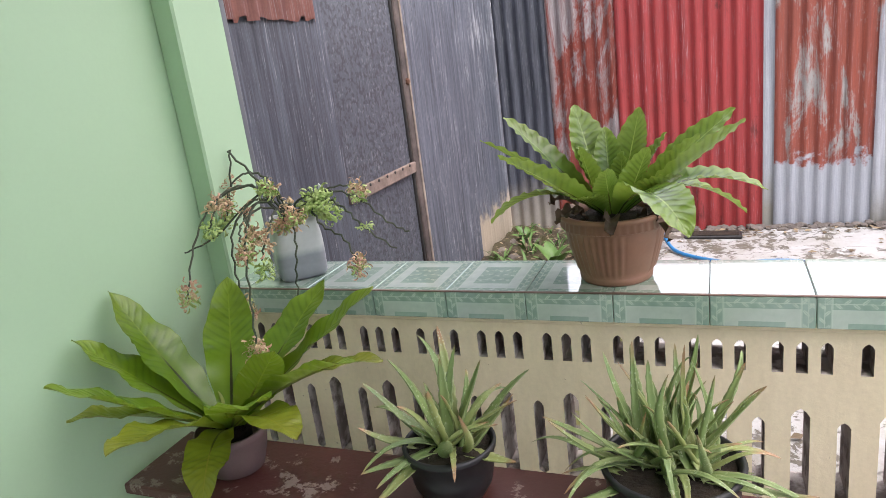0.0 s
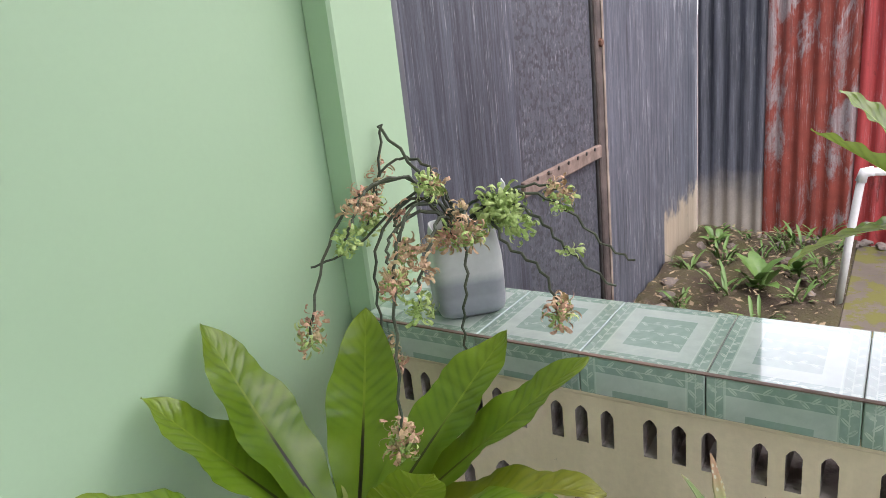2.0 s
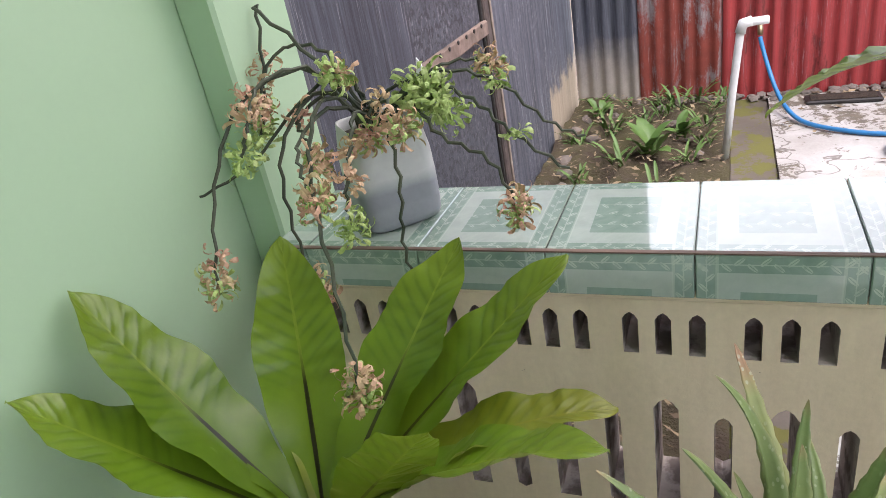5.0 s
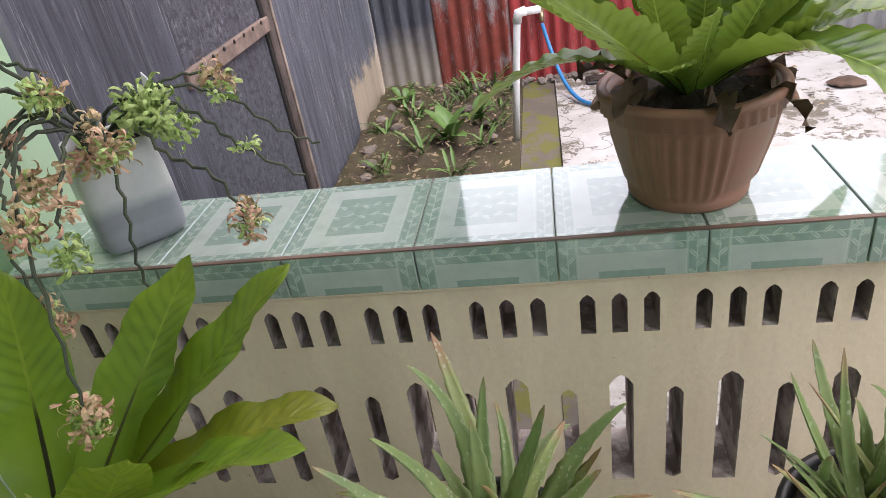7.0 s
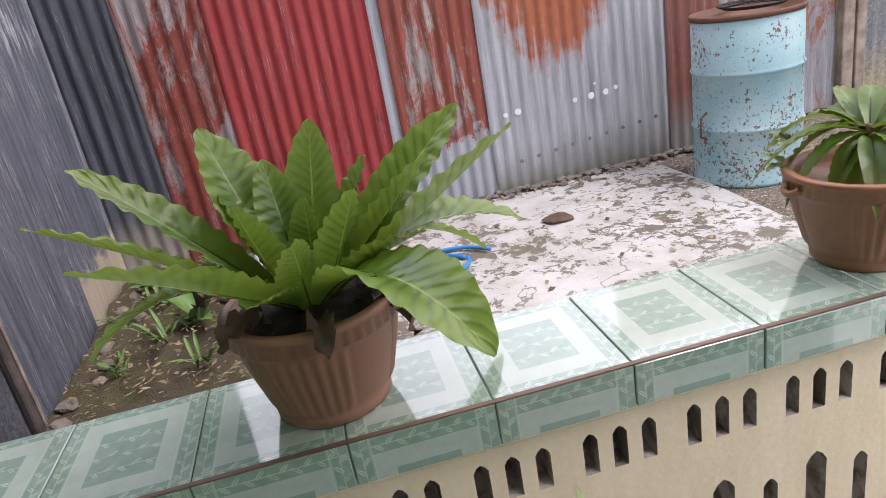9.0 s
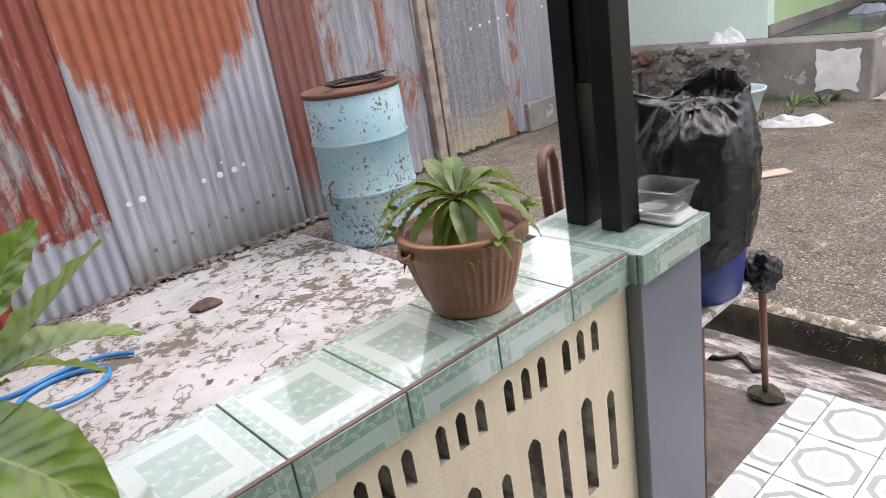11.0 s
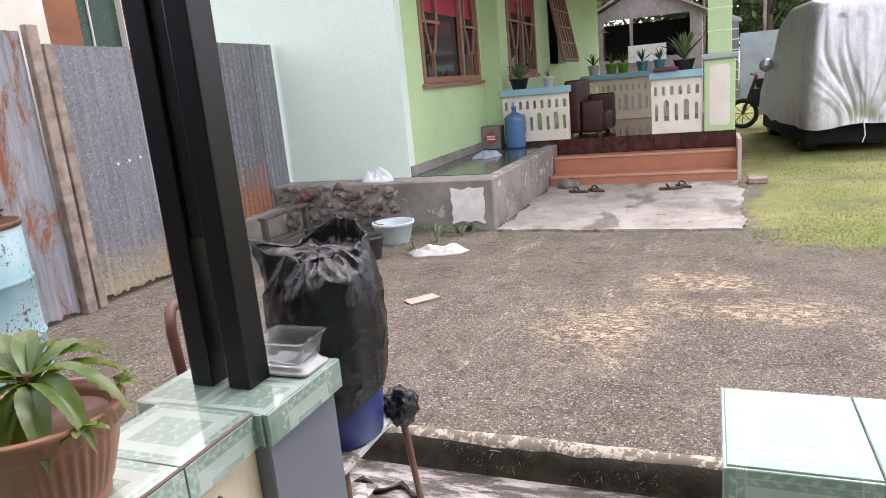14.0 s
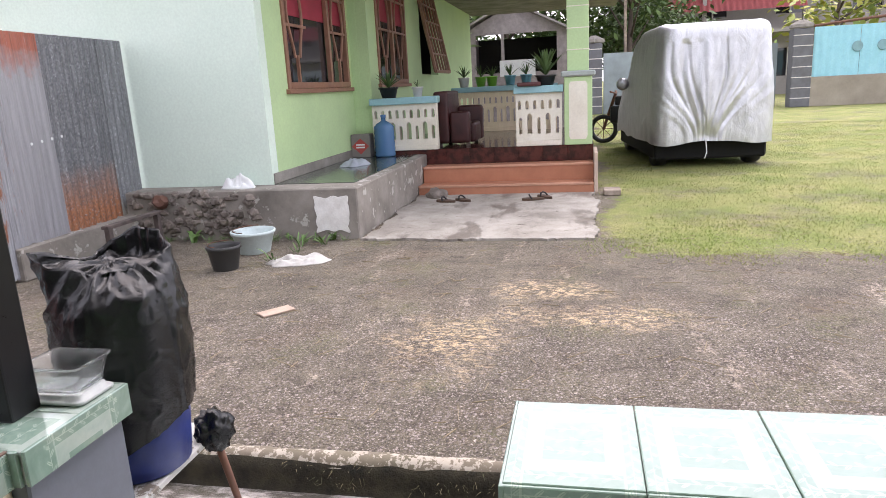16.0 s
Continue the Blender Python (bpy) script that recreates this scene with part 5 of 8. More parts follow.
# aloes in black pots
def aloe(name, label, c, r, h, tips, count, seed, spread, thick):
    pt = thing("plant_pot", "round black plastic flower pot on the bench", "flower pot", (c[0], c[1], BENCH_Z), "black pots on the bench")
    bm = bmesh.new()
    lathe(bm, [(r * 0.62, 0), (r * 0.70, 0.006), (r * 0.88, h * 0.28), (r * 0.95, h * 0.55), (r * 0.98, h * 0.86), (r * 1.03, h * 0.88), (r * 1.04, h * 0.97), (r * 0.98, h), (r * 0.94, h * 0.95), (r * 0.85, h * 0.6)], 48, (c[0], c[1], BENCH_Z))
    part("body", bm, M_BLACKPOT, pt, "", True)
    bm = bmesh.new()
    rr = random.Random(seed)
    lathe(bm, [(r * 0.92, h * 0.84), (r * 0.91, h * 0.88), (r * 0.5, h * 0.90)], 24, (c[0], c[1], BENCH_Z))
    part("soil", bm, M_SOIL, pt, "dark soil")
    pl = thing("aloe_plant", label, "plant", (c[0], c[1], BENCH_Z + h * 0.88), "aloe plants")
    z0 = BENCH_Z + h * 0.87
    for tip in tips:
        b = (c[0] + (tip[0] - c[0]) * 0.25 + rr.uniform(-0.02, 0.02), c[1] + (tip[1] - c[1]) * 0.25, z0)
        fleshy_leaf("leaf", b, tip, thick, M_ALOE, pl, rr.uniform(-0.10, 0.12), 18, rr.uniform(-0.14, 0.14), rr.uniform(-0.3, 0.25))
    for i in range(count):
        a = i * 2.4 + rr.uniform(-0.4, 0.4)
        o = rr.uniform(0, spread)
        q = rr.uniform(0, 6.28)
        b = (c[0] + o * math.cos(q), c[1] + o * 0.8 * math.sin(q), z0 - 0.004)
        e = rr.uniform(0.08, 1.35)
        L = rr.uniform(0.12, 0.24)
        out = L * math.cos(e)
        tip = (b[0] + out * math.cos(a), b[1] + out * math.sin(a), z0 + L * math.sin(e) - (0.03 if e < 0.35 else 0))
        if tip[1] > 1.40:
            tip = (tip[0], 1.40, tip[2])
        fleshy_leaf("leaf", b, tip, thick * rr.uniform(0.55, 0.95), M_ALOE, pl, rr.uniform(0.10, 0.42) if e < 0.6 else rr.uniform(-0.14, 0.16), 16, rr.uniform(-0.28, 0.28), rr.uniform(-0.9, 0.1) if e < 0.6 else rr.uniform(-0.6, 0.4))
    return pl


aloe("aloe", "spiky grey-green aloe in a black pot", (-0.522, 1.075, 0), 0.092, 0.125,
     [(-0.587, 1.23, 0.778), (-0.365, 1.162, 0.731), (-0.630, 1.067, 0.794), (-0.53, 1.10, 0.775), (-0.70, 1.03, 0.64), (-0.66, 0.95, 0.60), (-0.36, 1.0, 0.62), (-0.61, 0.90, 0.56), (-0.46, 0.93, 0.70), (-0.455, 1.13, 0.755), (-0.40, 1.11, 0.69)], 22, 5, 0.04, 0.034)
aloe("aloe", "crowded spiky aloe clump in a black pot", (-0.095, 1.085, 0), 0.122, 0.125,
     [(-0.213, 1.137, 0.783), (0.061, 1.115, 0.763), (-0.13, 1.12, 0.79), (0.03, 1.2, 0.76), (-0.30, 1.02, 0.70), (-0.33, 1.10, 0.66), (0.13, 1.0, 0.62), (-0.27, 0.93, 0.60), (-0.17, 1.20, 0.77), (-0.02, 1.05, 0.80)], 64, 9, 0.085, 0.027)

# ---- on the parapet ----
P1 = (-0.238, 1.528, TOP)
fluted_pot("terracotta_pot", "brown fluted plastic pot with a ribbed rim on the tiles", P1, 0.083, 0.122, 0.162, M_TERRA2, 0.02)
fern2 = thing("wavy_fern", "large nest fern with wavy dark green leaves", "plant", (P1[0], P1[1], TOP + 0.15))
# (tip, width, lift, roll)
FERN2 = [
    ((0.087, 1.560, 0.985), 0.075, 0.34, 0.1), ((-0.514, 1.444, 1.153), 0.062, 0.06, 0.2), ((-0.493, 1.578, 1.187), 0.062, 0.04, -0.2),
    ((-0.337, 1.660, 1.193), 0.100, -0.04, 0.2), ((-0.184, 1.673, 1.173), 0.068, -0.03, 0.0), ((0.024, 1.608, 1.161), 0.072, 0.03, 0.3),
    ((0.038, 1.394, 1.164), 0.070, -0.02, -0.2), ((-0.060, 1.215, 0.985), 0.094, 0.40, -0.1), ((-0.420, 1.268, 1.144), 0.066, 0.03, 0.3),
    ((-0.548, 1.565, 0.925), 0.060, 0.42, 0.2), ((0.050, 1.690, 0.900), 0.060, 0.42, 0.0), ((-0.300, 1.500, 1.115), 0.062, -0.05, 0.4),
    ((-0.150, 1.470, 1.110), 0.060, -0.05, -0.4), ((-0.330, 1.600, 1.120), 0.060, 0.0, 0.3), ((-0.120, 1.600, 1.120), 0.058, 0.0, -0.3),
    ((-0.380, 1.450, 1.060), 0.058, 0.10, 0.3), ((-0.260, 1.620, 1.140), 0.060, 0.0, 0.1), ((-0.080, 1.400, 1.060), 0.058, 0.10, -0.3), ((-0.300, 1.390, 1.020), 0.056, 0.15, 0.2),
    ((-0.235, 1.420, 1.075), 0.055, 0.05, 0.6), ((-0.215, 1.560, 1.090), 0.050, -0.05, 0.0), ((-0.045, 1.500, 1.125), 0.056, 0.02, -0.5),
]
for i, (tip, w, lift, roll) in enumerate(FERN2):
    d = Vector((tip[0] - P1[0], tip[1] - P1[1], 0)).normalized() * 0.022
    leaf_mesh("leaf", (P1[0] + d.x, P1[1] + d.y, TOP + 0.148), tip, w * 1.24, M_FERN2, fern2, lift, 0.48, 0.0026, 200 + i, 60, 0.55, 0.62, 11, roll, 0.26, "", 0.012)
rr = random.Random(4)
for i in range(7):
    a = i * 0.9 + 0.3
    b = Vector((P1[0] + 0.07 * math.cos(a), P1[1] + 0.07 * math.sin(a), TOP + 0.150))
    tip = b + Vector((0.085 * math.cos(a), 0.085 * math.sin(a), rr.uniform(-0.055, 0.03)))
    leaf_mesh("dry_leaf", b, tip, 0.038, M_DRYLEAF, fern2, 0.5, 0.7, 0.012, 240 + i, 12, 0.5, 0.5, 4, rr.uniform(-0.6, 0.6), 0.3, "shrivelled brown leaf")

P2 = (0.638, 1.534, TOP)
fluted_pot("terracotta_pot", "orange-brown fluted plastic pot with a ribbed rim on the tiles", P2, 0.077, 0.119, 0.155, M_TERRA, 0.040)
kal = thing("succulent_plant", "rosette plant with long drooping toothed leaves", "plant", (P2[0], P2[1], TOP + 0.12))
bm = bmesh.new()
tube(bm, [(P2[0] + 0.006, P2[1], TOP + 0.10), (P2[0] + 0.002, P2[1] + 0.004, TOP + 0.16), (P2[0], P2[1], TOP + 0.215)], [0.011, 0.010, 0.006], 8)
part("stem", bm, plain("reddish_stem", (0.16, 0.07, 0.05), None, 0.6), kal, "reddish stem", True)
rr = random.Random(12)
K_RIGHT, K_AWAY = Vector((0.506, -0.863, 0)), Vector((0.863, 0.506, 0))
# (bearing in degrees, reach, rise of the tip, arch)
KAL = [(128, 0.15, 0.055, 0.22), (62, 0.15, -0.005, 0.50), (20, 0.145, -0.035, 0.42), (-42, 0.145, -0.075, 0.52), (-66, 0.12, -0.090, 0.42),
       (-88, 0.085, -0.115, 0.30), (-104, 0.090, -0.105, 0.32), (-128, 0.125, -0.095, 0.40), (-152, 0.165, -0.080, 0.46), (176, 0.160, -0.050, 0.50),
       (152, 0.13, -0.01, 0.42), (95, 0.13, 0.00, 0.40), (40, 0.12, -0.02, 0.45), (-15, 0.15, -0.07, 0.45), (-172, 0.12, -0.085, 0.40), (108, 0.10, 0.04, 0.25)]
for i, (deg, L, dz, arch_up) in enumerate(KAL):
    a = radians(deg)
    way_out = K_RIGHT * math.cos(a) + K_AWAY * math.sin(a)
    b = Vector((P2[0], P2[1], TOP + 0.190 + 0.0015 * i)) + way_out * 0.006
    leaf_mesh("leaf", b, b + way_out * L + Vector((0, 0, dz)), rr.uniform(0.040, 0.048), M_KAL, kal, arch_up, 0.48, 0.0022, 300 + i, 22, 0.42, 0.85, 11, rr.uniform(-0.15, 0.15), 0.34, "", 0.02)
for deg, rise in ((-165, 0.0), (-178, 0.03), (8, 0.02), (-40, -0.005)):
    a = radians(deg)
    way_out = K_RIGHT * math.cos(a) + K_AWAY * math.sin(a)
    b = Vector((P2[0], P2[1], TOP + 0.150 + rise)) + way_out * 0.115
    for j in range(5):
        q = a + (j - 2) * 0.75
        tip = b + (K_RIGHT * math.cos(q) + K_AWAY * math.sin(q)) * 0.036 + Vector((0, 0, 0.010 * (j % 3) - 0.004))
        leaf_mesh("plantlet_leaf", b, tip, 0.018, M_KAL, kal, 0.3, 0.3, 0.001, 330 + j, 8, 0.55, 0.6, 3, 0, 0.3)

# cut plastic jug with a straggling plant
J = (-1.115, 1.525, TOP)
jug = thing("cut_jug", "cut grey plastic jug used as a planter on the tiles", "planter", J)
kj = Net("cloudy_grey_plastic", 0.38)
jz = kj.math("ADD", kj.xyz()[2], kj.math("MULTIPLY", kj.math("SUBTRACT", kj.noise(18, 4), 0.5), 0.02))
jc = kj.mix(kj.step(jz, 0.868, 0.892), kj.mix(kj.noise(12, 5), (0.20, 0.215, 0.24), (0.30, 0.32, 0.345)), kj.mix(kj.noise(10, 5), (0.42, 0.44, 0.44), (0.56, 0.58, 0.56)))
M_JUG = kj.done(kj.mix(0.25, jc, kj.mix(kj.noise(70, 5), (0.5, 0.5, 0.5), (1.3, 1.3, 1.3)), "MULTIPLY"))


def squarish(a, i):
    return 1.0 / max(abs(math.cos(a - 0.75)) ** 6 + abs(math.sin(a - 0.75)) ** 6, 0.01) ** (1 / 6) * 0.94


bm = bmesh.new()
lathe(bm, [(0.055, 0.0), (0.066, 0.006), (0.071, 0.016), (0.0725, 0.04), (0.0715, 0.044), (0.0725, 0.048), (0.0725, 0.085), (0.071, 0.12), (0.066, 0.15), (0.063, 0.172), (0.060, 0.170), (0.064, 0.14), (0.066, 0.03)], 56, J, squarish)
part("body", bm, M_JUG, jug, "", True)
bm = bmesh.new()
lathe(bm, [(0.061, 0.146), (0.060, 0.152), (0.02, 0.155)], 24, J, squarish)
part("soil", bm, M_SOIL, jug, "dark soil")
bm = bmesh.new()
vs = [(-1.075, 1.600, 0.95), (-1.045, 1.602, 0.95), (-1.055, 1.604, 1.035), (-1.062, 1.604, 1.045)]
a = [bm.verts.new(v) for v in vs]
b = [bm.verts.new((v[0], v[1] + 0.003, v[2])) for v in vs]
bm.faces.new(a)
bm.faces.new(b[::-1])
for i in range(4):
    bm.faces.new((a[i], b[i], b[(i + 1) % 4], a[(i + 1) % 4]))
part("cut_flap", bm, M_WHITEPL, jug, "torn pale plastic flap")

plant = thing("straggling_plant", "wiry zigzag-stemmed plant with curled green and pink leaf tufts", "plant", (J[0], J[1], TOP + 0.15))
J0 = Vector((J[0], J[1], TOP + 0.15))
# stems as bends: list of points after the root; tuft colour at the end
STEMS = [
    ([(-1.20, 1.50, 1.10), (-1.323, 1.536, 1.165), (-1.335, 1.50, 1.05), (-1.325, 1.45, 0.97)], 0),
    ([(-1.17, 1.47, 1.07), (-1.26, 1.40, 1.05), (-1.29, 1.32, 0.95), (-1.25, 1.217, 0.842)], 1),
    ([(-1.16, 1.46, 1.04), (-1.20, 1.38, 0.98), (-1.19, 1.34, 0.87), (-1.156, 1.314, 0.767)], 1),
    ([(-1.13, 1.42, 1.04), (-1.12, 1.32, 0.97), (-1.06, 1.22, 0.84), (-1.014, 1.148, 0.733)], 1),
    ([(-1.04, 1.50, 1.00), (-0.98, 1.46, 0.96), (-0.90, 1.43, 0.93), (-0.865, 1.418, 0.860)], 1),
    ([(-1.02, 1.54, 1.03), (-0.93, 1.57, 1.01), (-0.86, 1.60, 0.93), (-0.803, 1.607, 0.896)], 9),
    ([(-1.03, 1.53, 1.02), (-0.95, 1.53, 0.99), (-0.888, 1.509, 0.942), (-0.82, 1.55, 0.865)], 9),
    ([(-1.06, 1.45, 0.99), (-1.03, 1.40, 0.92), (-1.035, 1.38, 0.83), (-1.03, 1.375, 0.76)], 9),
    ([(-1.16, 1.46, 1.07), (-1.20, 1.38, 1.08), (-1.19, 1.31, 1.04), (-1.20, 1.29, 1.00)], 0),
    ([(-1.15, 1.48, 1.03), (-1.19, 1.43, 1.01), (-1.17, 1.40, 0.99), (-1.148, 1.39, 0.955)], 1),
    ([(-1.13, 1.44, 1.02), (-1.15, 1.36, 1.00), (-1.12, 1.30, 0.97), (-1.098, 1.284, 0.935)], 1),
    ([(-1.10, 1.44, 1.01), (-1.08, 1.37, 0.98), (-1.065, 1.31, 0.94), (-1.061, 1.294, 0.895)], 0),
    ([(-1.16, 1.52, 1.07), (-1.23, 1.53, 1.10), (-1.27, 1.50, 1.08), (-1.29, 1.47, 1.02)], 1),
    ([(-1.14, 1.50, 1.05), (-1.19, 1.44, 1.03), (-1.26, 1.38, 0.96), (-1.33, 1.32, 0.93)], 9),
    ([(-1.09, 1.52, 1.01), (-1.04, 1.52, 1.03), (-1.016, 1.516, 1.018)], 2),
    ([(-1.12, 1.50, 1.03), (-1.13, 1.46, 1.07), (-1.121, 1.446, 1.065)], 0),
    ([(-1.09, 1.48, 1.01), (-1.08, 1.45, 1.01), (-1.079, 1.432, 0.975)], 1),
    ([(-1.08, 1.47, 1.01), (-1.03, 1.41, 1.03), (-1.0, 1.38, 1.00)], 1),
    ([(-1.05, 1.54, 1.02), (-0.98, 1.58, 1.04), (-0.933, 1.601, 1.024)], 1),
]


def tuft(bm, line, r, seed, n, size=0.015):
    """Small curled leaves crowded round a length of stem."""
    rr = random.Random(seed)
    for _ in range(n):
        k = rr.uniform(0, len(line) - 1.001)
        c = line[int(k)].lerp(line[int(k) + 1], k - int(k))
        d = Vector((rr.gauss(0, 1), rr.gauss(0, 1), rr.gauss(0, 0.8))).normalized()
        p = c + d * r * rr.uniform(0.05, 1.1)
        s = d.cross(Vector((rr.uniform(-1, 1), rr.uniform(-1, 1), rr.uniform(-1, 1)))).normalized()
        u = d.cross(s)
        L, w = size * rr.uniform(0.8, 1.7), size * rr.uniform(0.12, 0.28)
        rows = []
        for t, k in ((0, 0.3), (0.25, 0.9), (0.5, 1.0), (0.75, 0.8), (1, 0.2)):
            q = p + d * L * math.sin(t * 2.2) * 0.6 + u * L * (1 - math.cos(t * 2.6)) * 0.4
            rows.append([bm.verts.new(q - s * w * k + u * 0.35 * w), bm.verts.new(q), bm.verts.new(q + s * w * k + u * 0.35 * w)])
        for a, b in zip(rows, rows[1:]):
            for j in (0, 1):
                bm.faces.new((a[j], a[j + 1], b[j + 1], b[j]))


rr = random.Random(21)
for i, (pts, kind) in enumerate(STEMS):
    way = [J0 + Vector((rr.uniform(-0.02, 0.02), rr.uniform(-0.02, 0.02), 0))] + [Vector(p) for p in pts]
    dense = []
    n = len(way) - 1
    for s in range(n):
        p0, p1, p2, p3 = way[max(s - 1, 0)], way[s], way[s + 1], way[min(s + 2, n)]
        for t in (0, 0.2, 0.4, 0.6, 0.8):
            dense.append(0.5 * ((2 * p1) + (p2 - p0) * t + (2 * p0 - 5 * p1 + 4 * p2 - p3) * t * t + (3 * p1 - p0 - 3 * p2 + p3) * t ** 3))
    dense.append(way[-1])
    dense = [Vector((max(p.x, -1.288), p.y, p.z)) if p.y > 1.40 else p for p in dense]
    zig = [p + Vector((0.0022 * (-1) ** j, 0.0016 * (-1) ** j, 0.0018 * (-1) ** j)) for j, p in enumerate(dense)]
    bm = bmesh.new()
    tube(bm, zig, [0.0036 - 0.0014 * j / len(zig) for j in range(len(zig))], 6)
    stem = part("stem", bm, M_STEM, plant)
    if kind == 2:
        bm = bmesh.new()
        tuft(bm, [way[-2] + Vector((0.01, 0, -0.02)), way[-1], way[-1] + Vector((0.03, 0, -0.045))], 0.034, 60 + i, 260, 0.018)
        part("leaf_tuft", bm, M_TUFTG, stem, "curled fresh green leaves")
    elif kind != 9:
        m = len(dense)
        bm = bmesh.new()
        tuft(bm, dense[-3:] + [dense[-1] + Vector((0, 0, -0.015))], 0.019, 60 + i, 64)
        part("leaf_tuft", bm, M_TUFTP if kind == 1 else M_TUFTG, stem, "curled pale pink leaves" if kind == 1 else "curled fresh green leaves")
        bm = bmesh.new()
        tuft(bm, [dense[-2], dense[-1], dense[-1] + Vector((0, 0, -0.012))] if kind == 1 else dense[-8:-5], 0.020, 160 + i, 34)
        part("leaf_tuft", bm, M_TUFTG if kind == 1 else M_TUFTP, stem)
        if i % 2 and m > 12:
            bm = bmesh.new()
            tuft(bm, dense[m // 2 - 1:m // 2 + 2], 0.014, 90 + i, 26)
            part("leaf_tuft", bm, M_TUFTP, stem)
    elif i in (5, 6):
        bm = bmesh.new()
        tuft(bm, [way[2], way[2] + Vector((0.012, 0, -0.01))] if i == 5 else [way[3], way[3] + Vector((0.015, 0, 0))], 0.012, 70 + i, 24, 0.013)
        part("leaf_tuft", bm, M_TUFTG, stem)

# ---- steel posts and what stands by the entrance ----
post = thing("steel_post", "pair of black painted square steel posts on the cap", "post", (1.085, 1.55, TOP), "", "structure")
for y0 in (1.478, 1.573):
    bm = bmesh.new()
    box(bm, 1.046, 1.116, y0, y0 + 0.055, TOP, 3.1, 0.004, 2)
    part("tube", bm, M_BLACKSTEEL, post)
bm = bmesh.new()
box(bm, 1.056, 1.106, 1.534, 1.572, 1.12, 3.1, 0.002)
part("web", bm, M_BLACKSTEEL, post)

tray = thing("plastic_tub", "clear rectangular plastic food tub on the tiled cap", "tub", (1.19, 1.47, TOP))
M_CLEAR, kn, kl, kb = nodes_of("clear_plastic")
kb.inputs["Base Color"].default_value = (0.9, 0.93, 0.93, 1)
kb.inputs["Roughness"].default_value = 0.12
kb.inputs["Transmission Weight"].default_value = 0.95
kb.inputs["IOR"].default_value = 1.2
bm = bmesh.new()


def rect_ring(bm, cx, cy, hx, hy, z, r=0.012):
    vs = []
    for sx, sy, a0 in ((1, 1, 0), (-1, 1, 90), (-1, -1, 180), (1, -1, 270)):
        for k in range(4):
            a = radians(a0 + k * 30)
            vs.append(bm.verts.new((cx + sx * (hx - r) + r * math.cos(a), cy + sy * (hy - r) + r * math.sin(a), z)))
    return vs


rings = [rect_ring(bm, 1.168, 1.456, hx, hy, z) for hx, hy, z in ((0.040, 0.050, TOP + 0.022), (0.046, 0.058, TOP + 0.055), (0.050, 0.064, TOP + 0.072), (0.054, 0.068, TOP + 0.073), (0.054, 0.068, TOP + 0.077), (0.048, 0.062, TOP + 0.076), (0.042, 0.054, TOP + 0.05), (0.038, 0.048, TOP + 0.026))]
for a, b in zip(rings, rings[1:]):
    for j in range(16):
        bm.faces.new((a[j], a[(j + 1) % 16], b[(j + 1) % 16], b[j]))
bm.faces.new(rings[0][::-1])
bm.faces.new(rings[-1])
tub = part("tub", bm, M_CLEAR, tray, "", True)
bm = bmesh.new()
rings = [rect_ring(bm, 1.166, 1.454, hx, hy, z, 0.014) for hx, hy, z in ((0.042, 0.056, TOP), (0.050, 0.064, TOP + 0.003), (0.051, 0.065, TOP + 0.008), (0.048, 0.062, TOP + 0.010), (0.043, 0.057, TOP + 0.009), (0.041, 0.055, TOP + 0.018), (0.038, 0.052, TOP + 0.0195))]
for a, b in zip(rings, rings[1:]):
    for j in range(16):
        bm.faces.new((a[j], a[(j + 1) % 16], b[(j + 1) % 16], b[j]))
bm.faces.new(rings[0][::-1])
bm.faces.new(rings[-1])
part("lid", bm, plain("cloudy_lid_plastic", (0.52, 0.54, 0.54), (0.42, 0.44, 0.43), 0.4, 20), tray, "cloudy white lid below the tub", True)

# low table, sack of rubbish in a blue barrel, mop
table = thing("low_table", "low table with a chipped white top and brown legs", "table", (1.42, 1.53, FLOOR))
bm = bmesh.new()
box(bm, 1.236, 1.60, 1.405, 1.67, 0.494, 0.512, 0.003)
part("tabletop", bm, chipped("chipped_white_board", (0.62, 0.61, 0.58), (0.5, 0.49, 0.47), (0.2, 0.17, 0.14), 0.12), table, "chipped white board top")
for x, y in ((1.272, 1.43), (1.44, 1.55), (1.262, 1.645), (1.45, 1.645)):
    bm = bmesh.new()
    tube(bm, [(x, y, FLOOR - 0.012), (x, y, 0.4935)], 0.013, 8)
    part("leg", bm, M_RUSTMETAL, table, "", True)
BC = (1.400, 1.505)
barrel = thing("blue_barrel", "blue plastic barrel lined with a full black rubbish bag", "barrel", (BC[0], BC[1], 0.5125))
bm = bmesh.new()
lathe(bm, [(0.105, 0.5125), (0.112, 0.518), (0.120, 0.60), (0.128, 0.70), (0.120, 0.705), (0.11, 0.56)], 40, (BC[0], BC[1], 0))
part("body", bm, plain("blue_barrel_plastic", (0.022, 0.042, 0.22), (0.016, 0.03, 0.15), 0.4), barrel, "", True)
bm = bmesh.new()
rows = []
NA, NT = 180, 64


def crest(p):
    return max(0.0, 1 - 5 * abs(noise.noise(p))) ** 2


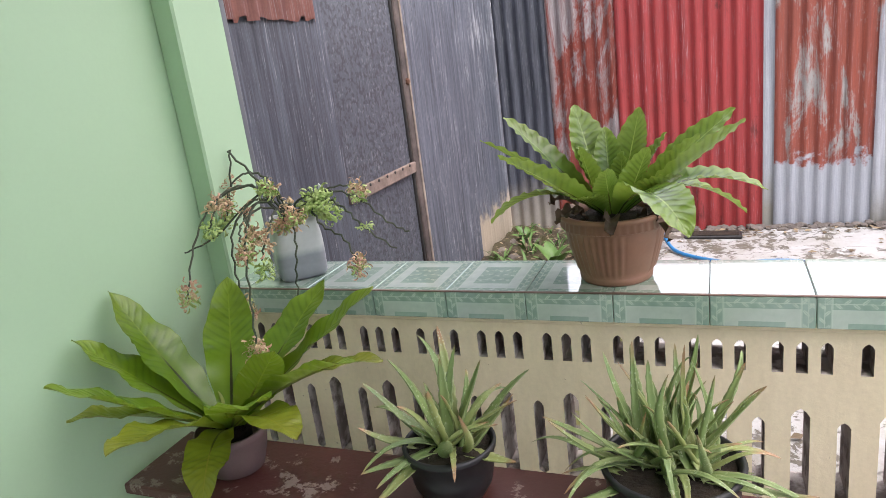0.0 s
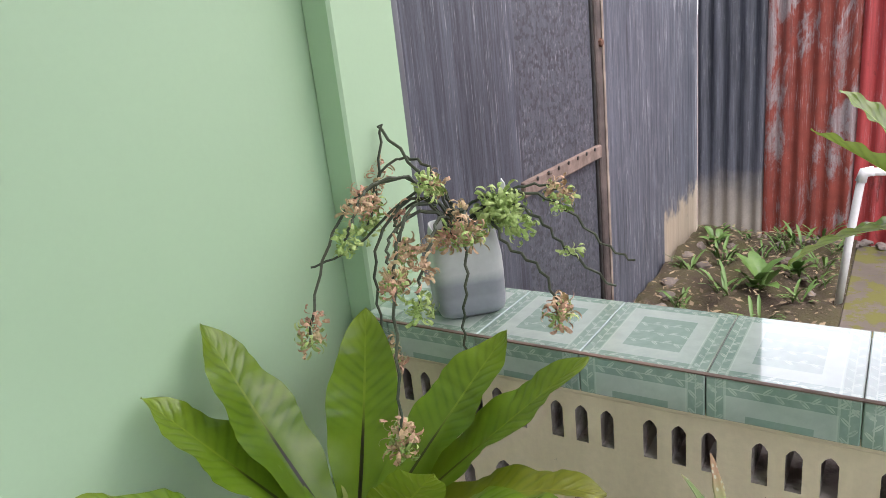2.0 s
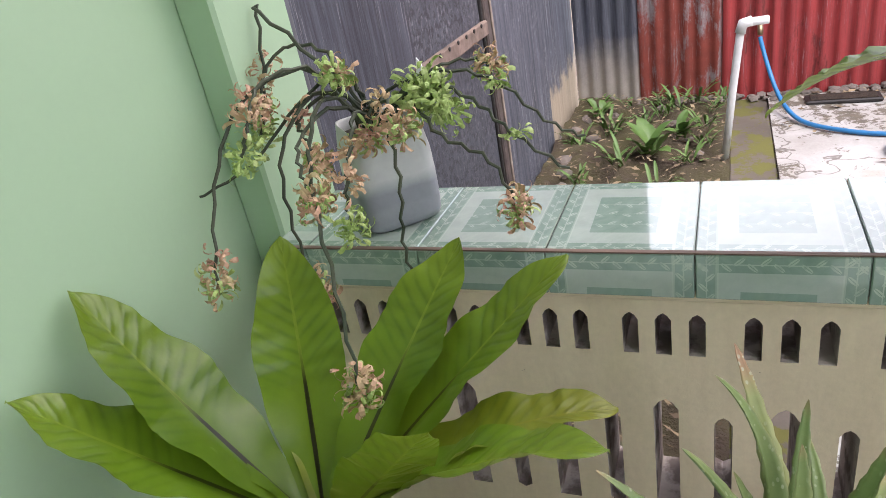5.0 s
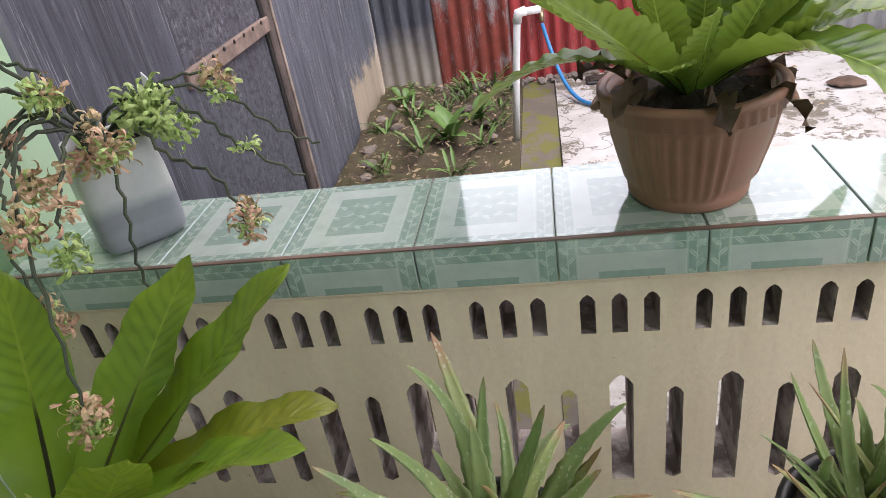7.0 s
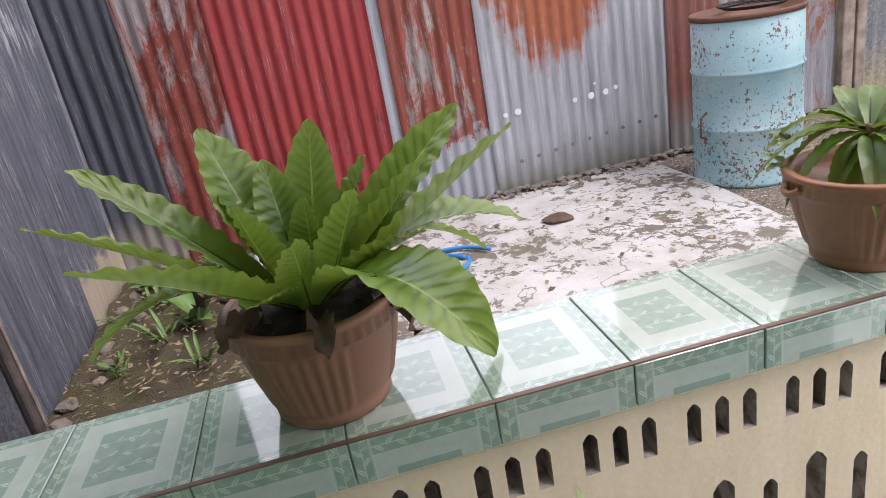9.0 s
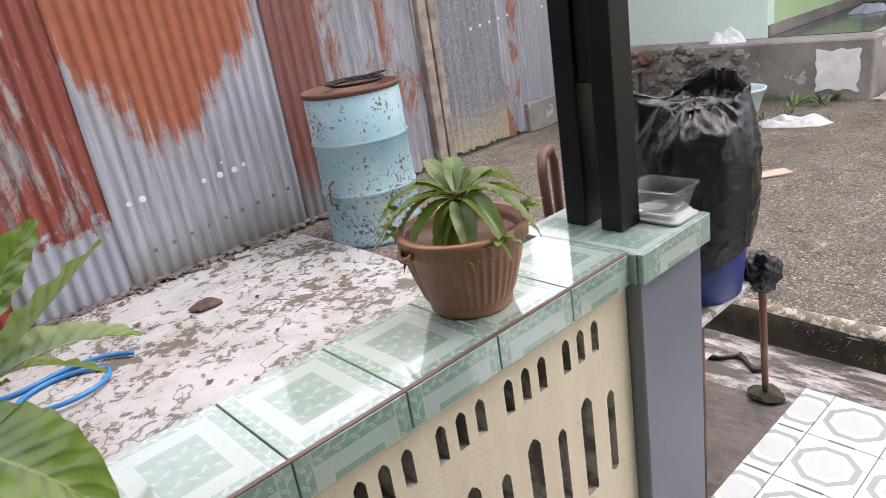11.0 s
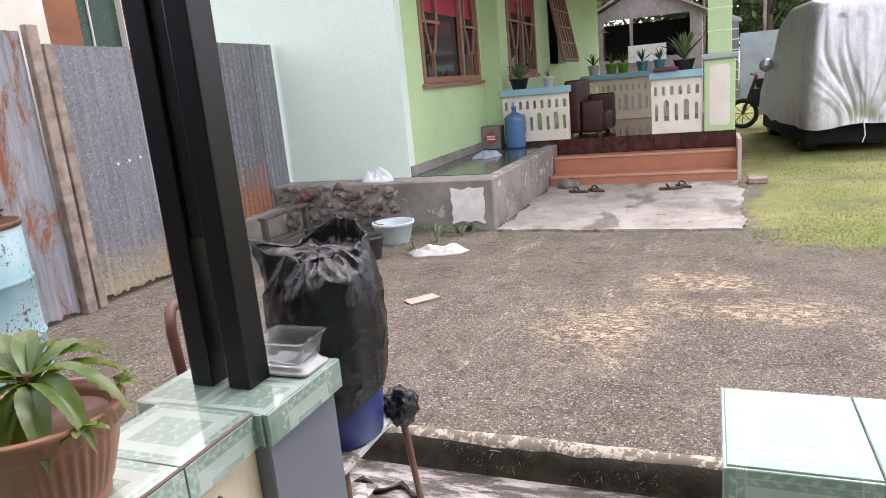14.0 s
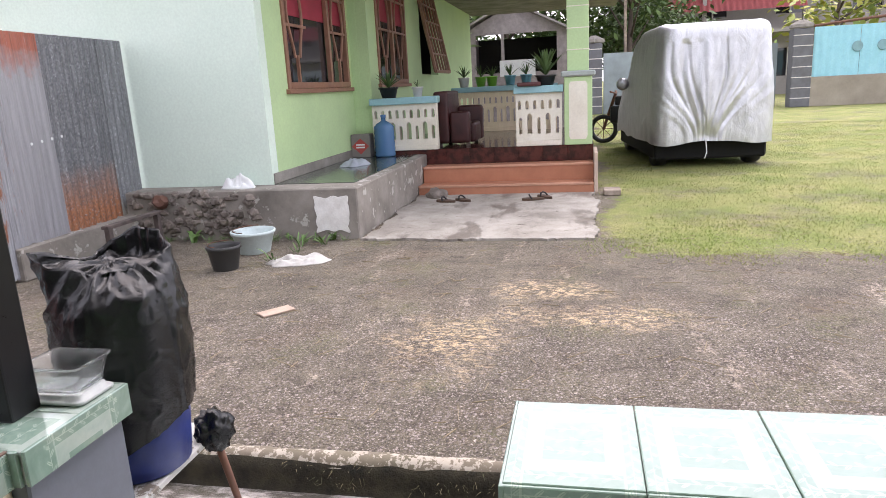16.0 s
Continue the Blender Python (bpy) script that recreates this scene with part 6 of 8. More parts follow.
for i in range(NT):
    t = i / (NT - 1)
    row = []
    for j in range(NA):
        a = 2 * math.pi * j / NA
        ca, sa = math.cos(a), math.sin(a)
        foot = 0.595 + 0.065 * max(0, math.cos(a + 1.18))
        rim = 1.03 + 0.04 * max(0, math.cos(a - 0.1)) ** 3 - 0.03 * max(0, math.cos(a - 0.95)) ** 6 + 0.012 * noise.noise(Vector((ca * 4, sa * 4, 3)))
        z = foot + (rim - foot) * t
        r = 0.134 + 0.014 * math.sin(min(1, t * 1.25) * math.pi)
        f = 0.008 * noise.noise(Vector((ca * 1.7, sa * 1.7, z * 3)))
        f += 0.006 * crest(Vector((ca * 1.6 + z * 2.2, sa * 1.6 - z * 1.5, z * 4.5)))
        f += 0.0035 * crest(Vector((ca * 3.4, sa * 3.4 + z * 5, z * 11 + 7)))
        ruffle = max(0.0, t - 0.55) / 0.45
        f += ruffle * (0.006 * noise.noise(Vector((ca * 5, sa * 5, z * 26))) + 0.003 * noise.noise(Vector((ca * 11, sa * 11, z * 50))))
        lip = max(0, math.cos(a - 1.96)) ** 6
        u = max(0.0, t - 0.82) / 0.18
        front = max(0, math.cos(a + 2.55)) ** 0.7 * (1 - lip)
        v = max(0.0, t - 0.72) / 0.28
        f += u * (0.030 * lip - 0.012 * (1 - lip) + 0.010 * noise.noise(Vector((ca * 6, sa * 6, 9)))) - 0.070 * front * v ** 2
        z -= 0.035 * front * v ** 1.5 - 0.012 * front * v * noise.noise(Vector((ca * 7, sa * 7, z * 30)))
        row.append(bm.verts.new((BC[0] + (r + f) * ca, BC[1] + (r + f) * sa, z + u * 0.018 * lip)))
    rows.append(row)
edge_row = [v.co.copy() for v in rows[-1]]
for k in range(1, 22):
    t = k / 21
    row = []
    for j, p in enumerate(edge_row):
        a = 2 * math.pi * j / NA
        s = 1 - 0.05 * min(1, t * 5) - 0.85 * max(0.0, t - 0.45) / 0.55
        x, y = (p.x - BC[0]) * s, (p.y - BC[1]) * s
        fold = 0.012 * noise.noise(Vector((x * 26, y * 26, 5))) + 0.010 * noise.noise(Vector((math.cos(a) * 4, math.sin(a) * 4, t * 5)))
        row.append(bm.verts.new((BC[0] + x * (1 + fold * 3), BC[1] + y * (1 + fold * 3), p.z + (1.0 - p.z) * min(1.0, t / 0.5) + fold * min(1, t * 4) + 0.02 * max(0.0, t - 0.5))))
    rows.append(row)
for a, b in zip(rows, rows[1:]):
    for j in range(NA):
        bm.faces.new((a[j], a[(j + 1) % NA], b[(j + 1) % NA], b[j]))
bm.faces.new(rows[-1])
kbag = Net("black_bin_liner", 0.2, 0.0, 0.5)
kbag.b.inputs["IOR"].default_value = 1.46
kbag.bump(kbag.math("ADD", kbag.noise(16, 5, 0.6, (1, 1, 1.8), 2.2), kbag.math("MULTIPLY", kbag.noise(60, 5, 0.65, (1, 1, 1.4), 1.6), 0.45)), 0.30, 0.010)
M_BAG = kbag.done(kbag.mix(kbag.noise(30, 4), (0.006, 0.006, 0.007), (0.012, 0.012, 0.013)), kbag.math("ADD", 0.13, kbag.math("MULTIPLY", kbag.noise(12, 4), 0.22)))
part("bag", bm, M_BAG, barrel, "crumpled glossy black bin liner", True)

mop = thing("mop", "upturned mop with its head wrapped in a black bag", "mop", (1.895, 1.53, FLOOR - 0.012))
bm = bmesh.new()
tube(bm, [(1.895, 1.532, FLOOR), (1.73, 1.468, 0.18), (1.56, 1.402, 0.47)], 0.0105, 10)
part("handle", bm, plain("brown_stick", (0.22, 0.10, 0.065), (0.16, 0.075, 0.05), 0.6), mop, "brown wooden handle", True)
bm = bmesh.new()
g = bmesh.ops.create_icosphere(bm, subdivisions=4, radius=1.0)["verts"]
for v in g:
    d = v.co.normalized()
    f = 1 + 0.30 * noise.noise(d * 2.6) + 0.16 * noise.noise(d * 6)
    v.co = Vector((1.545 + d.x * 0.046 * f, 1.398 + d.y * 0.046 * f, 0.525 + d.z * 0.055 * f))
part("wrap", bm, M_BAG, mop, "knotted black plastic wrap", True)
bm = bmesh.new()
rock(bm, (1.895, 1.53, FLOOR + 0.0), 0.055, 3, 0.45, 2)
part("foot", bm, plain("mossy_lump", (0.06, 0.055, 0.03), (0.03, 0.03, 0.02), 0.95, 20, 120, 0.8), mop, "mossy clod at the foot")
bm = bmesh.new()
pts = [(2.05 + 0.03 * math.sin(s * 1.1), 1.90 - 0.30 * s / 11, FLOOR - 0.006 + 0.005 * (s % 2)) for s in range(12)]
tube(bm, pts, [0.011 + 0.005 * math.sin(i * 2.0) for i in range(12)], 7)
tagged(part("plastic_scrap", bm, M_BAG, None, "", True), "twisted scrap of black plastic on wet concrete", "scrap")

chair = thing("bent_pipe", "bent rusty brown metal pipe leaning behind the pillar", "pipe", (1.24, 1.86, 0))
bm = bmesh.new()
tube(bm, [(1.26, 1.84, 0.0), (1.25, 1.84, 0.40), (1.235, 1.84, 0.70), (1.235, 1.85, 0.84), (1.262, 1.87, 0.885), (1.33, 1.90, 0.885), (1.37, 1.92, 0.84), (1.40, 1.93, 0.0)], 0.014, 10)
part("pipe", bm, plain("brown_pipe_paint", (0.15, 0.055, 0.04), None, 0.5), chair, "", True)

# ---- tiles: the pieces of parapet, caps, landing ----
def tile_mesh(name, hx, hy, hz, mat):
    bm = bmesh.new()
    box(bm, -hx, hx, -hy, hy, -hz, hz, 0.0015)
    return mesh_of(name, bm, mat)


t_top = tile_mesh("tile", 0.0992, 0.1165, 0.0042, M_TILE)
t_front = tile_mesh("tile", 0.0992, 0.0042, 0.0335, M_TILEF)
for k in range(0, 12):
    cx = -0.232 + 0.2 * (k - 5) - 0.1
    if cx - 0.1 < -1.31:
        continue
    piece("tile", t_top, (cx, 1.525, 0.7957), parapet_core)
    piece("tile", t_front, (cx, 1.4092, 0.764), parapet_core)
piece("tile", tile_mesh("tile", 0.0342, 0.1165, 0.0042, M_TILE), (-1.2672, 1.525, 0.7957), parapet_core)
piece("tile", tile_mesh("tile", 0.0342, 0.0042, 0.0335, M_TILEF), (-1.2672, 1.4092, 0.764), parapet_core)
bm = bmesh.new()
box(bm, -1.302, 0.957, 1.4053, 1.4135, 0.7985, 0.8005)
tagged(part("edge_line", bm, M_EDGE, parapet_core), "brown worn line along the tile edge")
c_half = tile_mesh("tile", 0.0677, 0.080, 0.0042, M_TILE)
for x in (1.027, 1.164):
    for y in (1.460, 1.622):
        piece("tile", c_half, (x, y, 0.7957), pillar_core)
cf = tile_mesh("tile", 0.136, 0.0042, 0.0335, M_TILEF)
piece("tile", cf, (1.0945, 1.3788, 0.7665), pillar_core)
cs = tile_mesh("tile", 0.152, 0.0042, 0.0335, M_TILEF)
piece("tile", cs, (0.9578, 1.541, 0.7665), pillar_core, (0, 0, radians(-90)))
piece("tile", cs, (1.2262, 1.541, 0.7665), pillar_core, (0, 0, radians(90)))
r_top = tile_mesh("tile", 0.0992, 0.129, 0.0042, M_TILE)
for i in range(11):
    y = 0.579 - 0.1 - 0.2 * i
    piece("tile", r_top, (1.0905, y, 0.7957), east_core, (0, 0, radians(90)))
    piece("tile", t_front, (0.9598, y, 0.764), east_core, (0, 0, radians(-90)))
piece("tile", cf, (1.0905, 0.5792, 0.764), east_core)
t_land = tile_mesh("tile", 0.1188, 0.0988, 0.005, M_OCT)
t_cut = tile_mesh("tile", 0.1188, 0.0455, 0.005, M_OCT)
for i in range(4):
    for j in range(14):
        piece("tile", t_land, (1.881 - i * 0.24, 1.248 - j * 0.2, FLOOR - 0.006), gutter)
    piece("tile", t_cut, (1.881 - i * 0.24, 1.395, FLOOR - 0.006), gutter)

# ---- yard behind the parapet ----
DC = (2.177, 4.068)
drum = thing("oil_drum", "sky blue steel drum with chipped rusty paint", "drum", (DC[0], DC[1], 0))
bm = bmesh.new()
lathe(bm, [(0.275, 0.0), (0.288, 0.004), (0.290, 0.02), (0.284, 0.03), (0.284, 0.300), (0.290, 0.310), (0.294, 0.318), (0.290, 0.326), (0.284, 0.336), (0.283, 0.600), (0.289, 0.610), (0.293, 0.618), (0.289, 0.626), (0.283, 0.636), (0.284, 0.885), (0.272, 0.89)], 64, (DC[0], DC[1], 0.0))
part("body", bm, M_DRUM, drum, "", True)
bm = bmesh.new()
lathe(bm, [(0.284, 0.888), (0.292, 0.894), (0.294, 0.908), (0.288, 0.917), (0.278, 0.915), (0.272, 0.896), (0.05, 0.894)], 64, (DC[0], DC[1], 0.0))
part("lid", bm, M_RUSTMETAL, drum, "rusty rimmed lid", True)
coil = thing("wire_coil", "coil of dark wire lying on the drum", "wire", (DC[0] + 0.05, DC[1], 0.917))
for k in range(4):
    bm = bmesh.new()
    tube(bm, [(DC[0] + 0.06 + (0.15 + 0.012 * k) * math.cos(a), DC[1] + 0.02 + (0.15 + 0.012 * k) * math.sin(a), 0.921 + 0.006 * k + (0.035 * max(0, math.sin(a + k)) if k > 2 else 0)) for a in (6.283 * i / 28 for i in range(29))], 0.004, 6)
    part("loop", bm, M_DARK, coil, "", True)
bm = bmesh.new()
tube(bm, [(DC[0] - 0.285, DC[1] - 0.06, 0.42), (DC[0] - 0.33, DC[1] - 0.08, 0.40), (DC[0] - 0.335, DC[1] - 0.08, 0.30), (DC[0] - 0.287, DC[1] - 0.06, 0.27)], 0.006, 6)
part("wire_handle", bm, M_RUSTMETAL, drum, "", True)

pipe = thing("standpipe", "white plastic standpipe with an elbow at its top", "pipe", (-0.60, 3.72, 0))
bm = bmesh.new()
tube(bm, [(-0.60, 3.72, 0.0), (-0.575, 3.72, 0.30), (-0.545, 3.72, 0.585), (-0.535, 3.722, 0.60), (-0.50, 3.73, 0.605), (-0.44, 3.74, 0.605)], 0.017, 12)
part("pipe", bm, M_WHITEPL, pipe, "", True)
bm = bmesh.new()
tube(bm, [(-0.5475, 3.72, 0.565), (-0.538, 3.72, 0.604), (-0.505, 3.728, 0.608)], 0.022, 12)
part("elbow", bm, M_WHITEPL, pipe, "", True)
tap = thing("tap", "brass garden tap with a red handle on the fence", "tap", (-0.42, 4.58, 0.40))
bm = bmesh.new()
tube(bm, [(-0.44, 4.63, 0.42), (-0.44, 4.55, 0.42), (-0.44, 4.52, 0.40), (-0.44, 4.515, 0.37)], 0.014, 10)
part("spout", bm, plain("dull_brass", (0.40, 0.32, 0.20), None, 0.4, metal=0.8), tap, "", True)
bm = bmesh.new()
box(bm, -0.47, -0.41, 4.55, 4.56, 0.445, 0.455, 0.003)
part("handle", bm, plain("red_enamel", (0.4, 0.04, 0.03), None, 0.4), tap)
hose = thing("garden_hose", "loosely coiled bright blue garden hose on the slab", "hose", (0.2, 3.75, 0.02))
bm = bmesh.new()
pts = [(-0.44, 4.515, 0.36), (-0.42, 4.48, 0.28), (-0.36, 4.36, 0.10), (-0.30, 4.18, 0.04), (-0.235, 4.05, 0.034), (-0.08, 3.93, 0.034), (0.07, 3.868, 0.034), (0.25, 3.92, 0.034), (0.42, 3.90, 0.036), (0.54, 3.772, 0.036)]
tube(bm, [bez(Vector(pts[max(0, i - 1)]).lerp(Vector(pts[i]), 0.5), Vector(pts[i]), Vector(pts[i]).lerp(Vector(pts[min(len(pts) - 1, i + 1)]), 0.5), t) for i in range(len(pts)) for t in (0, 0.33, 0.66)], 0.011, 10)
part("run", bm, M_HOSE, hose, "", True)
bm = bmesh.new()
tube(bm, [(0.215 + 0.185 * math.cos(a), 3.70 + 0.15 * math.sin(a), 0.036 + 0.012 * (a > 4)) for a in (0.3 + 6.0 * i / 36 for i in range(37))], 0.011, 10)
part("loop", bm, M_HOSE, hose, "", True)


def weed(name, c, n, size, seed, label, blade=False):
    t = thing(name, label, "weed", c, "weeds by the fence")
    rr = random.Random(seed)
    for i in range(n):
        a, L = rr.uniform(0, 6.28), size * rr.uniform(0.6, 1.1)
        b = (c[0] + rr.uniform(-0.03, 0.03), c[1] + rr.uniform(-0.03, 0.03), c[2])
        tip = (b[0] + L * 0.8 * math.cos(a), b[1] + L * 0.8 * math.sin(a), c[2] + L * rr.uniform(0.3, 0.9))
        leaf_mesh("leaf", b, tip, size * (0.10 if blade else 0.38), M_WEED, t, 0.3, 0.3, 0.002, seed + i, 8, 0.5, 0.7, 3, 0, 0.2)
    return t


weed("broadleaf_weed", (-0.93, 3.72, 0.04), 14, 0.17, 400, "broad-leaved green weed growing in damp soil")
weed("broadleaf_weed", (-0.80, 3.95, 0.04), 9, 0.14, 420, "broad-leaved green weed growing in damp soil")
weed("broadleaf_weed", (-1.25, 4.30, 0.06), 8, 0.11, 440, "broad-leaved green weed growing in damp soil")
for i, (x, y) in enumerate(((-1.0, 4.2), (-0.7, 4.1), (-1.15, 4.05), (-0.9, 4.3), (-0.75, 3.6), (-1.05, 3.6), (-0.68, 3.85), (-1.3, 4.5), (-0.85, 4.42), (-1.1, 4.45), (-0.95, 4.5), (-0.75, 4.5), (-0.66, 4.35), (-1.2, 3.4), (-0.85, 3.3), (-0.62, 4.52), (-1.3, 3.9))):
    weed("grass_tuft", (x, y, 0.03), 12, 0.11 + 0.03 * (i % 3), 460 + i * 15, "thin grass tuft at the foot of the fence", True)
rr = random.Random(31)
for i in range(26):
    bm = bmesh.new()
    near = i < 12
    c = (rr.uniform(-1.38, -1.22) if near else rr.uniform(-1.3, -0.62), 2.6 + i * 0.15 if near else rr.uniform(2.2, 4.5), 0.05)
    rock(bm, c, rr.uniform(0.025, 0.05) if near else rr.uniform(0.015, 0.035), 500 + i, 0.6, 2)
    tagged(part("stone", bm, M_STONE), "rough brown field stone in damp soil", "stone", "stones in the bed")
bm = bmesh.new()
for i in range(1500):
    x, y = rr.uniform(-1.38, -0.60), rr.uniform(1.8, 4.55)
    a, L = rr.uniform(0, 6.28), rr.uniform(0.012, 0.05)
    w = L * rr.uniform(0.08, 0.5)
    z = 0.055 + rr.uniform(0, 0.02) + 0.05 * (y - 1.7) / 2.9 * (-0.6 - x) / 0.8
    d, s = Vector((math.cos(a), math.sin(a), rr.uniform(-0.2, 0.3))), Vector((-math.sin(a), math.cos(a), rr.uniform(-0.3, 0.3)))
    p = Vector((x, y, z))
    bm.faces.new([bm.verts.new(q) for q in (p - d * L / 2, p + s * w / 2, p + d * L / 2, p - s * w / 2)])
klit = Net("mixed_litter", 0.9)
geo = klit.n.new("ShaderNodeNewGeometry").outputs["Random Per Island"]
M_LITTER = klit.done(klit.mix(geo, (0.06, 0.04, 0.025), (0.36, 0.28, 0.17)))
tagged(part("leaf_litter", bm, M_LITTER), "dead leaves and twigs strewn over the soil bed", "litter", "", "stuff")
bm = bmesh.new()
for i in range(420):
    x, y = rr.uniform(-0.35, 1.85), rr.uniform(2.0, 4.6) if i % 3 else 4.62 - abs(rr.gauss(0, 0.08))
    if noise.noise(Vector((x * 2.2, y * 2.2, 4))) < -0.05 and i % 3:
        continue
    g0 = len(bm.verts)
    L = rr.uniform(0.008, 0.03)
    a = rr.uniform(0, 6.28)
    d, s = Vector((math.cos(a), math.sin(a), 0)), Vector((-math.sin(a), math.cos(a), 0))
    p = Vector((x, y, 0.027))
    q = [p - d * L, p + s * L * 0.5 + Vector((0, 0, 0.006)), p + d * L, p - s * L * 0.5]
    bm.faces.new([bm.verts.new(v) for v in q])
tagged(part("slab_litter", bm, M_LITTER), "dark dead leaves scattered on the white slab", "litter", "", "stuff")
bm = bmesh.new()
rock(bm, (0.98, 3.98, 0.035), 0.075, 77, 0.25, 2)
tagged(part("dry_leaf", bm, M_DRYLEAF), "curled dry brown leaf lying on the slab", "leaf")
planter = thing("seed_tray", "shallow dark tray of soil by the fence", "tray", (-0.06, 4.45, 0.0))
bm = bmesh.new()
box(bm, -0.22, 0.12, 4.38, 4.50, 0.018, 0.040, 0.006)
part("tray", bm, M_DARK, planter)
bm = bmesh.new()
box(bm, -0.20, 0.10, 4.39, 4.49, 0.040, 0.045, 0.002)
part("soil", bm, M_SOIL, planter)
bm = bmesh.new()
rr = random.Random(64)
for i in range(420):
    x = rr.uniform(-1.38, 2.3)
    y = 4.60 + 0.035 * (x + 1.4) - abs(rr.gauss(0, 0.05))
    rock(bm, (x, y, 0.022), rr.uniform(0.008, 0.034), 3000 + i, 0.6, 1)
tagged(part("fence_rubble", bm, M_STONE), "dark soil clods and small stones along the fence foot", "rubble", "", "stuff")
# pale marks daubed on the sheets
for i, (x, z, r) in enumerate(((1.42, 0.50, 0.022), (1.53, 0.505, 0.03), (1.63, 0.51, 0.028), (1.56, 0.575, 0.012), (0.96, 0.50, 0.022), (1.04, 0.505, 0.03), (1.70, 0.525, 0.02))):
    bm = bmesh.new()
    yy = 4.62 + 0.035 * (x + 1.4) - 0.026
    lathe(bm, [(r * 0.7, 0), (r * 0.62, 0.002)], 12)
    d = part("daub", bm, M_WHITEPL, fence, "white paint daub")
    d.matrix_parent_inverse = Matrix.Translation(fence.location).inverted()
    d.matrix_basis = pose(x, yy, z, 90, 0, 0)
for i in range(9):
    for x0, z0, yy in ((4.0, 1.02, 4.885), (1.02, 0.20, 4.68)):
        bm = bmesh.new()
        lathe(bm, [(0.013, 0), (0.012, 0.003)], 10)
        d = part("hole_mark" if x0 > 3 else "dent", bm, M_WHITEPL if x0 > 3 else plain("sheet_dent", (0.16, 0.16, 0.17)), fence)
        d.matrix_parent_inverse = Matrix.Translation(fence.location).inverted()
        d.matrix_basis = pose(x0 + i * 0.115 + 0.35 * (x0 > 3) * (i > 4), yy - 0.02, z0 + 0.012 * i, 90, 0, 0)

km = Net("moss_and_rootlets", 0.9)
M_LITTER2 = km.done(km.mix(km.n.new("ShaderNodeNewGeometry").outputs["Random Per Island"], (0.06, 0.06, 0.025), (0.20, 0.165, 0.09)))

# ---- front yard ----
def bucket(name, label, c, r0, r1, h, mat):
    t = thing(name, label, "bucket", (c[0], c[1], 0))
    bm = bmesh.new()
    lathe(bm, [(r0, 0), (r0 * 1.02, 0.005), (r1 * 0.97, h * 0.85), (r1 * 1.03, h * 0.87), (r1 * 1.05, h), (r1 * 0.98, h), (r1 * 0.94, h * 0.85), (r0 * 0.9, 0.02)], 40, (c[0], c[1], 0))
    part("body", bm, mat, t, "", True)
    bm = bmesh.new()
    tube(bm, [(c[0] + r1 * math.cos(a), c[1] + r1 * math.sin(a) * 0.9, h + 0.012) for a in (0.2 + 2.9 * i / 12 for i in range(13))], 0.004, 6)
    part("bail", bm, M_RUSTMETAL, t, "wire bail lying on the rim", True)
    return t


bucket("bucket", "white plastic basin on the yard dirt", (5.60, 3.36), 0.135, 0.19, 0.20, plain("pale_aqua_plastic", (0.60, 0.70, 0.70), None, 0.4))
bucket("bucket", "grey-black plastic pail on the yard dirt", (5.02, 3.33), 0.10, 0.135, 0.20, plain("charcoal_plastic", (0.05, 0.05, 0.05), None, 0.5))


def cloth(name, label, category, c, sx, sy, h, seed, mat, rot=0.0):
    bm = bmesh.new()
    n = 22
    g = [[None] * (n + 1) for _ in range(n + 1)]
    for i in range(n + 1):
        for j in range(n + 1):
            u, v = i / n * 2 - 1, j / n * 2 - 1
            ang = math.atan2(v, u)
            k = 1 + 0.28 * noise.noise(Vector((math.cos(ang) * 1.5, math.sin(ang) * 1.5, seed)))
            m = max(abs(u), abs(v)) / max(1e-6, math.hypot(u, v))
            x, y = u * m * sx * k, v * m * sy * k
            d = max(abs(u), abs(v))
            z = h * (1 - d ** 3) * (0.6 + 0.8 * noise.noise(Vector((u * 2.2, v * 2.2, seed)))) + 0.25 * h * noise.noise(Vector((u * 6, v * 6, seed + 3))) * (1 - d)
            ca, sa = math.cos(rot), math.sin(rot)
            g[i][j] = bm.verts.new((c[0] + x * ca - y * sa, c[1] + x * sa + y * ca, c[2] + max(0.004, z)))
    for i in range(n):
        for j in range(n):
            bm.faces.new((g[i][j], g[i + 1][j], g[i + 1][j + 1], g[i][j + 1]))
    lowv = [g[i][0] for i in range(n + 1)] + [g[n][j] for j in range(1, n + 1)] + [g[i][n] for i in range(n - 1, -1, -1)] + [g[0][j] for j in range(n - 1, 0, -1)]
    base = [bm.verts.new((v.co.x, v.co.y, c[2])) for v in lowv]
    for i in range(len(lowv)):
        bm.faces.new((lowv[i], lowv[(i + 1) % len(lowv)], base[(i + 1) % len(lowv)], base[i]))
    bm.faces.new(base)
    return tagged(part(name, bm, mat, None, "", True), label, category)


cloth("plastic_bag", "crumpled white plastic bag lying on the dirt", "bag", (5.21, 2.80, 0.0), 0.13, 0.25, 0.075, 3, plain("dusty_white_film", (0.62, 0.61, 0.58), (0.36, 0.34, 0.31), 0.5, 7, 40, 0.3), 0.2)
cloth("sack", "slumped white sack on the plinth ledge", "sack", (6.27, 3.80, 0.489), 0.12, 0.17, 0.15, 8, M_WHITEPL)
cloth("newspaper", "folded pale newspaper on the wet walkway", "newspaper", (8.0, 3.18, 0.495), 0.28, 0.17, 0.09, 12, plain("newsprint", (0.42, 0.46, 0.52), (0.3, 0.33, 0.38), 0.7))
bm = bmesh.new()
box(bm, -0.11, 0.11, -0.055, 0.055, 0, 0.012, 0.003)
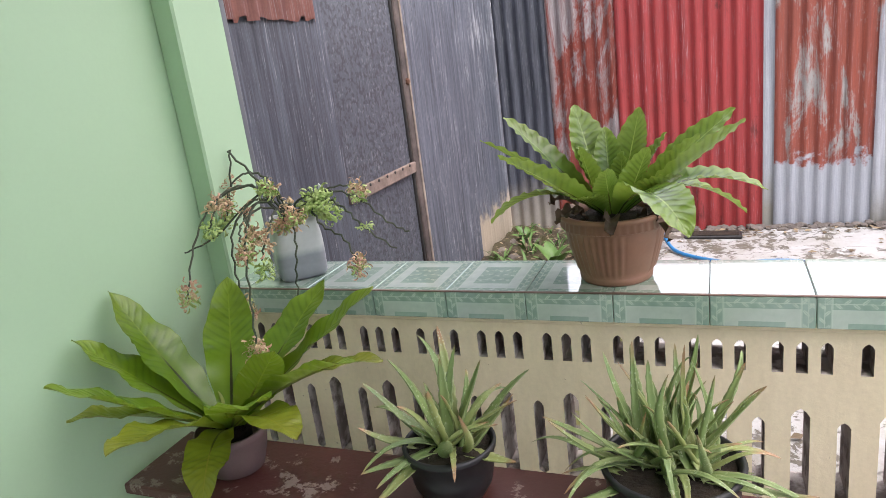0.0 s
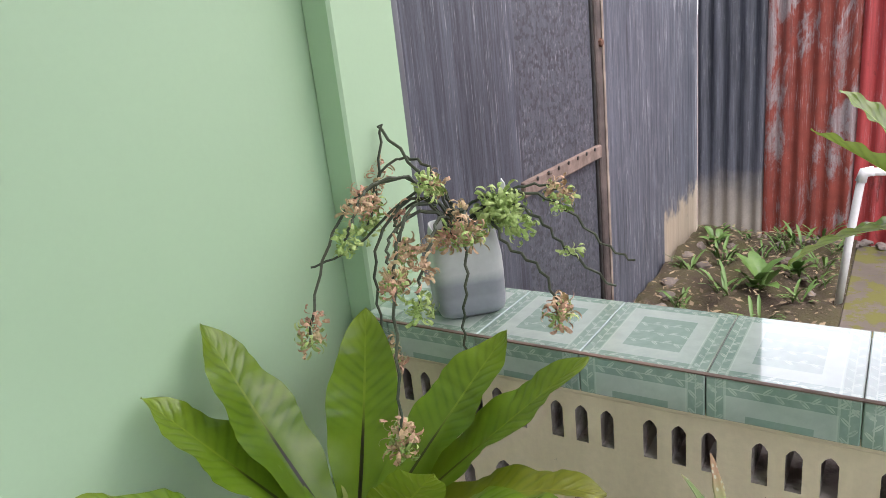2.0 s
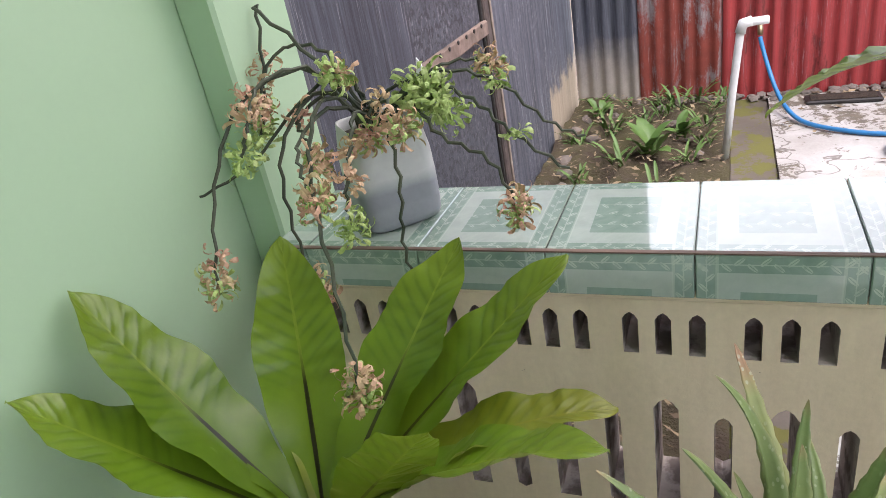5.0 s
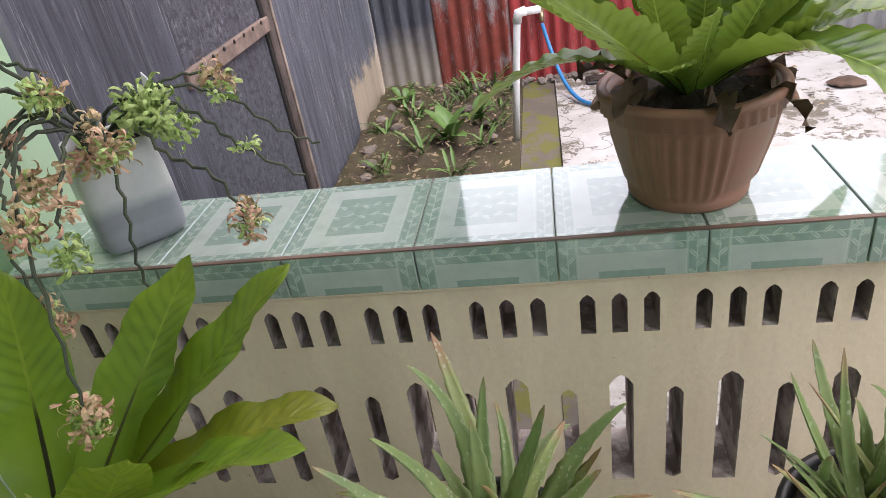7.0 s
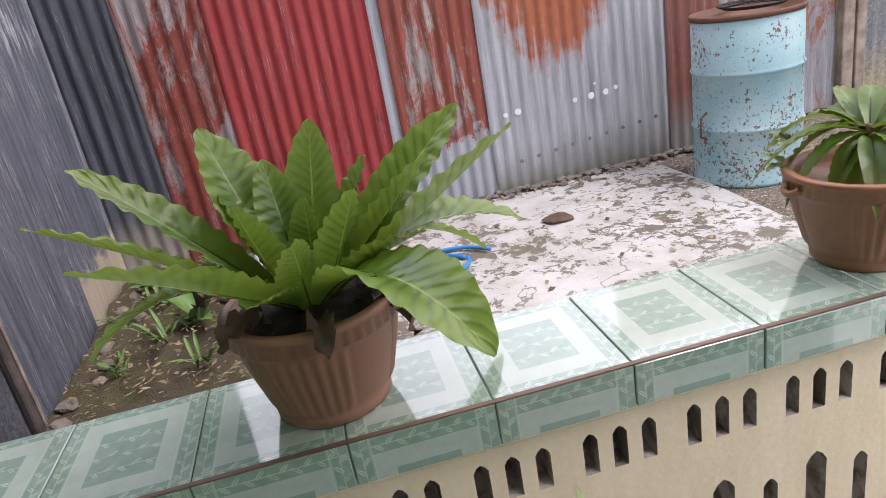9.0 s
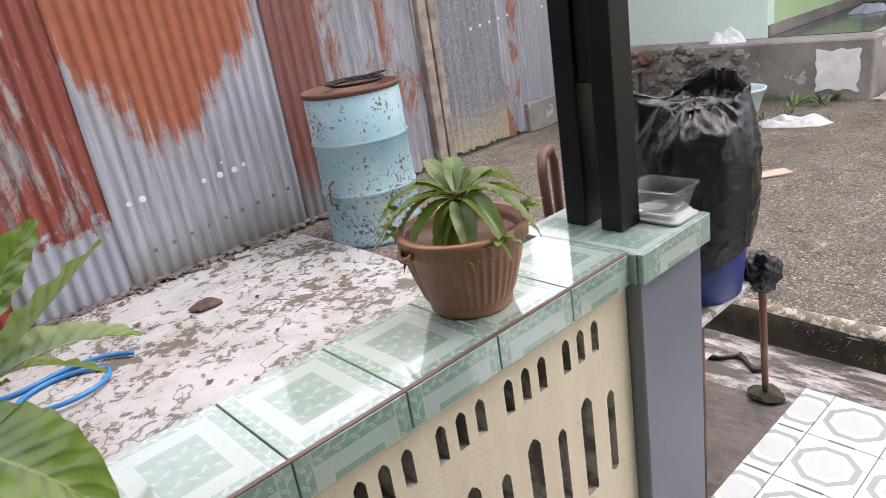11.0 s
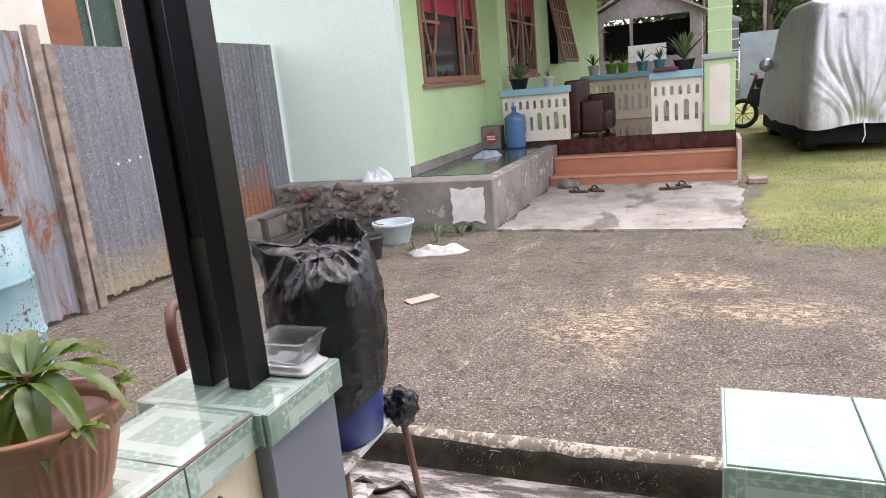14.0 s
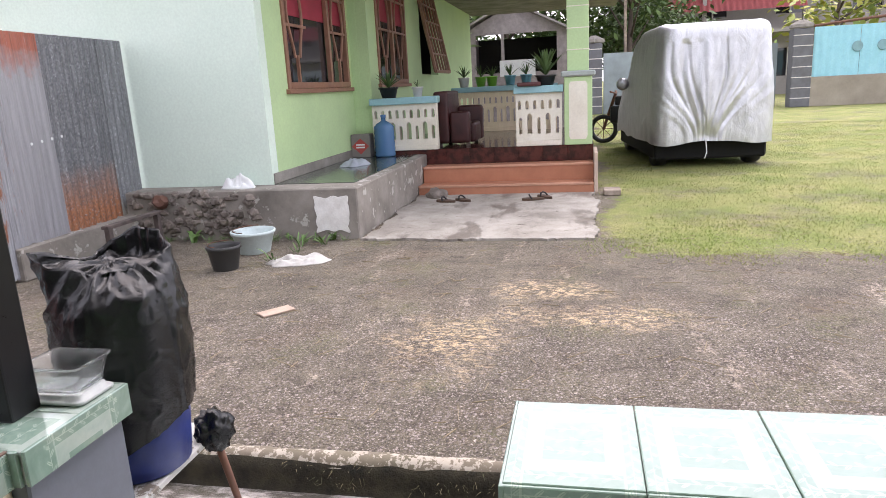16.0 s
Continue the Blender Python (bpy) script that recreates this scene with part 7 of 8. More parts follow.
w = tagged(part("wood_offcut", bm, plain("sawn_pale_wood", (0.52, 0.40, 0.32), (0.42, 0.32, 0.25), 0.8, 12)), "pale sawn wood offcut on the dirt", "wood")
w.matrix_basis = pose(3.96, 2.40, 0.003, 0, 0, 140)
for i, (x, y, r) in enumerate(((7.95, 2.06, 70), (8.0, 1.86, 50), (7.98, 1.03, 100), (8.12, 0.90, 40))):
    s = thing("sandal", "worn brown rubber sandal on the concrete pad", "sandal", (0, 0, 0), "sandals by the steps")
    bm = bmesh.new()
    pts = [(math.cos(a) * 0.13, math.sin(a) * (0.05 + 0.012 * math.cos(a))) for a in (6.283 * k / 20 for k in range(20))]
    lo, hi = [bm.verts.new((x_, y_, 0)) for x_, y_ in pts], [bm.verts.new((x_, y_, 0.025)) for x_, y_ in pts]
    bm.faces.new(lo[::-1])
    bm.faces.new(hi)
    for k in range(20):
        bm.faces.new((lo[k], lo[(k + 1) % 20], hi[(k + 1) % 20], hi[k]))
    part("sole", bm, M_DRYLEAF, s)
    bm = bmesh.new()
    tube(bm, [(0.02, -0.052, 0.02), (0.04, -0.03, 0.055), (0.045, 0, 0.066), (0.04, 0.03, 0.055), (0.02, 0.052, 0.02)], 0.010, 8)
    part("strap", bm, M_DARK, s, "dark strap", True)
    s.matrix_basis = pose(x, y, 0.023, 0, 0, r)
bm = bmesh.new()
rock(bm, (8.33, 2.25, 0.06), 0.15, 91, 0.5, 2)
tagged(part("stone", bm, M_STONE), "flat brown stone beside the steps", "stone")
bm = bmesh.new()
box(bm, 8.3, 8.55, 0.02, 0.22, 0.0, 0.07, 0.01)
tagged(part("brick", bm, M_WOODPALE), "loose pale brick beside the steps", "brick")
bm = bmesh.new()
box(bm, 5.0, 5.75, 4.35, 4.42, 0.34, 0.37, 0.004)
bench2 = thing("timber_rack", "rough low timber rack by the fence", "rack", (5.4, 4.45, 0))
part("rail", bm, M_WOODOLD, bench2)
for x in (5.02, 5.70):
    bm = bmesh.new()
    box(bm, x, x + 0.05, 4.36, 4.41, 0, 0.34, 0.004)
    part("leg", bm, M_WOODOLD, bench2)
bm = bmesh.new()
box(bm, 5.07, 5.70, 4.365, 4.405, 0.10, 0.125, 0.004)
part("rail", bm, M_WOODOLD, bench2)

# rubble face of the plinth
rr = random.Random(17)
for i in range(170):
    y = rr.uniform(3.55, 4.92)
    z = rr.uniform(0.05, 0.47)
    bm = bmesh.new()
    rock(bm, (6.12 - 0.02 * rr.random(), y, z), rr.uniform(0.028, 0.062), 700 + i, 0.75, 1)
    part("stone", bm, M_STONE, plinth)
bm = bmesh.new()
rock(bm, (6.06, 4.55, 0.40), 0.085, 801, 0.8, 2)
part("stone", bm, plain("red_brown_stone", (0.17, 0.085, 0.06)), plinth)
for i in range(16):
    y = 2.55 + i * 0.14
    weed("yard_weed", (6.02 + 0.04 * math.sin(i * 2.2), y + 0.1, 0.0), 9, 0.07 + 0.025 * (i % 3), 840 + i * 13, "low green weed at the foot of the plinth", i % 5 != 1)

for i, (x, y) in enumerate(((5.72, 3.35), (5.62, 3.55), (5.8, 3.0), (5.55, 2.95), (5.3, 3.5), (5.85, 2.8), (5.5, 3.75), (5.75, 3.85), (5.2, 3.0))):
    weed("yard_weed", (x, y, 0.0), 11, 0.10 + 0.03 * (i % 3), 1900 + i * 17, "thin green and dry grass tuft by the plinth", True)

bm = bmesh.new()
for i in range(900):
    y, z = rr.uniform(-2.9, 2.3), rr.uniform(-0.09, 0.012)
    if noise.noise(Vector((y * 2.5, z * 8, 3))) < 0.0:
        continue
    p, L = Vector((2.236 + 0.02 * (z + 0.09) / 0.1, y, z)), rr.uniform(0.008, 0.035)
    d = Vector((-rr.uniform(0.2, 1), rr.uniform(-1, 1), rr.uniform(-0.9, 0.6))).normalized() * L
    e = Vector((0, 0.0018, 0.0008))
    bm.faces.new([bm.verts.new(q) for q in (p - e, p + e, p + d)])
tagged(part("kerb_moss", bm, M_LITTER2), "dry moss and rootlets hanging on the kerb side", "moss", "", "stuff")

# pebbles and straws on the dirt
bm = bmesh.new()
for i in range(11000):
    x, y = 2.45 + 3.6 * rr.random() ** 1.2, rr.uniform(-2.4, 4.6)
    r = 0.0025 + 0.0065 * rr.random() ** 3
    vs = [bm.verts.new((x + r * rr.uniform(0.7, 1.3) * dx, y + r * rr.uniform(0.7, 1.3) * dy, r * dz)) for dx, dy, dz in ((1, 0, 0), (0, 1, 0), (-1, 0, 0), (0, -1, 0), (0.1, 0.1, 0.8))]
    for a, b in ((0, 1), (1, 2), (2, 3), (3, 0)):
        bm.faces.new((vs[a], vs[b], vs[4]))
kpe = Net("mixed_gravel", 0.85)
gi = kpe.n.new("ShaderNodeNewGeometry").outputs["Random Per Island"]
M_GRAVEL = kpe.done(kpe.mix(gi, (0.09, 0.075, 0.065), (0.34, 0.295, 0.27)))
tagged(part("gravel", bm, M_GRAVEL), "loose grey and brown gravel on the yard", "gravel", "", "stuff")
bm = bmesh.new()
for i in range(420):
    x, y = 2.5 + 4.0 * rr.random(), rr.uniform(-1.5, 4.2)
    a, L = rr.uniform(0, 6.28), rr.uniform(0.03, 0.14)
    tube(bm, [(x, y, 0.006), (x + L * math.cos(a), y + L * math.sin(a), 0.009)], 0.0022, 4, False)
tagged(part("straw", bm, plain("pale_straw", (0.34, 0.27, 0.16))), "pale straws and twigs on the yard", "litter", "", "stuff")

# lawn
bm = bmesh.new()
rr = random.Random(23)
edge = [(5.35, -12), (5.32, -3.2), (5.36, -1.67), (5.30, -0.63), (5.55, 0.10), (5.65, 0.5), (6.0, 0.22), (6.6, 0.10), (7.0, -0.25), (7.6, -0.35), (8.1, 0.05), (8.45, 0.20), (27.0, 0.28), (27.0, -12)]


def in_lawn(x, y):
    inside = False
    for (x1, y1), (x2, y2) in zip(edge, edge[1:] + edge[:1]):
        if (y1 > y) != (y2 > y) and x < (x2 - x1) * (y - y1) / (y2 - y1) + x1:
            inside = not inside
    return inside


verts, faces = [], []
for i in range(110000):
    x = 5.1 + 14 * rr.random() ** 2.0
    y = rr.uniform(-7.5, 0.6)
    if not in_lawn(x + rr.gauss(0, 0.14), y + rr.gauss(0, 0.12)) or rr.random() < 0.35 - noise.noise(Vector((x * 1.3, y * 1.3, 9))):
        continue
    a, h, w = rr.uniform(0, 6.28), rr.uniform(0.010, 0.030), rr.uniform(0.002, 0.004) * (1 + x / 14)
    k = len(verts)
    lean = rr.uniform(0.3, 1.2) * h
    verts += [(x - w * math.sin(a), y + w * math.cos(a), 0.004), (x + w * math.sin(a), y - w * math.cos(a), 0.004), (x + lean * math.cos(a), y + lean * math.sin(a), h)]
    faces.append((k, k + 1, k + 2))
me = bpy.data.meshes.new("grass")
me.from_pydata(verts, [], faces)
kg = Net("lawn_blades", 0.7)
gg = kg.n.new("ShaderNodeNewGeometry").outputs["Random Per Island"]
blade = kg.mix(kg.step(kg.noise(0.8, 5), 0.4, 0.65), kg.mix(gg, (0.165, 0.235, 0.05), (0.25, 0.31, 0.085)), kg.mix(gg, (0.28, 0.285, 0.10), (0.37, 0.35, 0.16)))
M_BLADE = kg.done(blade)
through_blade = kg.n.new("ShaderNodeBsdfTranslucent")
kg.put(through_blade.inputs[0], blade)
both = kg.n.new("ShaderNodeMixShader")
both.inputs[0].default_value = 0.5
kg.l.new(kg.b.outputs[0], both.inputs[1])
kg.l.new(through_blade.outputs[0], both.inputs[2])
kg.l.new(both.outputs[0], kg.n["Material Output"].inputs[0])
me.materials.append(M_BLADE)
tagged(new("grass", me), "short patchy yellow-green grass blades", "grass", "", "stuff")

# ---- neighbour house: windows, bottle, box, plants ----
M_FRAME = plain("brown_window_timber", (0.30, 0.15, 0.095), (0.22, 0.11, 0.07), 0.5, 6)
M_PANE, kn, kl, kb = nodes_of("dark_window_glass")
kb.inputs["Base Color"].default_value = (0.03, 0.03, 0.035, 1)
kb.inputs["Roughness"].default_value = 0.05
kb.inputs["Specular IOR Level"].default_value = 0.8
M_CURTAIN = plain("red_curtain", (0.36, 0.035, 0.06), (0.28, 0.03, 0.05), 0.8)


def house_window(name, x0, x1, z0, z1, y, bars, label):
    t = thing(name, label, "window", ((x0 + x1) / 2, y, z0), "", "structure")
    bm = bmesh.new()
    f = 0.07
    box(bm, x0, x0 + f, y - 0.02, y + 0.06, z0, z1, 0.004)
    box(bm, x1 - f, x1, y - 0.02, y + 0.06, z0, z1, 0.004)
    box(bm, x0 + f, x1 - f, y - 0.02, y + 0.06, z0, z0 + f, 0.004)
    box(bm, x0 + f, x1 - f, y - 0.02, y + 0.06, z1 - f, z1, 0.004)
    part("window_frame", bm, M_FRAME, t)
    bm = bmesh.new()
    box(bm, x0 - 0.05, x1 + 0.05, y - 0.05, y + 0.01, z0 - 0.05, z0 - 0.002, 0.004)
    part("window_sill", bm, M_FRAME, t)
    bm = bmesh.new()
    box(bm, x0 + f, x1 - f, y + 0.045, y + 0.05, z0 + f, z1 - f)
    part("pane", bm, M_PANE, t, "dark glass")
    bm = bmesh.new()
    box(bm, x0 + f, x1 - f, y + 0.035, y + 0.04, z1 - (z1 - z0) * 0.42, z1 - f)
    part("curtain", bm, M_CURTAIN, t, "red curtain behind the bars")
    n = bars
    w = (x1 - x0) / n
    for i in range(n):
        c = x0 + w * (i + 0.5)
        if n == 3 and i == 1:
            continue
        for s in (-1, 1):
            bm = bmesh.new()
            tube(bm, [(c + s * w * (0.10 + 0.20 * math.sin(math.pi * q / 10) ** 1.5 if q < 10 else 0.0), y - 0.004, z0 + f + (z1 - z0 - 2 * f) * (0.22 + 0.78 * q / 10)) for q in range(11)], 0.017, 6)
            part("grille_bar", bm, M_FRAME, t)
        bm = bmesh.new()
        box(bm, c - 0.018, c + 0.018, y - 0.02, y + 0.012, z0 + f, z0 + (z1 - z0) * 0.27)
        part("grille_bar", bm, M_FRAME, t)
        if i:
            bm = bmesh.new()
            box(bm, x0 + w * i - 0.035, x0 + w * i + 0.035, y - 0.022, y + 0.03, z0 + f, z1 - f, 0.004)
            part("mullion", bm, M_FRAME, t)
    for i in range(1, 3):
        bm = bmesh.new()
        zz = z0 + (z1 - z0) * (0.2 + 0.3 * i)
        box(bm, x0 + f, x0 + w - 0.036 if n == 3 else x1 - f, y - 0.012, y + 0.010, zz - 0.015, zz + 0.015)
        part("crossbar", bm, M_FRAME, t)
        if n == 3:
            bm = bmesh.new()
            box(bm, x1 - w + 0.036, x1 - f, y - 0.012, y + 0.010, zz - 0.015, zz + 0.015)
            part("crossbar", bm, M_FRAME, t)
    return t


house_window("window_1", W1[0], W1[1], W1[2], W1[3], HY, 3, "brown timber window with curved grille and red curtains")
house_window("window_2", W2[0], W2[1], W2[2], W2[3], 3.25, 2, "brown timber window with slender grille and red curtain")
sh = thing("window_3", "brown grille window shutter standing open", "window", (12.5, 3.2, 1.60), "", "structure")
for k in range(6):
    bm = bmesh.new()
    x = 11.88 + k * 0.25
    tube(bm, [(x, 2.92, 1.63), (x, 3.19, 3.0)], 0.020 if 0 < k < 5 else 0.032, 6)
    part("grille_bar", bm, M_FRAME, sh)
for q in (0.0, 0.22, 0.42, 0.62, 0.82, 1.0):
    bm = bmesh.new()
    tube(bm, [(11.86, 2.92 + 0.27 * q, 1.63 + 1.37 * q), (13.15, 2.92 + 0.27 * q, 1.63 + 1.37 * q)], 0.030 if q in (0.0, 1.0) else 0.018, 6)
    part("rail", bm, M_FRAME, sh)

bottle = thing("water_bottle", "large blue plastic water bottle on the walkway", "bottle", (8.93, 3.05, 0.495))
M_BLUEPL, kn, kl, kb = nodes_of("blue_bottle_plastic")
kb.inputs["Base Color"].default_value = (0.10, 0.24, 0.46, 1)
kb.inputs["Roughness"].default_value = 0.2
kb.inputs["Transmission Weight"].default_value = 0.35
bm = bmesh.new()
lathe(bm, [(0.12, 0), (0.135, 0.01)] + [(0.138 - 0.006 * (i % 2), 0.03 + i * 0.036) for i in range(10)] + [(0.136, 0.39), (0.10, 0.43), (0.05, 0.46), (0.03, 0.47), (0.028, 0.52), (0.02, 0.522)], 36, (8.93, 3.05, 0.495))
part("body", bm, M_BLUEPL, bottle, "", True)
bm = bmesh.new()
lathe(bm, [(0.034, 0.51), (0.036, 0.54), (0.03, 0.548)], 20, (8.93, 3.05, 0.495))
part("cap", bm, plain("blue_cap", (0.08, 0.2, 0.42)), bottle, "", True)
carton = thing("carton", "printed cardboard carton with a red diamond label", "carton", (8.95, 3.36, 0.495))
bm = bmesh.new()
box(bm, 8.86, 9.06, 3.24, 3.50, 0.495, 0.80, 0.006)
part("box", bm, plain("grey_carton", (0.22, 0.20, 0.19)), carton)
bm = bmesh.new()
v = [bm.verts.new(p) for p in ((8.857, 3.25, 0.645), (8.857, 3.37, 0.54), (8.857, 3.49, 0.645), (8.857, 3.37, 0.75))]
bm.faces.new(v)
part("label_print", bm, plain("red_label", (0.45, 0.07, 0.06)), carton)
bm = bmesh.new()
for z in (0.62, 0.655):
    box(bm, 8.852, 8.855, 3.31, 3.43, z, z + 0.02)
part("label_bars", bm, M_WHITEPL, carton)
M_ALOEFAR = plain("dark_pot_plant_leaf", (0.05, 0.10, 0.03), (0.09, 0.15, 0.05), 0.5)


def potted(c, r, h, col, size, n, seed, label, flat=False):
    p = thing("plant_pot", label, "flower pot", c, "pots on the balustrades")
    bm = bmesh.new()
    lathe(bm, [(r * 0.7, 0), (r * 0.95, h * 0.85), (r * 1.05, h * 0.87), (r * 1.05, h), (r * 0.9, h * 0.97)], 24, c)
    part("pot", bm, plain("pot_" + label.split()[0], col, None, 0.4), p, "", True)
    rr = random.Random(seed)
    for i in range(n):
        a, e = i * 2.4, rr.uniform(0.4, 1.3)
        b = (c[0], c[1], c[2] + h * 0.9)
        leaf_mesh("leaf", b, (c[0] + size * math.cos(e) * math.cos(a), c[1] + size * math.cos(e) * math.sin(a), c[2] + h + size * math.sin(e)), size * 0.14, M_ALOEFAR, p, 0.12, 0.4, 0, seed + i, 6, 0.4, 0.8, 2, 0, 0.5)


potted((9.18, 3.02, 1.25), 0.13, 0.14, (0.02, 0.02, 0.02), 0.26, 16, 1000, "black pot with a dark spiky plant on the balustrade")
potted((9.18, 2.62, 1.25), 0.075, 0.13, (0.7, 0.7, 0.68), 0.10, 5, 1030, "white pot with a small plant on the balustrade")
potted((9.18, 0.92, 1.31), 0.13, 0.13, (0.03, 0.03, 0.03), 0.36, 20, 1050, "black pot with a large spiky plant on the balustrade")
for i, (y, colr, lab) in enumerate(((2.52, (0.7, 0.7, 0.68), "white"), (2.22, (0.18, 0.45, 0.05), "green"), (2.02, (0.18, 0.45, 0.05), "green"), (1.70, (0.18, 0.42, 0.50), "turquoise"), (1.42, (0.18, 0.42, 0.50), "turquoise"))):
    potted((12.38, y, 1.33), 0.10, 0.17, colr, 0.22, 12, 1080 + i * 20, lab + " pot with a small green plant on the balustrade")
bm = bmesh.new()
box(bm, 9.0, 9.22, 0.98, 1.28, 1.31, 1.36, 0.02, 2)
tagged(part("folded_mat", bm, plain("dark_red_cloth", (0.10, 0.03, 0.03))), "folded dark red mat on the balustrade cap", "mat")
sofa = thing("armchair", "dark maroon upholstered armchair on the porch", "armchair", (9.9, 2.2, 0.55))
M_UPH = plain("maroon_upholstery", (0.060, 0.014, 0.013), (0.030, 0.008, 0.008), 0.5, 5, 40, 0.2)
for nm, x0, x1, y0, y1, z0, z1 in (("backrest", 9.42, 10.30, 2.26, 2.47, 0.59, 1.30), ("arm", 9.42, 9.60, 1.98, 2.255, 0.59, 1.02), ("arm", 10.12, 10.30, 1.90, 2.255, 0.59, 1.08), ("seat", 9.605, 10.115, 1.92, 2.255, 0.59, 0.86)):
    bm = bmesh.new()
    box(bm, x0, x1, y0, y1, z0, z1, 0.045, 3)
    part(nm, bm, M_UPH, sofa, "", True)
for x in (9.46, 10.2):
    for y in (1.99, 2.38):
        bm = bmesh.new()
        box(bm, x, x + 0.05, y, y + 0.05, 0.551, 0.592)
        part("foot", bm, M_WOODOLD, sofa)

# ---- covered car, motorbike ----
car = thing("covered_car", "parked car under a creased silver cover", "car", (12.5, -1.4, 0))
CY = -1.40
kcov = Net("silver_car_cover", 0.36, 0.7)
crinkle = kcov.noise(6, 7, 0.6, (1, 1, 0.6), 0.8)
kcov.bump(kcov.math("ADD", crinkle, kcov.math("MULTIPLY", kcov.noise(38, 5, 0.6, (1, 1, 0.6)), 0.3)), 0.45, 0.03)
M_COVER = kcov.done(kcov.mix(kcov.step(crinkle, 0.3, 0.7), (0.47, 0.48, 0.505), (0.66, 0.67, 0.70)), kcov.math("ADD", 0.26, kcov.math("MULTIPLY", crinkle, 0.2)))
X0, X1, HW, CR = 10.58, 14.55, 0.87, 0.26


def outline():
    """Plan of the cover, from the middle of its rear all round: points, crowded along the rear."""
    pts = []
    def run(a, b, n):
        pts.extend((a[0] + (b[0] - a[0]) * i / n, a[1] + (b[1] - a[1]) * i / n) for i in range(n))
    def bend(c, a0, n, r=CR):
        pts.extend((c[0] + r * math.cos(radians(a0 - 90 * i / n)), c[1] + r * math.sin(radians(a0 - 90 * i / n))) for i in range(n))
    run((X0, CY - HW + CR), (X0, CY + HW - CR), 110)
    bend((X0 + CR, CY + HW - CR), 180, 22)
    run((X0 + CR, CY + HW), (X1 - CR, CY + HW), 60)
    bend((X1 - CR, CY + HW - CR), 90, 8)
    run((X1, CY + HW - CR), (X1, CY - HW + CR), 12)
    bend((X1 - CR, CY - HW + CR), 0, 8)
    run((X1 - CR, CY - HW), (X0 + CR, CY - HW), 60)
    bend((X0 + CR, CY - HW + CR), 270, 22)
    return pts


def roof_at(x):
    keys = ((10.5, 2.00), (10.9, 2.07), (12.2, 2.07), (12.9, 1.92), (13.6, 1.38), (14.2, 1.22), (14.6, 1.10))
    for (a, za), (b, zb) in zip(keys, keys[1:]):
        if x <= b:
            return za + (zb - za) * (x - a) / (b - a)
    return 1.1


KNOT = (CY + 0.12, 0.46)
plan = outline()
mid_x = (X0 + X1) / 2
bm = bmesh.new()
rows = []
NV = 64
for i in range(NV + 1):
    h = i / NV
    row = []
    for j, (px, py) in enumerate(plan):
        top = roof_at(px)
        rear = max(0.0, min(1.0, (11.2 - px) / 0.4))
        hem = 0.36 + 0.05 * noise.noise(Vector((px * 1.5, py * 2.2, 1))) + 0.05 * max(0.0, 1 - abs(py - KNOT[0]) / 0.35) * rear
        if h < 0.75:
            q = h / 0.75
            z = hem + (top - 0.16 - hem) * q
            lean = 1 - 0.05 * q ** 2 - 0.10 * max(0.0, q - 0.6)
            x, y = mid_x + (px - mid_x) * (1 - 0.022 * q ** 2), CY + (py - CY) * lean
        else:
            q = (h - 0.75) / 0.25
            s = math.cos(q * math.pi / 2) if q < 0.5 else math.cos(math.pi / 4) * (1 - q) / 0.5
            x, y = mid_x + (px - mid_x) * (0.978 * (0.86 + 0.14 * s) if s > 0.7 else 0.978 * 0.958 * s / 0.7071), CY + (py - CY) * 0.91 * (0.80 + 0.20 * (s - 0.7071) / 0.2929 if s > 0.7071 else 0.80 * s / 0.7071)
            z = min(roof_at(x), top + 0.02) - 0.16 * (1 - min(1.0, q / 0.5)) ** 2 if q < 0.5 else roof_at(x)
        dy, dz = y - KNOT[0], z - KNOT[1]
        rad = math.hypot(dy, dz)
        s = min(1.0, max(0.0, dz / 1.0))
        gather = dy / (0.22 + 0.78 * s * s * (3 - 2 * s))
        fan = noise.noise(Vector((gather * 6, rad * 0.8, 3))) + 0.6 * noise.noise(Vector((gather * 13, rad * 1.3, 9))) - 1.1 * max(0.0, 1 - 7 * abs(noise.noise(Vector((gather * 4 + 2, rad * 0.6, 17)))))
        drape = noise.noise(Vector((px * 3.5, py * 5, z * 0.7))) + 0.6 * noise.noise(Vector((px * 8, py * 11, z * 1.6)))
        w = min(1.0, rad / 0.25) * max(0.25, 1 - 0.35 * rad) / (1 + (abs(gather) / 1.0) ** 4)
        d = (0.030 * fan * w * rear + 0.020 * drape * (1 - 0.3 * rear)) * (1.0 if h < 0.72 else 0.25)
        d -= 0.05 * rear * math.exp(-(rad / 0.14) ** 2)
        n = Vector((px - (X0 + CR if px < X0 + CR else X1 - CR if px > X1 - CR else px), py - CY if X0 + CR < px < X1 - CR else max(-CR, min(CR, py - CY - math.copysign(HW - CR, py - CY))) if abs(py - CY) > HW - CR else 0.0, 0))
        n = n.normalized() if n.length > 1e-5 else Vector((-1, 0, 0))
        row.append(bm.verts.new((x + n.x * d, y + n.y * d, z)))
    rows.append(row)
for a, b in zip(rows, rows[1:]):
    for j in range(len(plan)):
        bm.faces.new((a[j], a[(j + 1) % len(plan)], b[(j + 1) % len(plan)], b[j]))
bmesh.ops.remove_doubles(bm, verts=rows[-1], dist=0.05)
cover = part("cover", bm, M_COVER, car, "creased silver fabric cover", True)
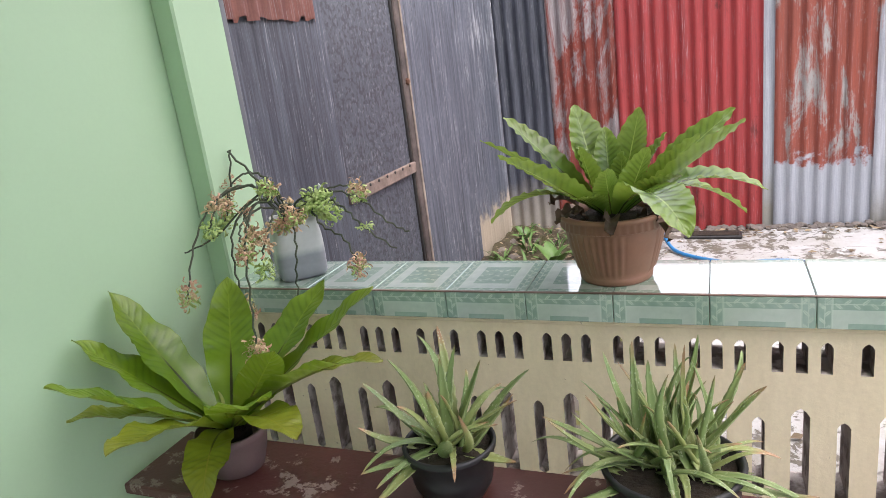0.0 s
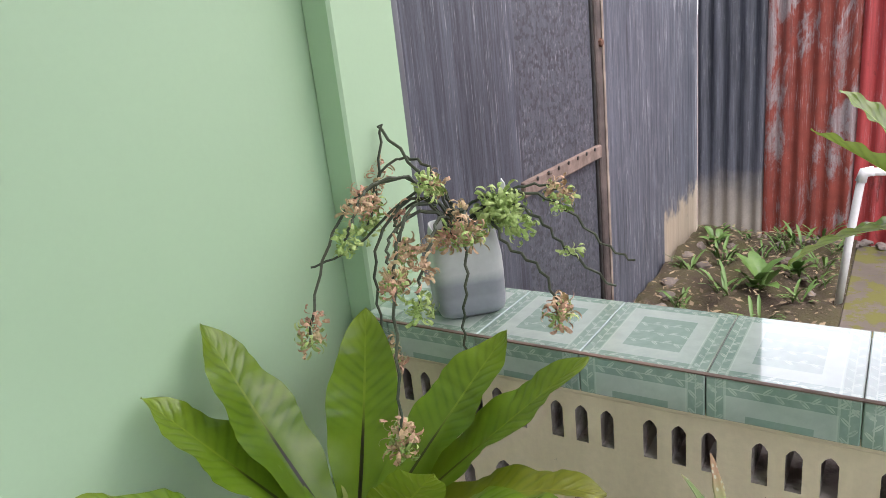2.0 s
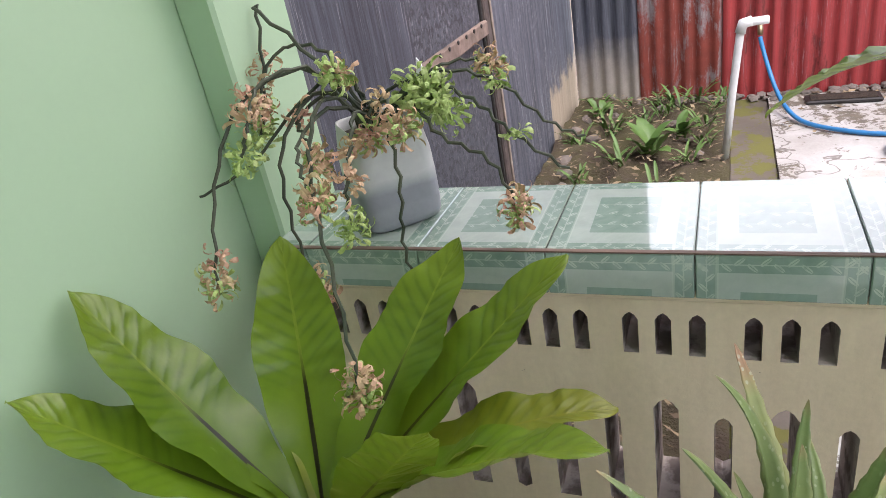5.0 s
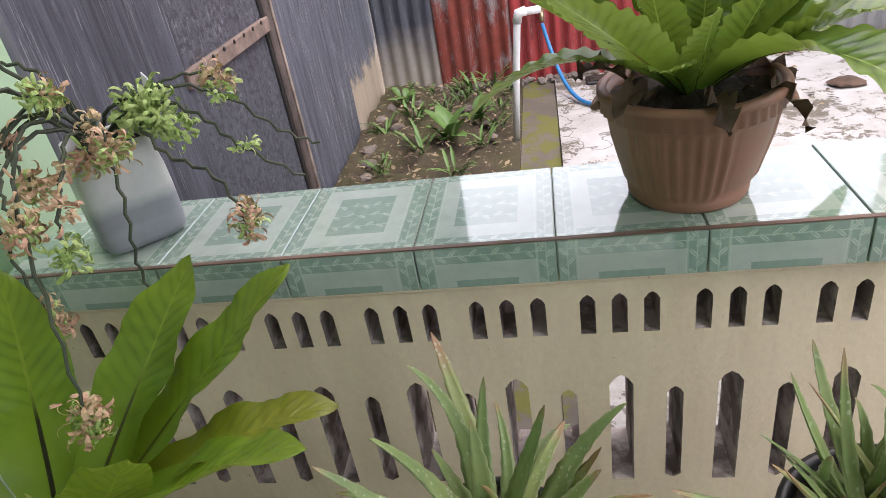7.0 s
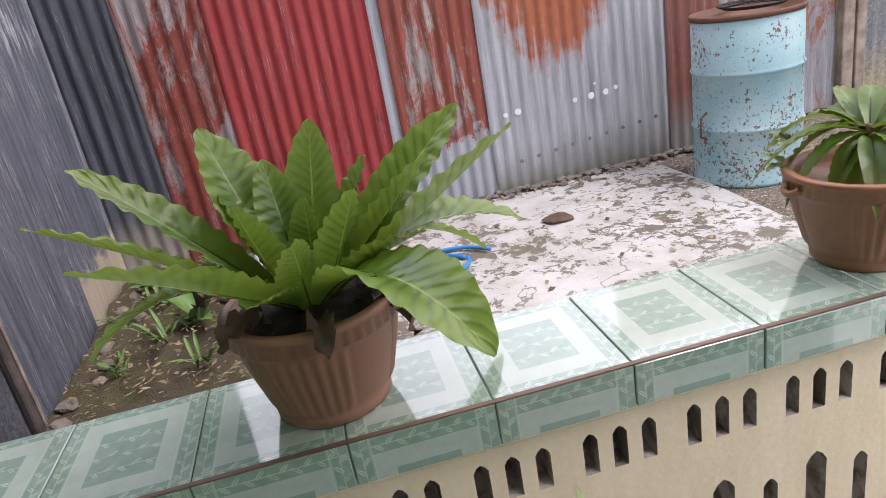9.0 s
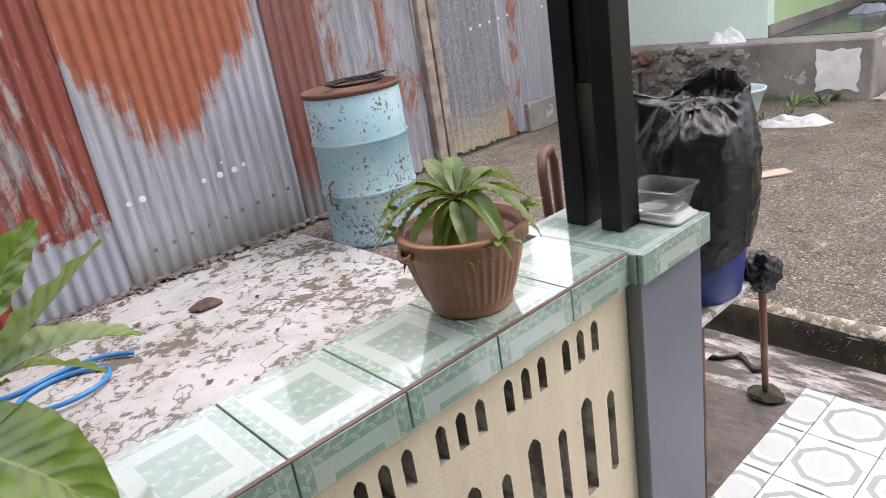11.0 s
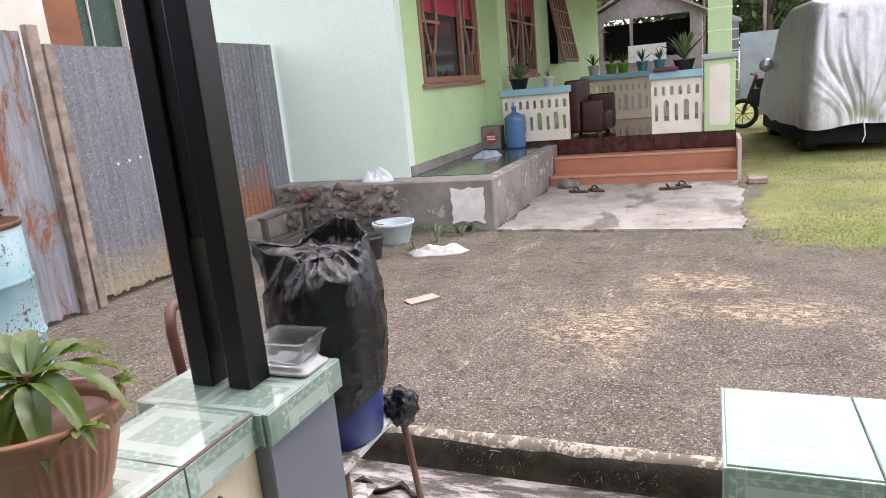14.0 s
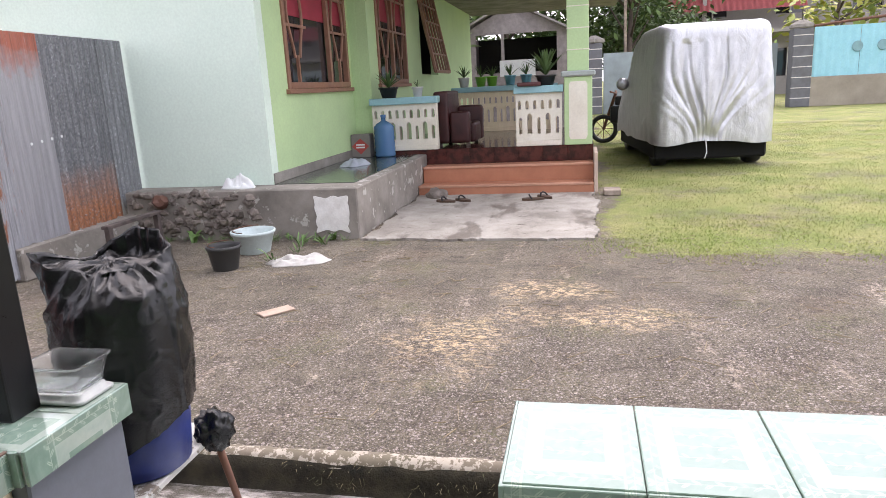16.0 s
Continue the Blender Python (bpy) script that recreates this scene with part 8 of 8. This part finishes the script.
for x in (11.15, 13.75):
    for y in (CY + 0.68, CY - 0.68):
        bm = bmesh.new()
        ring = []
        lathe(bm, [(0.20, -0.10), (0.29, -0.10), (0.31, -0.07), (0.31, 0.07), (0.29, 0.10), (0.20, 0.10)], 36)
        wh = part("wheel", bm, M_BLACKPOT, car, "", True)
        wh.matrix_basis = pose(x, y, 0.31, 90, 0, 0)
        bm = bmesh.new()
        lathe(bm, [(0.20, -0.102), (0.19, -0.06), (0.05, -0.08)], 24)
        part("rim", bm, plain("wheel_rim", (0.3, 0.3, 0.32), None, 0.4, metal=0.6), wh, "", True)
# underbody made low, wide and pure black to imitate the shadow below the car
bm = bmesh.new()
box(bm, 10.80, 14.3, CY - 0.80, CY + 0.80, 0.12, 0.46, 0.03)
part("underbody_and_shadow", bm, plain("underbody_shadow_black", (0.004, 0.004, 0.004), None, 0.9), car)
for s in (1, -1):
    bm = bmesh.new()
    g = bmesh.ops.create_icosphere(bm, subdivisions=3, radius=1.0)["verts"]
    for v in g:
        v.co = Vector((13.05 + v.co.x * 0.08, CY + s * 0.95 + v.co.y * 0.11, 1.24 + v.co.z * 0.11 + 0.02 * noise.noise(v.co * 3)))
    part("mirror_cover", bm, M_COVER, car, "covered wing mirror", True)
bm = bmesh.new()
tube(bm, [(10.60, CY + 0.12, 0.44), (10.58, CY + 0.10, 0.24), (10.59, CY + 0.13, 0.14)], 0.008, 5)
part("tie_string", bm, M_WHITEPL, car)

car.matrix_basis = Matrix.Translation((10.62, CY, 0)) @ Matrix.Rotation(radians(5), 4, "Z") @ Matrix.Translation((-10.62, -CY, 0)) @ Matrix.Translation((12.5, -1.4, 0))

bike = thing("motorbike", "parked dark motorbike beside the porch", "motorbike", (15.2, 0.0, 0))
for x in (14.6, 15.85):
    bm = bmesh.new()
    tube(bm, [(x + 0.26 * math.cos(a), 0.0, 0.30 + 0.26 * math.sin(a)) for a in (6.283 * i / 28 for i in range(29))], 0.05, 10, False)
    wh = part("wheel", bm, M_BLACKPOT, bike, "", True)
    bm = bmesh.new()
    for i in range(8):
        a = 6.283 * i / 8
        tube(bm, [(x, 0, 0.30), (x + 0.23 * math.cos(a), 0, 0.30 + 0.23 * math.sin(a))], 0.008, 5)
    part("spokes", bm, M_RUSTMETAL, wh)
for nm, x0, x1, y0, y1, z0, z1 in (("body", 14.8, 15.7, -0.12, 0.12, 0.42, 0.78), ("seat", 14.55, 15.2, -0.13, 0.13, 0.79, 0.90), ("tank", 15.2, 15.6, -0.14, 0.14, 0.79, 0.98), ("tail", 14.35, 14.6, -0.08, 0.08, 0.72, 0.86)):
    bm = bmesh.new()
    box(bm, x0, x1, y0, y1, z0, z1, 0.05, 2)
    part(nm, bm, M_BLACKPOT, bike, "", True)
bm = bmesh.new()
tube(bm, [(15.65, -0.34, 1.08), (15.6, -0.1, 1.05), (15.6, 0.1, 1.05), (15.65, 0.34, 1.08)], 0.02, 8)
part("handlebar", bm, M_RUSTMETAL, bike)
bm = bmesh.new()
tube(bm, [(15.85, 0.0, 0.30), (15.6, 0, 1.03)], 0.035, 8)
part("fork", bm, M_RUSTMETAL, bike)
bike.matrix_basis = pose(15.25, -0.62, 0, 0, 0, 78)

# ---- beyond: hut, boundary wall, far house, trees ----
M_PLANK = plain("grey_plank", (0.36, 0.32, 0.315), (0.25, 0.22, 0.22), 0.8, 6)
hut = thing("garden_hut", "grey plank hut with a gabled roof and open window", "hut", (20.6, 2.0, 0))
bm = bmesh.new()
pierced(bm, 0.85, 3.75, 0.0, 2.80, [[(1.15, 1.66), (2.62, 1.66), (2.62, 2.72), (1.15, 2.72)], [(2.70, 1.66), (3.42, 1.66), (3.42, 2.72), (2.70, 2.72)]], 20.0, 20.1, lambda a, b, c: (b, a, c))
part("front_wall", bm, M_PLANK, hut)
bm = bmesh.new()
v = [bm.verts.new(p) for p in ((20.0, 0.85, 2.801), (20.0, 3.75, 2.801), (20.0, 2.4, 3.48), (20.1, 0.85, 2.801), (20.1, 3.75, 2.801), (20.1, 2.4, 3.48))]
for f in ((0, 1, 2), (3, 5, 4), (0, 3, 4, 1), (1, 4, 5, 2), (2, 5, 3, 0)):
    bm.faces.new([v[i] for i in f])
part("gable", bm, M_PLANK, hut)
for s in (-1, 1):
    bm = bmesh.new()
    v = [bm.verts.new((x, 2.4 + s * k, 3.53 - 0.50 * k + dz)) for dz in (0, 0.06) for x in (19.7, 22.4) for k in (0.0, 1.68)]
    for f in ((0, 1, 3, 2), (4, 6, 7, 5), (0, 4, 5, 1), (2, 3, 7, 6), (1, 5, 7, 3), (0, 2, 6, 4)):
        bm.faces.new([v[i] for i in f])
    part("roof", bm, plain("old_roof_sheet", (0.30, 0.28, 0.26), (0.2, 0.18, 0.17)), hut)
for y in (0.85, 3.65):
    bm = bmesh.new()
    box(bm, 20.1, 22.2, y, y + 0.1, 0, 2.7)
    part("side_wall", bm, M_PLANK, hut)
# back wall coloured near-black to paint the shade inside the hut
bm = bmesh.new()
box(bm, 22.1, 22.2, 0.96, 3.64, 0, 2.7)
part("back_wall", bm, M_DARK, hut)
bm = bmesh.new()
box(bm, 19.96, 19.99, 1.75, 2.75, 1.55, 2.00)
part("hanging_sheet", bm, M_WHITEPL, hut, "white cloth over the sill")

bm = bmesh.new()
box(bm, 27.0, 27.2, -30, -7.45, 0, 1.02, 0.01)
bw = structure("boundary_wall", bm, plain("stained_wall_cement", (0.36, 0.32, 0.26), (0.24, 0.21, 0.17), 0.85, 0.8, 20), "low stained cement boundary wall", "wall")
gate = thing("blue_gate", "pale blue sheet metal gate on the boundary wall", "gate", (27.1, -12, 1.02))
M_BLUEGATE = plain("pale_blue_gate_paint", (0.30, 0.60, 0.70), (0.25, 0.54, 0.64), 0.5, 3, 20)
for i in range(8):
    bm = bmesh.new()
    y1 = -7.5 - i * 1.5
    corrugated(bm, (27.05, y1), (27.05, y1 - 1.49), 1.03, 2.72, 0.25, 0.012, 0, 0, i)
    part("panel", bm, M_BLUEGATE, gate, "", True)
for y in (-8.9, -9.7):
    bm = bmesh.new()
    lathe(bm, [(0.18, 0), (0.17, 0.02)], 20)
    d = part("round_mark", bm, plain("gate_mark", (0.2, 0.36, 0.40)), gate)
    d.matrix_basis = pose(27.02, y, 2.0, 0, -90, 0)
bm = bmesh.new()
tube(bm, [(27.1, -7.5 - k * 0.4, 2.76 + 0.28 * math.sin(min(1, k / 12) * 1.57)) for k in range(30)], 0.05, 6)
part("top_rail", bm, M_RUSTMETAL, gate, "dark curved top rail")
M_STRIPE = plain("slate_gate_post", (0.15, 0.155, 0.17), (0.12, 0.12, 0.13), 0.8)
for (x, y) in ((26.9, -7.35), (28.0, -0.2)):
    gp = thing("gate_post", "dark slate gate post with pale mortar bands", "post", (x, y, 0), "gate posts")
    bm = bmesh.new()
    box(bm, x, x + 0.6, y - 0.1, y + 0.55, 0, 2.7, 0.02)
    part("shaft", bm, M_STRIPE, gp)
    for k in range(7):
        bm = bmesh.new()
        box(bm, x - 0.012, x + 0.05, y - 0.1, y + 0.55, 0.3 + k * 0.36, 0.33 + k * 0.36)
        part("band", bm, M_TEAR, gp)
    bm = bmesh.new()
    lathe(bm, [(0.38, 2.7), (0.44, 2.75), (0.40, 2.85), (0.1, 3.0)], 4, (x + 0.3, y + 0.22, 0))
    part("cap", bm, M_CONC, gp)
bm = bmesh.new()
box(bm, 28.1, 28.3, -6.6, -0.35, 0, 2.3)
structure("street_wall", bm, plain("grey_blue_wall", (0.30, 0.36, 0.38), (0.20, 0.23, 0.24), 0.8, 0.8), "weathered grey-blue wall beyond the car", "wall")
house = thing("far_house", "grey concrete two-storey house under construction", "house", (42, -9, 0))
M_FARWALL = plain("raw_grey_plaster", (0.36, 0.33, 0.31), (0.28, 0.26, 0.245), 0.9, 0.4, 10)
bm = bmesh.new()
wins = [[(y, z), (y + 1.5, z), (y + 1.5, z + 1.5), (y, z + 1.5)] for y in (-19.0, -15.2, -11.4, -7.4, -4.0) for z in (1.0, 4.3)]
pierced(bm, -21, -1, 0, 6.6, wins, 42.0, 42.2, lambda a, b, c: (b, a, c))
part("wall", bm, M_FARWALL, house)
for y in (-19.0, -15.2, -11.4, -7.4, -4.0):
    for z in (1.0, 4.3):
        bm = bmesh.new()
        box(bm, 42.25, 42.3, y - 0.05, y + 1.55, z - 0.05, z + 1.55)
        wd = part("window", bm, M_PANE, house, "dark window opening")
        bm = bmesh.new()
        box(bm, 42.02, 42.16, y + 0.72, y + 0.78, z, z + 1.5)
        part("mullion", bm, M_TEAR, wd)
bm = bmesh.new()
box(bm, 40.6, 42.0, -21, -1, 3.3, 3.5)
part("balcony", bm, M_FARWALL, house)
bm = bmesh.new()
corrugated(bm, (40.3, -4.0), (40.3, -11.0), 4.5, 5.3, 0.3, 0.04, -0.6, 0, 3)
part("awning", bm, plain("dull_red_awning", (0.30, 0.06, 0.06)), house, "dull red awning", True)
bm = bmesh.new()
box(bm, 40.5, 52, -22, 0, 6.6, 6.9)
part("roof", bm, M_FARWALL, house)
for y in (-1.2, -6, -11, -16, -20.8):
    bm = bmesh.new()
    box(bm, 40.6, 40.8, y - 0.1, y + 0.1, 0, 6.6)
    part("column", bm, M_FARWALL, house)

klf = Net("tree_foliage", 0.6)
gf = klf.n.new("ShaderNodeNewGeometry").outputs["Random Per Island"]
M_FOLIAGE = klf.done(klf.mix(gf, (0.035, 0.075, 0.02), (0.12, 0.19, 0.05)))
M_BARK = plain("tree_bark", (0.13, 0.10, 0.075), (0.08, 0.06, 0.05), 0.9, 8, 40, 0.6)


def tree(c, h, r, seed, n, size, label, mat=None):
    t = thing("tree", label, "tree", c, "trees beyond the yard")
    rr = random.Random(seed)
    bm = bmesh.new()
    tube(bm, [(c[0], c[1], 0), (c[0] + 0.1, c[1] + 0.1, h * 0.35), (c[0] + 0.05, c[1], h * 0.75)], [0.16, 0.12, 0.05], 10)
    ends = []
    for i in range(8):
        a = i * 2.4
        z0 = h * rr.uniform(0.3, 0.65)
        e = Vector((c[0] + r * 0.8 * math.cos(a), c[1] + r * 0.8 * math.sin(a), z0 + h * rr.uniform(0.12, 0.35)))
        tube(bm, [(c[0] + 0.08, c[1] + 0.05, z0), e], [0.06, 0.015], 6)
        ends.append(e)
    part("trunk", bm, M_BARK, t, "", True)
    ends.append(Vector((c[0], c[1], h * 0.85)))
    vs, fs = [], []
    for i in range(n):
        e = ends[i % len(ends)]
        d = Vector((rr.gauss(0, 1), rr.gauss(0, 1), rr.gauss(0, 0.8)))
        p = e + d * r * 0.30
        u = Vector((rr.uniform(-1, 1), rr.uniform(-1, 1), rr.uniform(-0.8, 0.3))).normalized()
        w = u.cross(Vector((rr.uniform(-1, 1), rr.uniform(-1, 1), 1))).normalized()
        L = size * rr.uniform(0.6, 1.3)
        k = len(vs)
        vs += [p, p + u * L * 0.5 + w * L * 0.22, p + u * L, p + u * L * 0.5 - w * L * 0.22]
        fs.append((k, k + 1, k + 2, k + 3))
    me = bpy.data.meshes.new("crown")
    me.from_pydata([tuple(v) for v in vs], [], fs)
    me.materials.append(mat or M_FOLIAGE)
    ob = new("crown", me)
    ob.parent = t
    ob.matrix_parent_inverse = Matrix.Translation(t.location).inverted()


for i, (x, y, h, r) in enumerate(((30, 3.5, 8, 2.6), (32, 0.8, 9, 3.0), (31, -1.6, 7, 2.3), (33, 6.5, 10, 3.2), (36, 3.0, 12, 3.6), (38, -1.5, 11, 3.2), (36, 9.5, 11, 3.6), (34, 13, 10, 3.4), (55, -24, 14, 5), (54, -4, 13, 5), (27, 5.6, 4.6, 1.9), (28.5, 8.2, 5.2, 2.1), (31.5, 1.6, 4.0, 1.8), (35, -0.9, 4.6, 2.0), (37, -3.4, 4.4, 2.0))):
    tree((x, y, 0), h, r, 1200 + i, 2600, 0.34, "leafy green tree with an uneven crown")
klt = Net("yellow_leaf_foliage", 0.6)
gy = klt.n.new("ShaderNodeNewGeometry").outputs["Random Per Island"]
M_YELLOWLEAF = klt.done(klt.mix(gy, (0.16, 0.24, 0.05), (0.45, 0.42, 0.08)))
tree((30.0, -9.2, 0), 5.2, 1.7, 1301, 420, 0.45, "slender tree with drooping yellow-green leaves", M_YELLOWLEAF)
tree((30.5, -12.0, 0), 5.6, 1.9, 1302, 420, 0.45, "slender tree with drooping yellow-green leaves", M_YELLOWLEAF)
big = thing("broadleaf_plant", "large-leaved pale green plant behind the hut", "plant", (19.0, 3.9, 0))
rr = random.Random(77)
bm = bmesh.new()
tube(bm, [(19.0, 3.9, 0), (19.0, 3.85, 2.4)], 0.06, 8)
part("stem", bm, M_BARK, big, "", True)
for i in range(14):
    a = i * 2.4
    b = (19.0, 3.85, 1.9 + 0.12 * i)
    leaf_mesh("leaf", b, (19.0 + 0.55 * math.cos(a), 3.85 + 0.75 * math.sin(a), 2.1 + 0.13 * i), 0.5, plain("pale_big_leaf", (0.22, 0.36, 0.14), (0.32, 0.45, 0.2), 0.4) if i == 0 else bpy.data.materials["pale_big_leaf"], big, 0.25, 0.2, 0.01, 1400 + i, 10, 0.45, 0.6, 2, 0, 0.15)
for i, (x, y) in enumerate(((29.5, 0.9), (28.9, -1.2))):
    pl = thing("utility_pole", "thin pale utility pole beyond the boundary", "pole", (x, y, 0), "poles")
    bm = bmesh.new()
    tube(bm, [(x, y, 0), (x, y, 7)], 0.06, 8)
    part("shaft", bm, M_WOODPALE, pl, "", True)
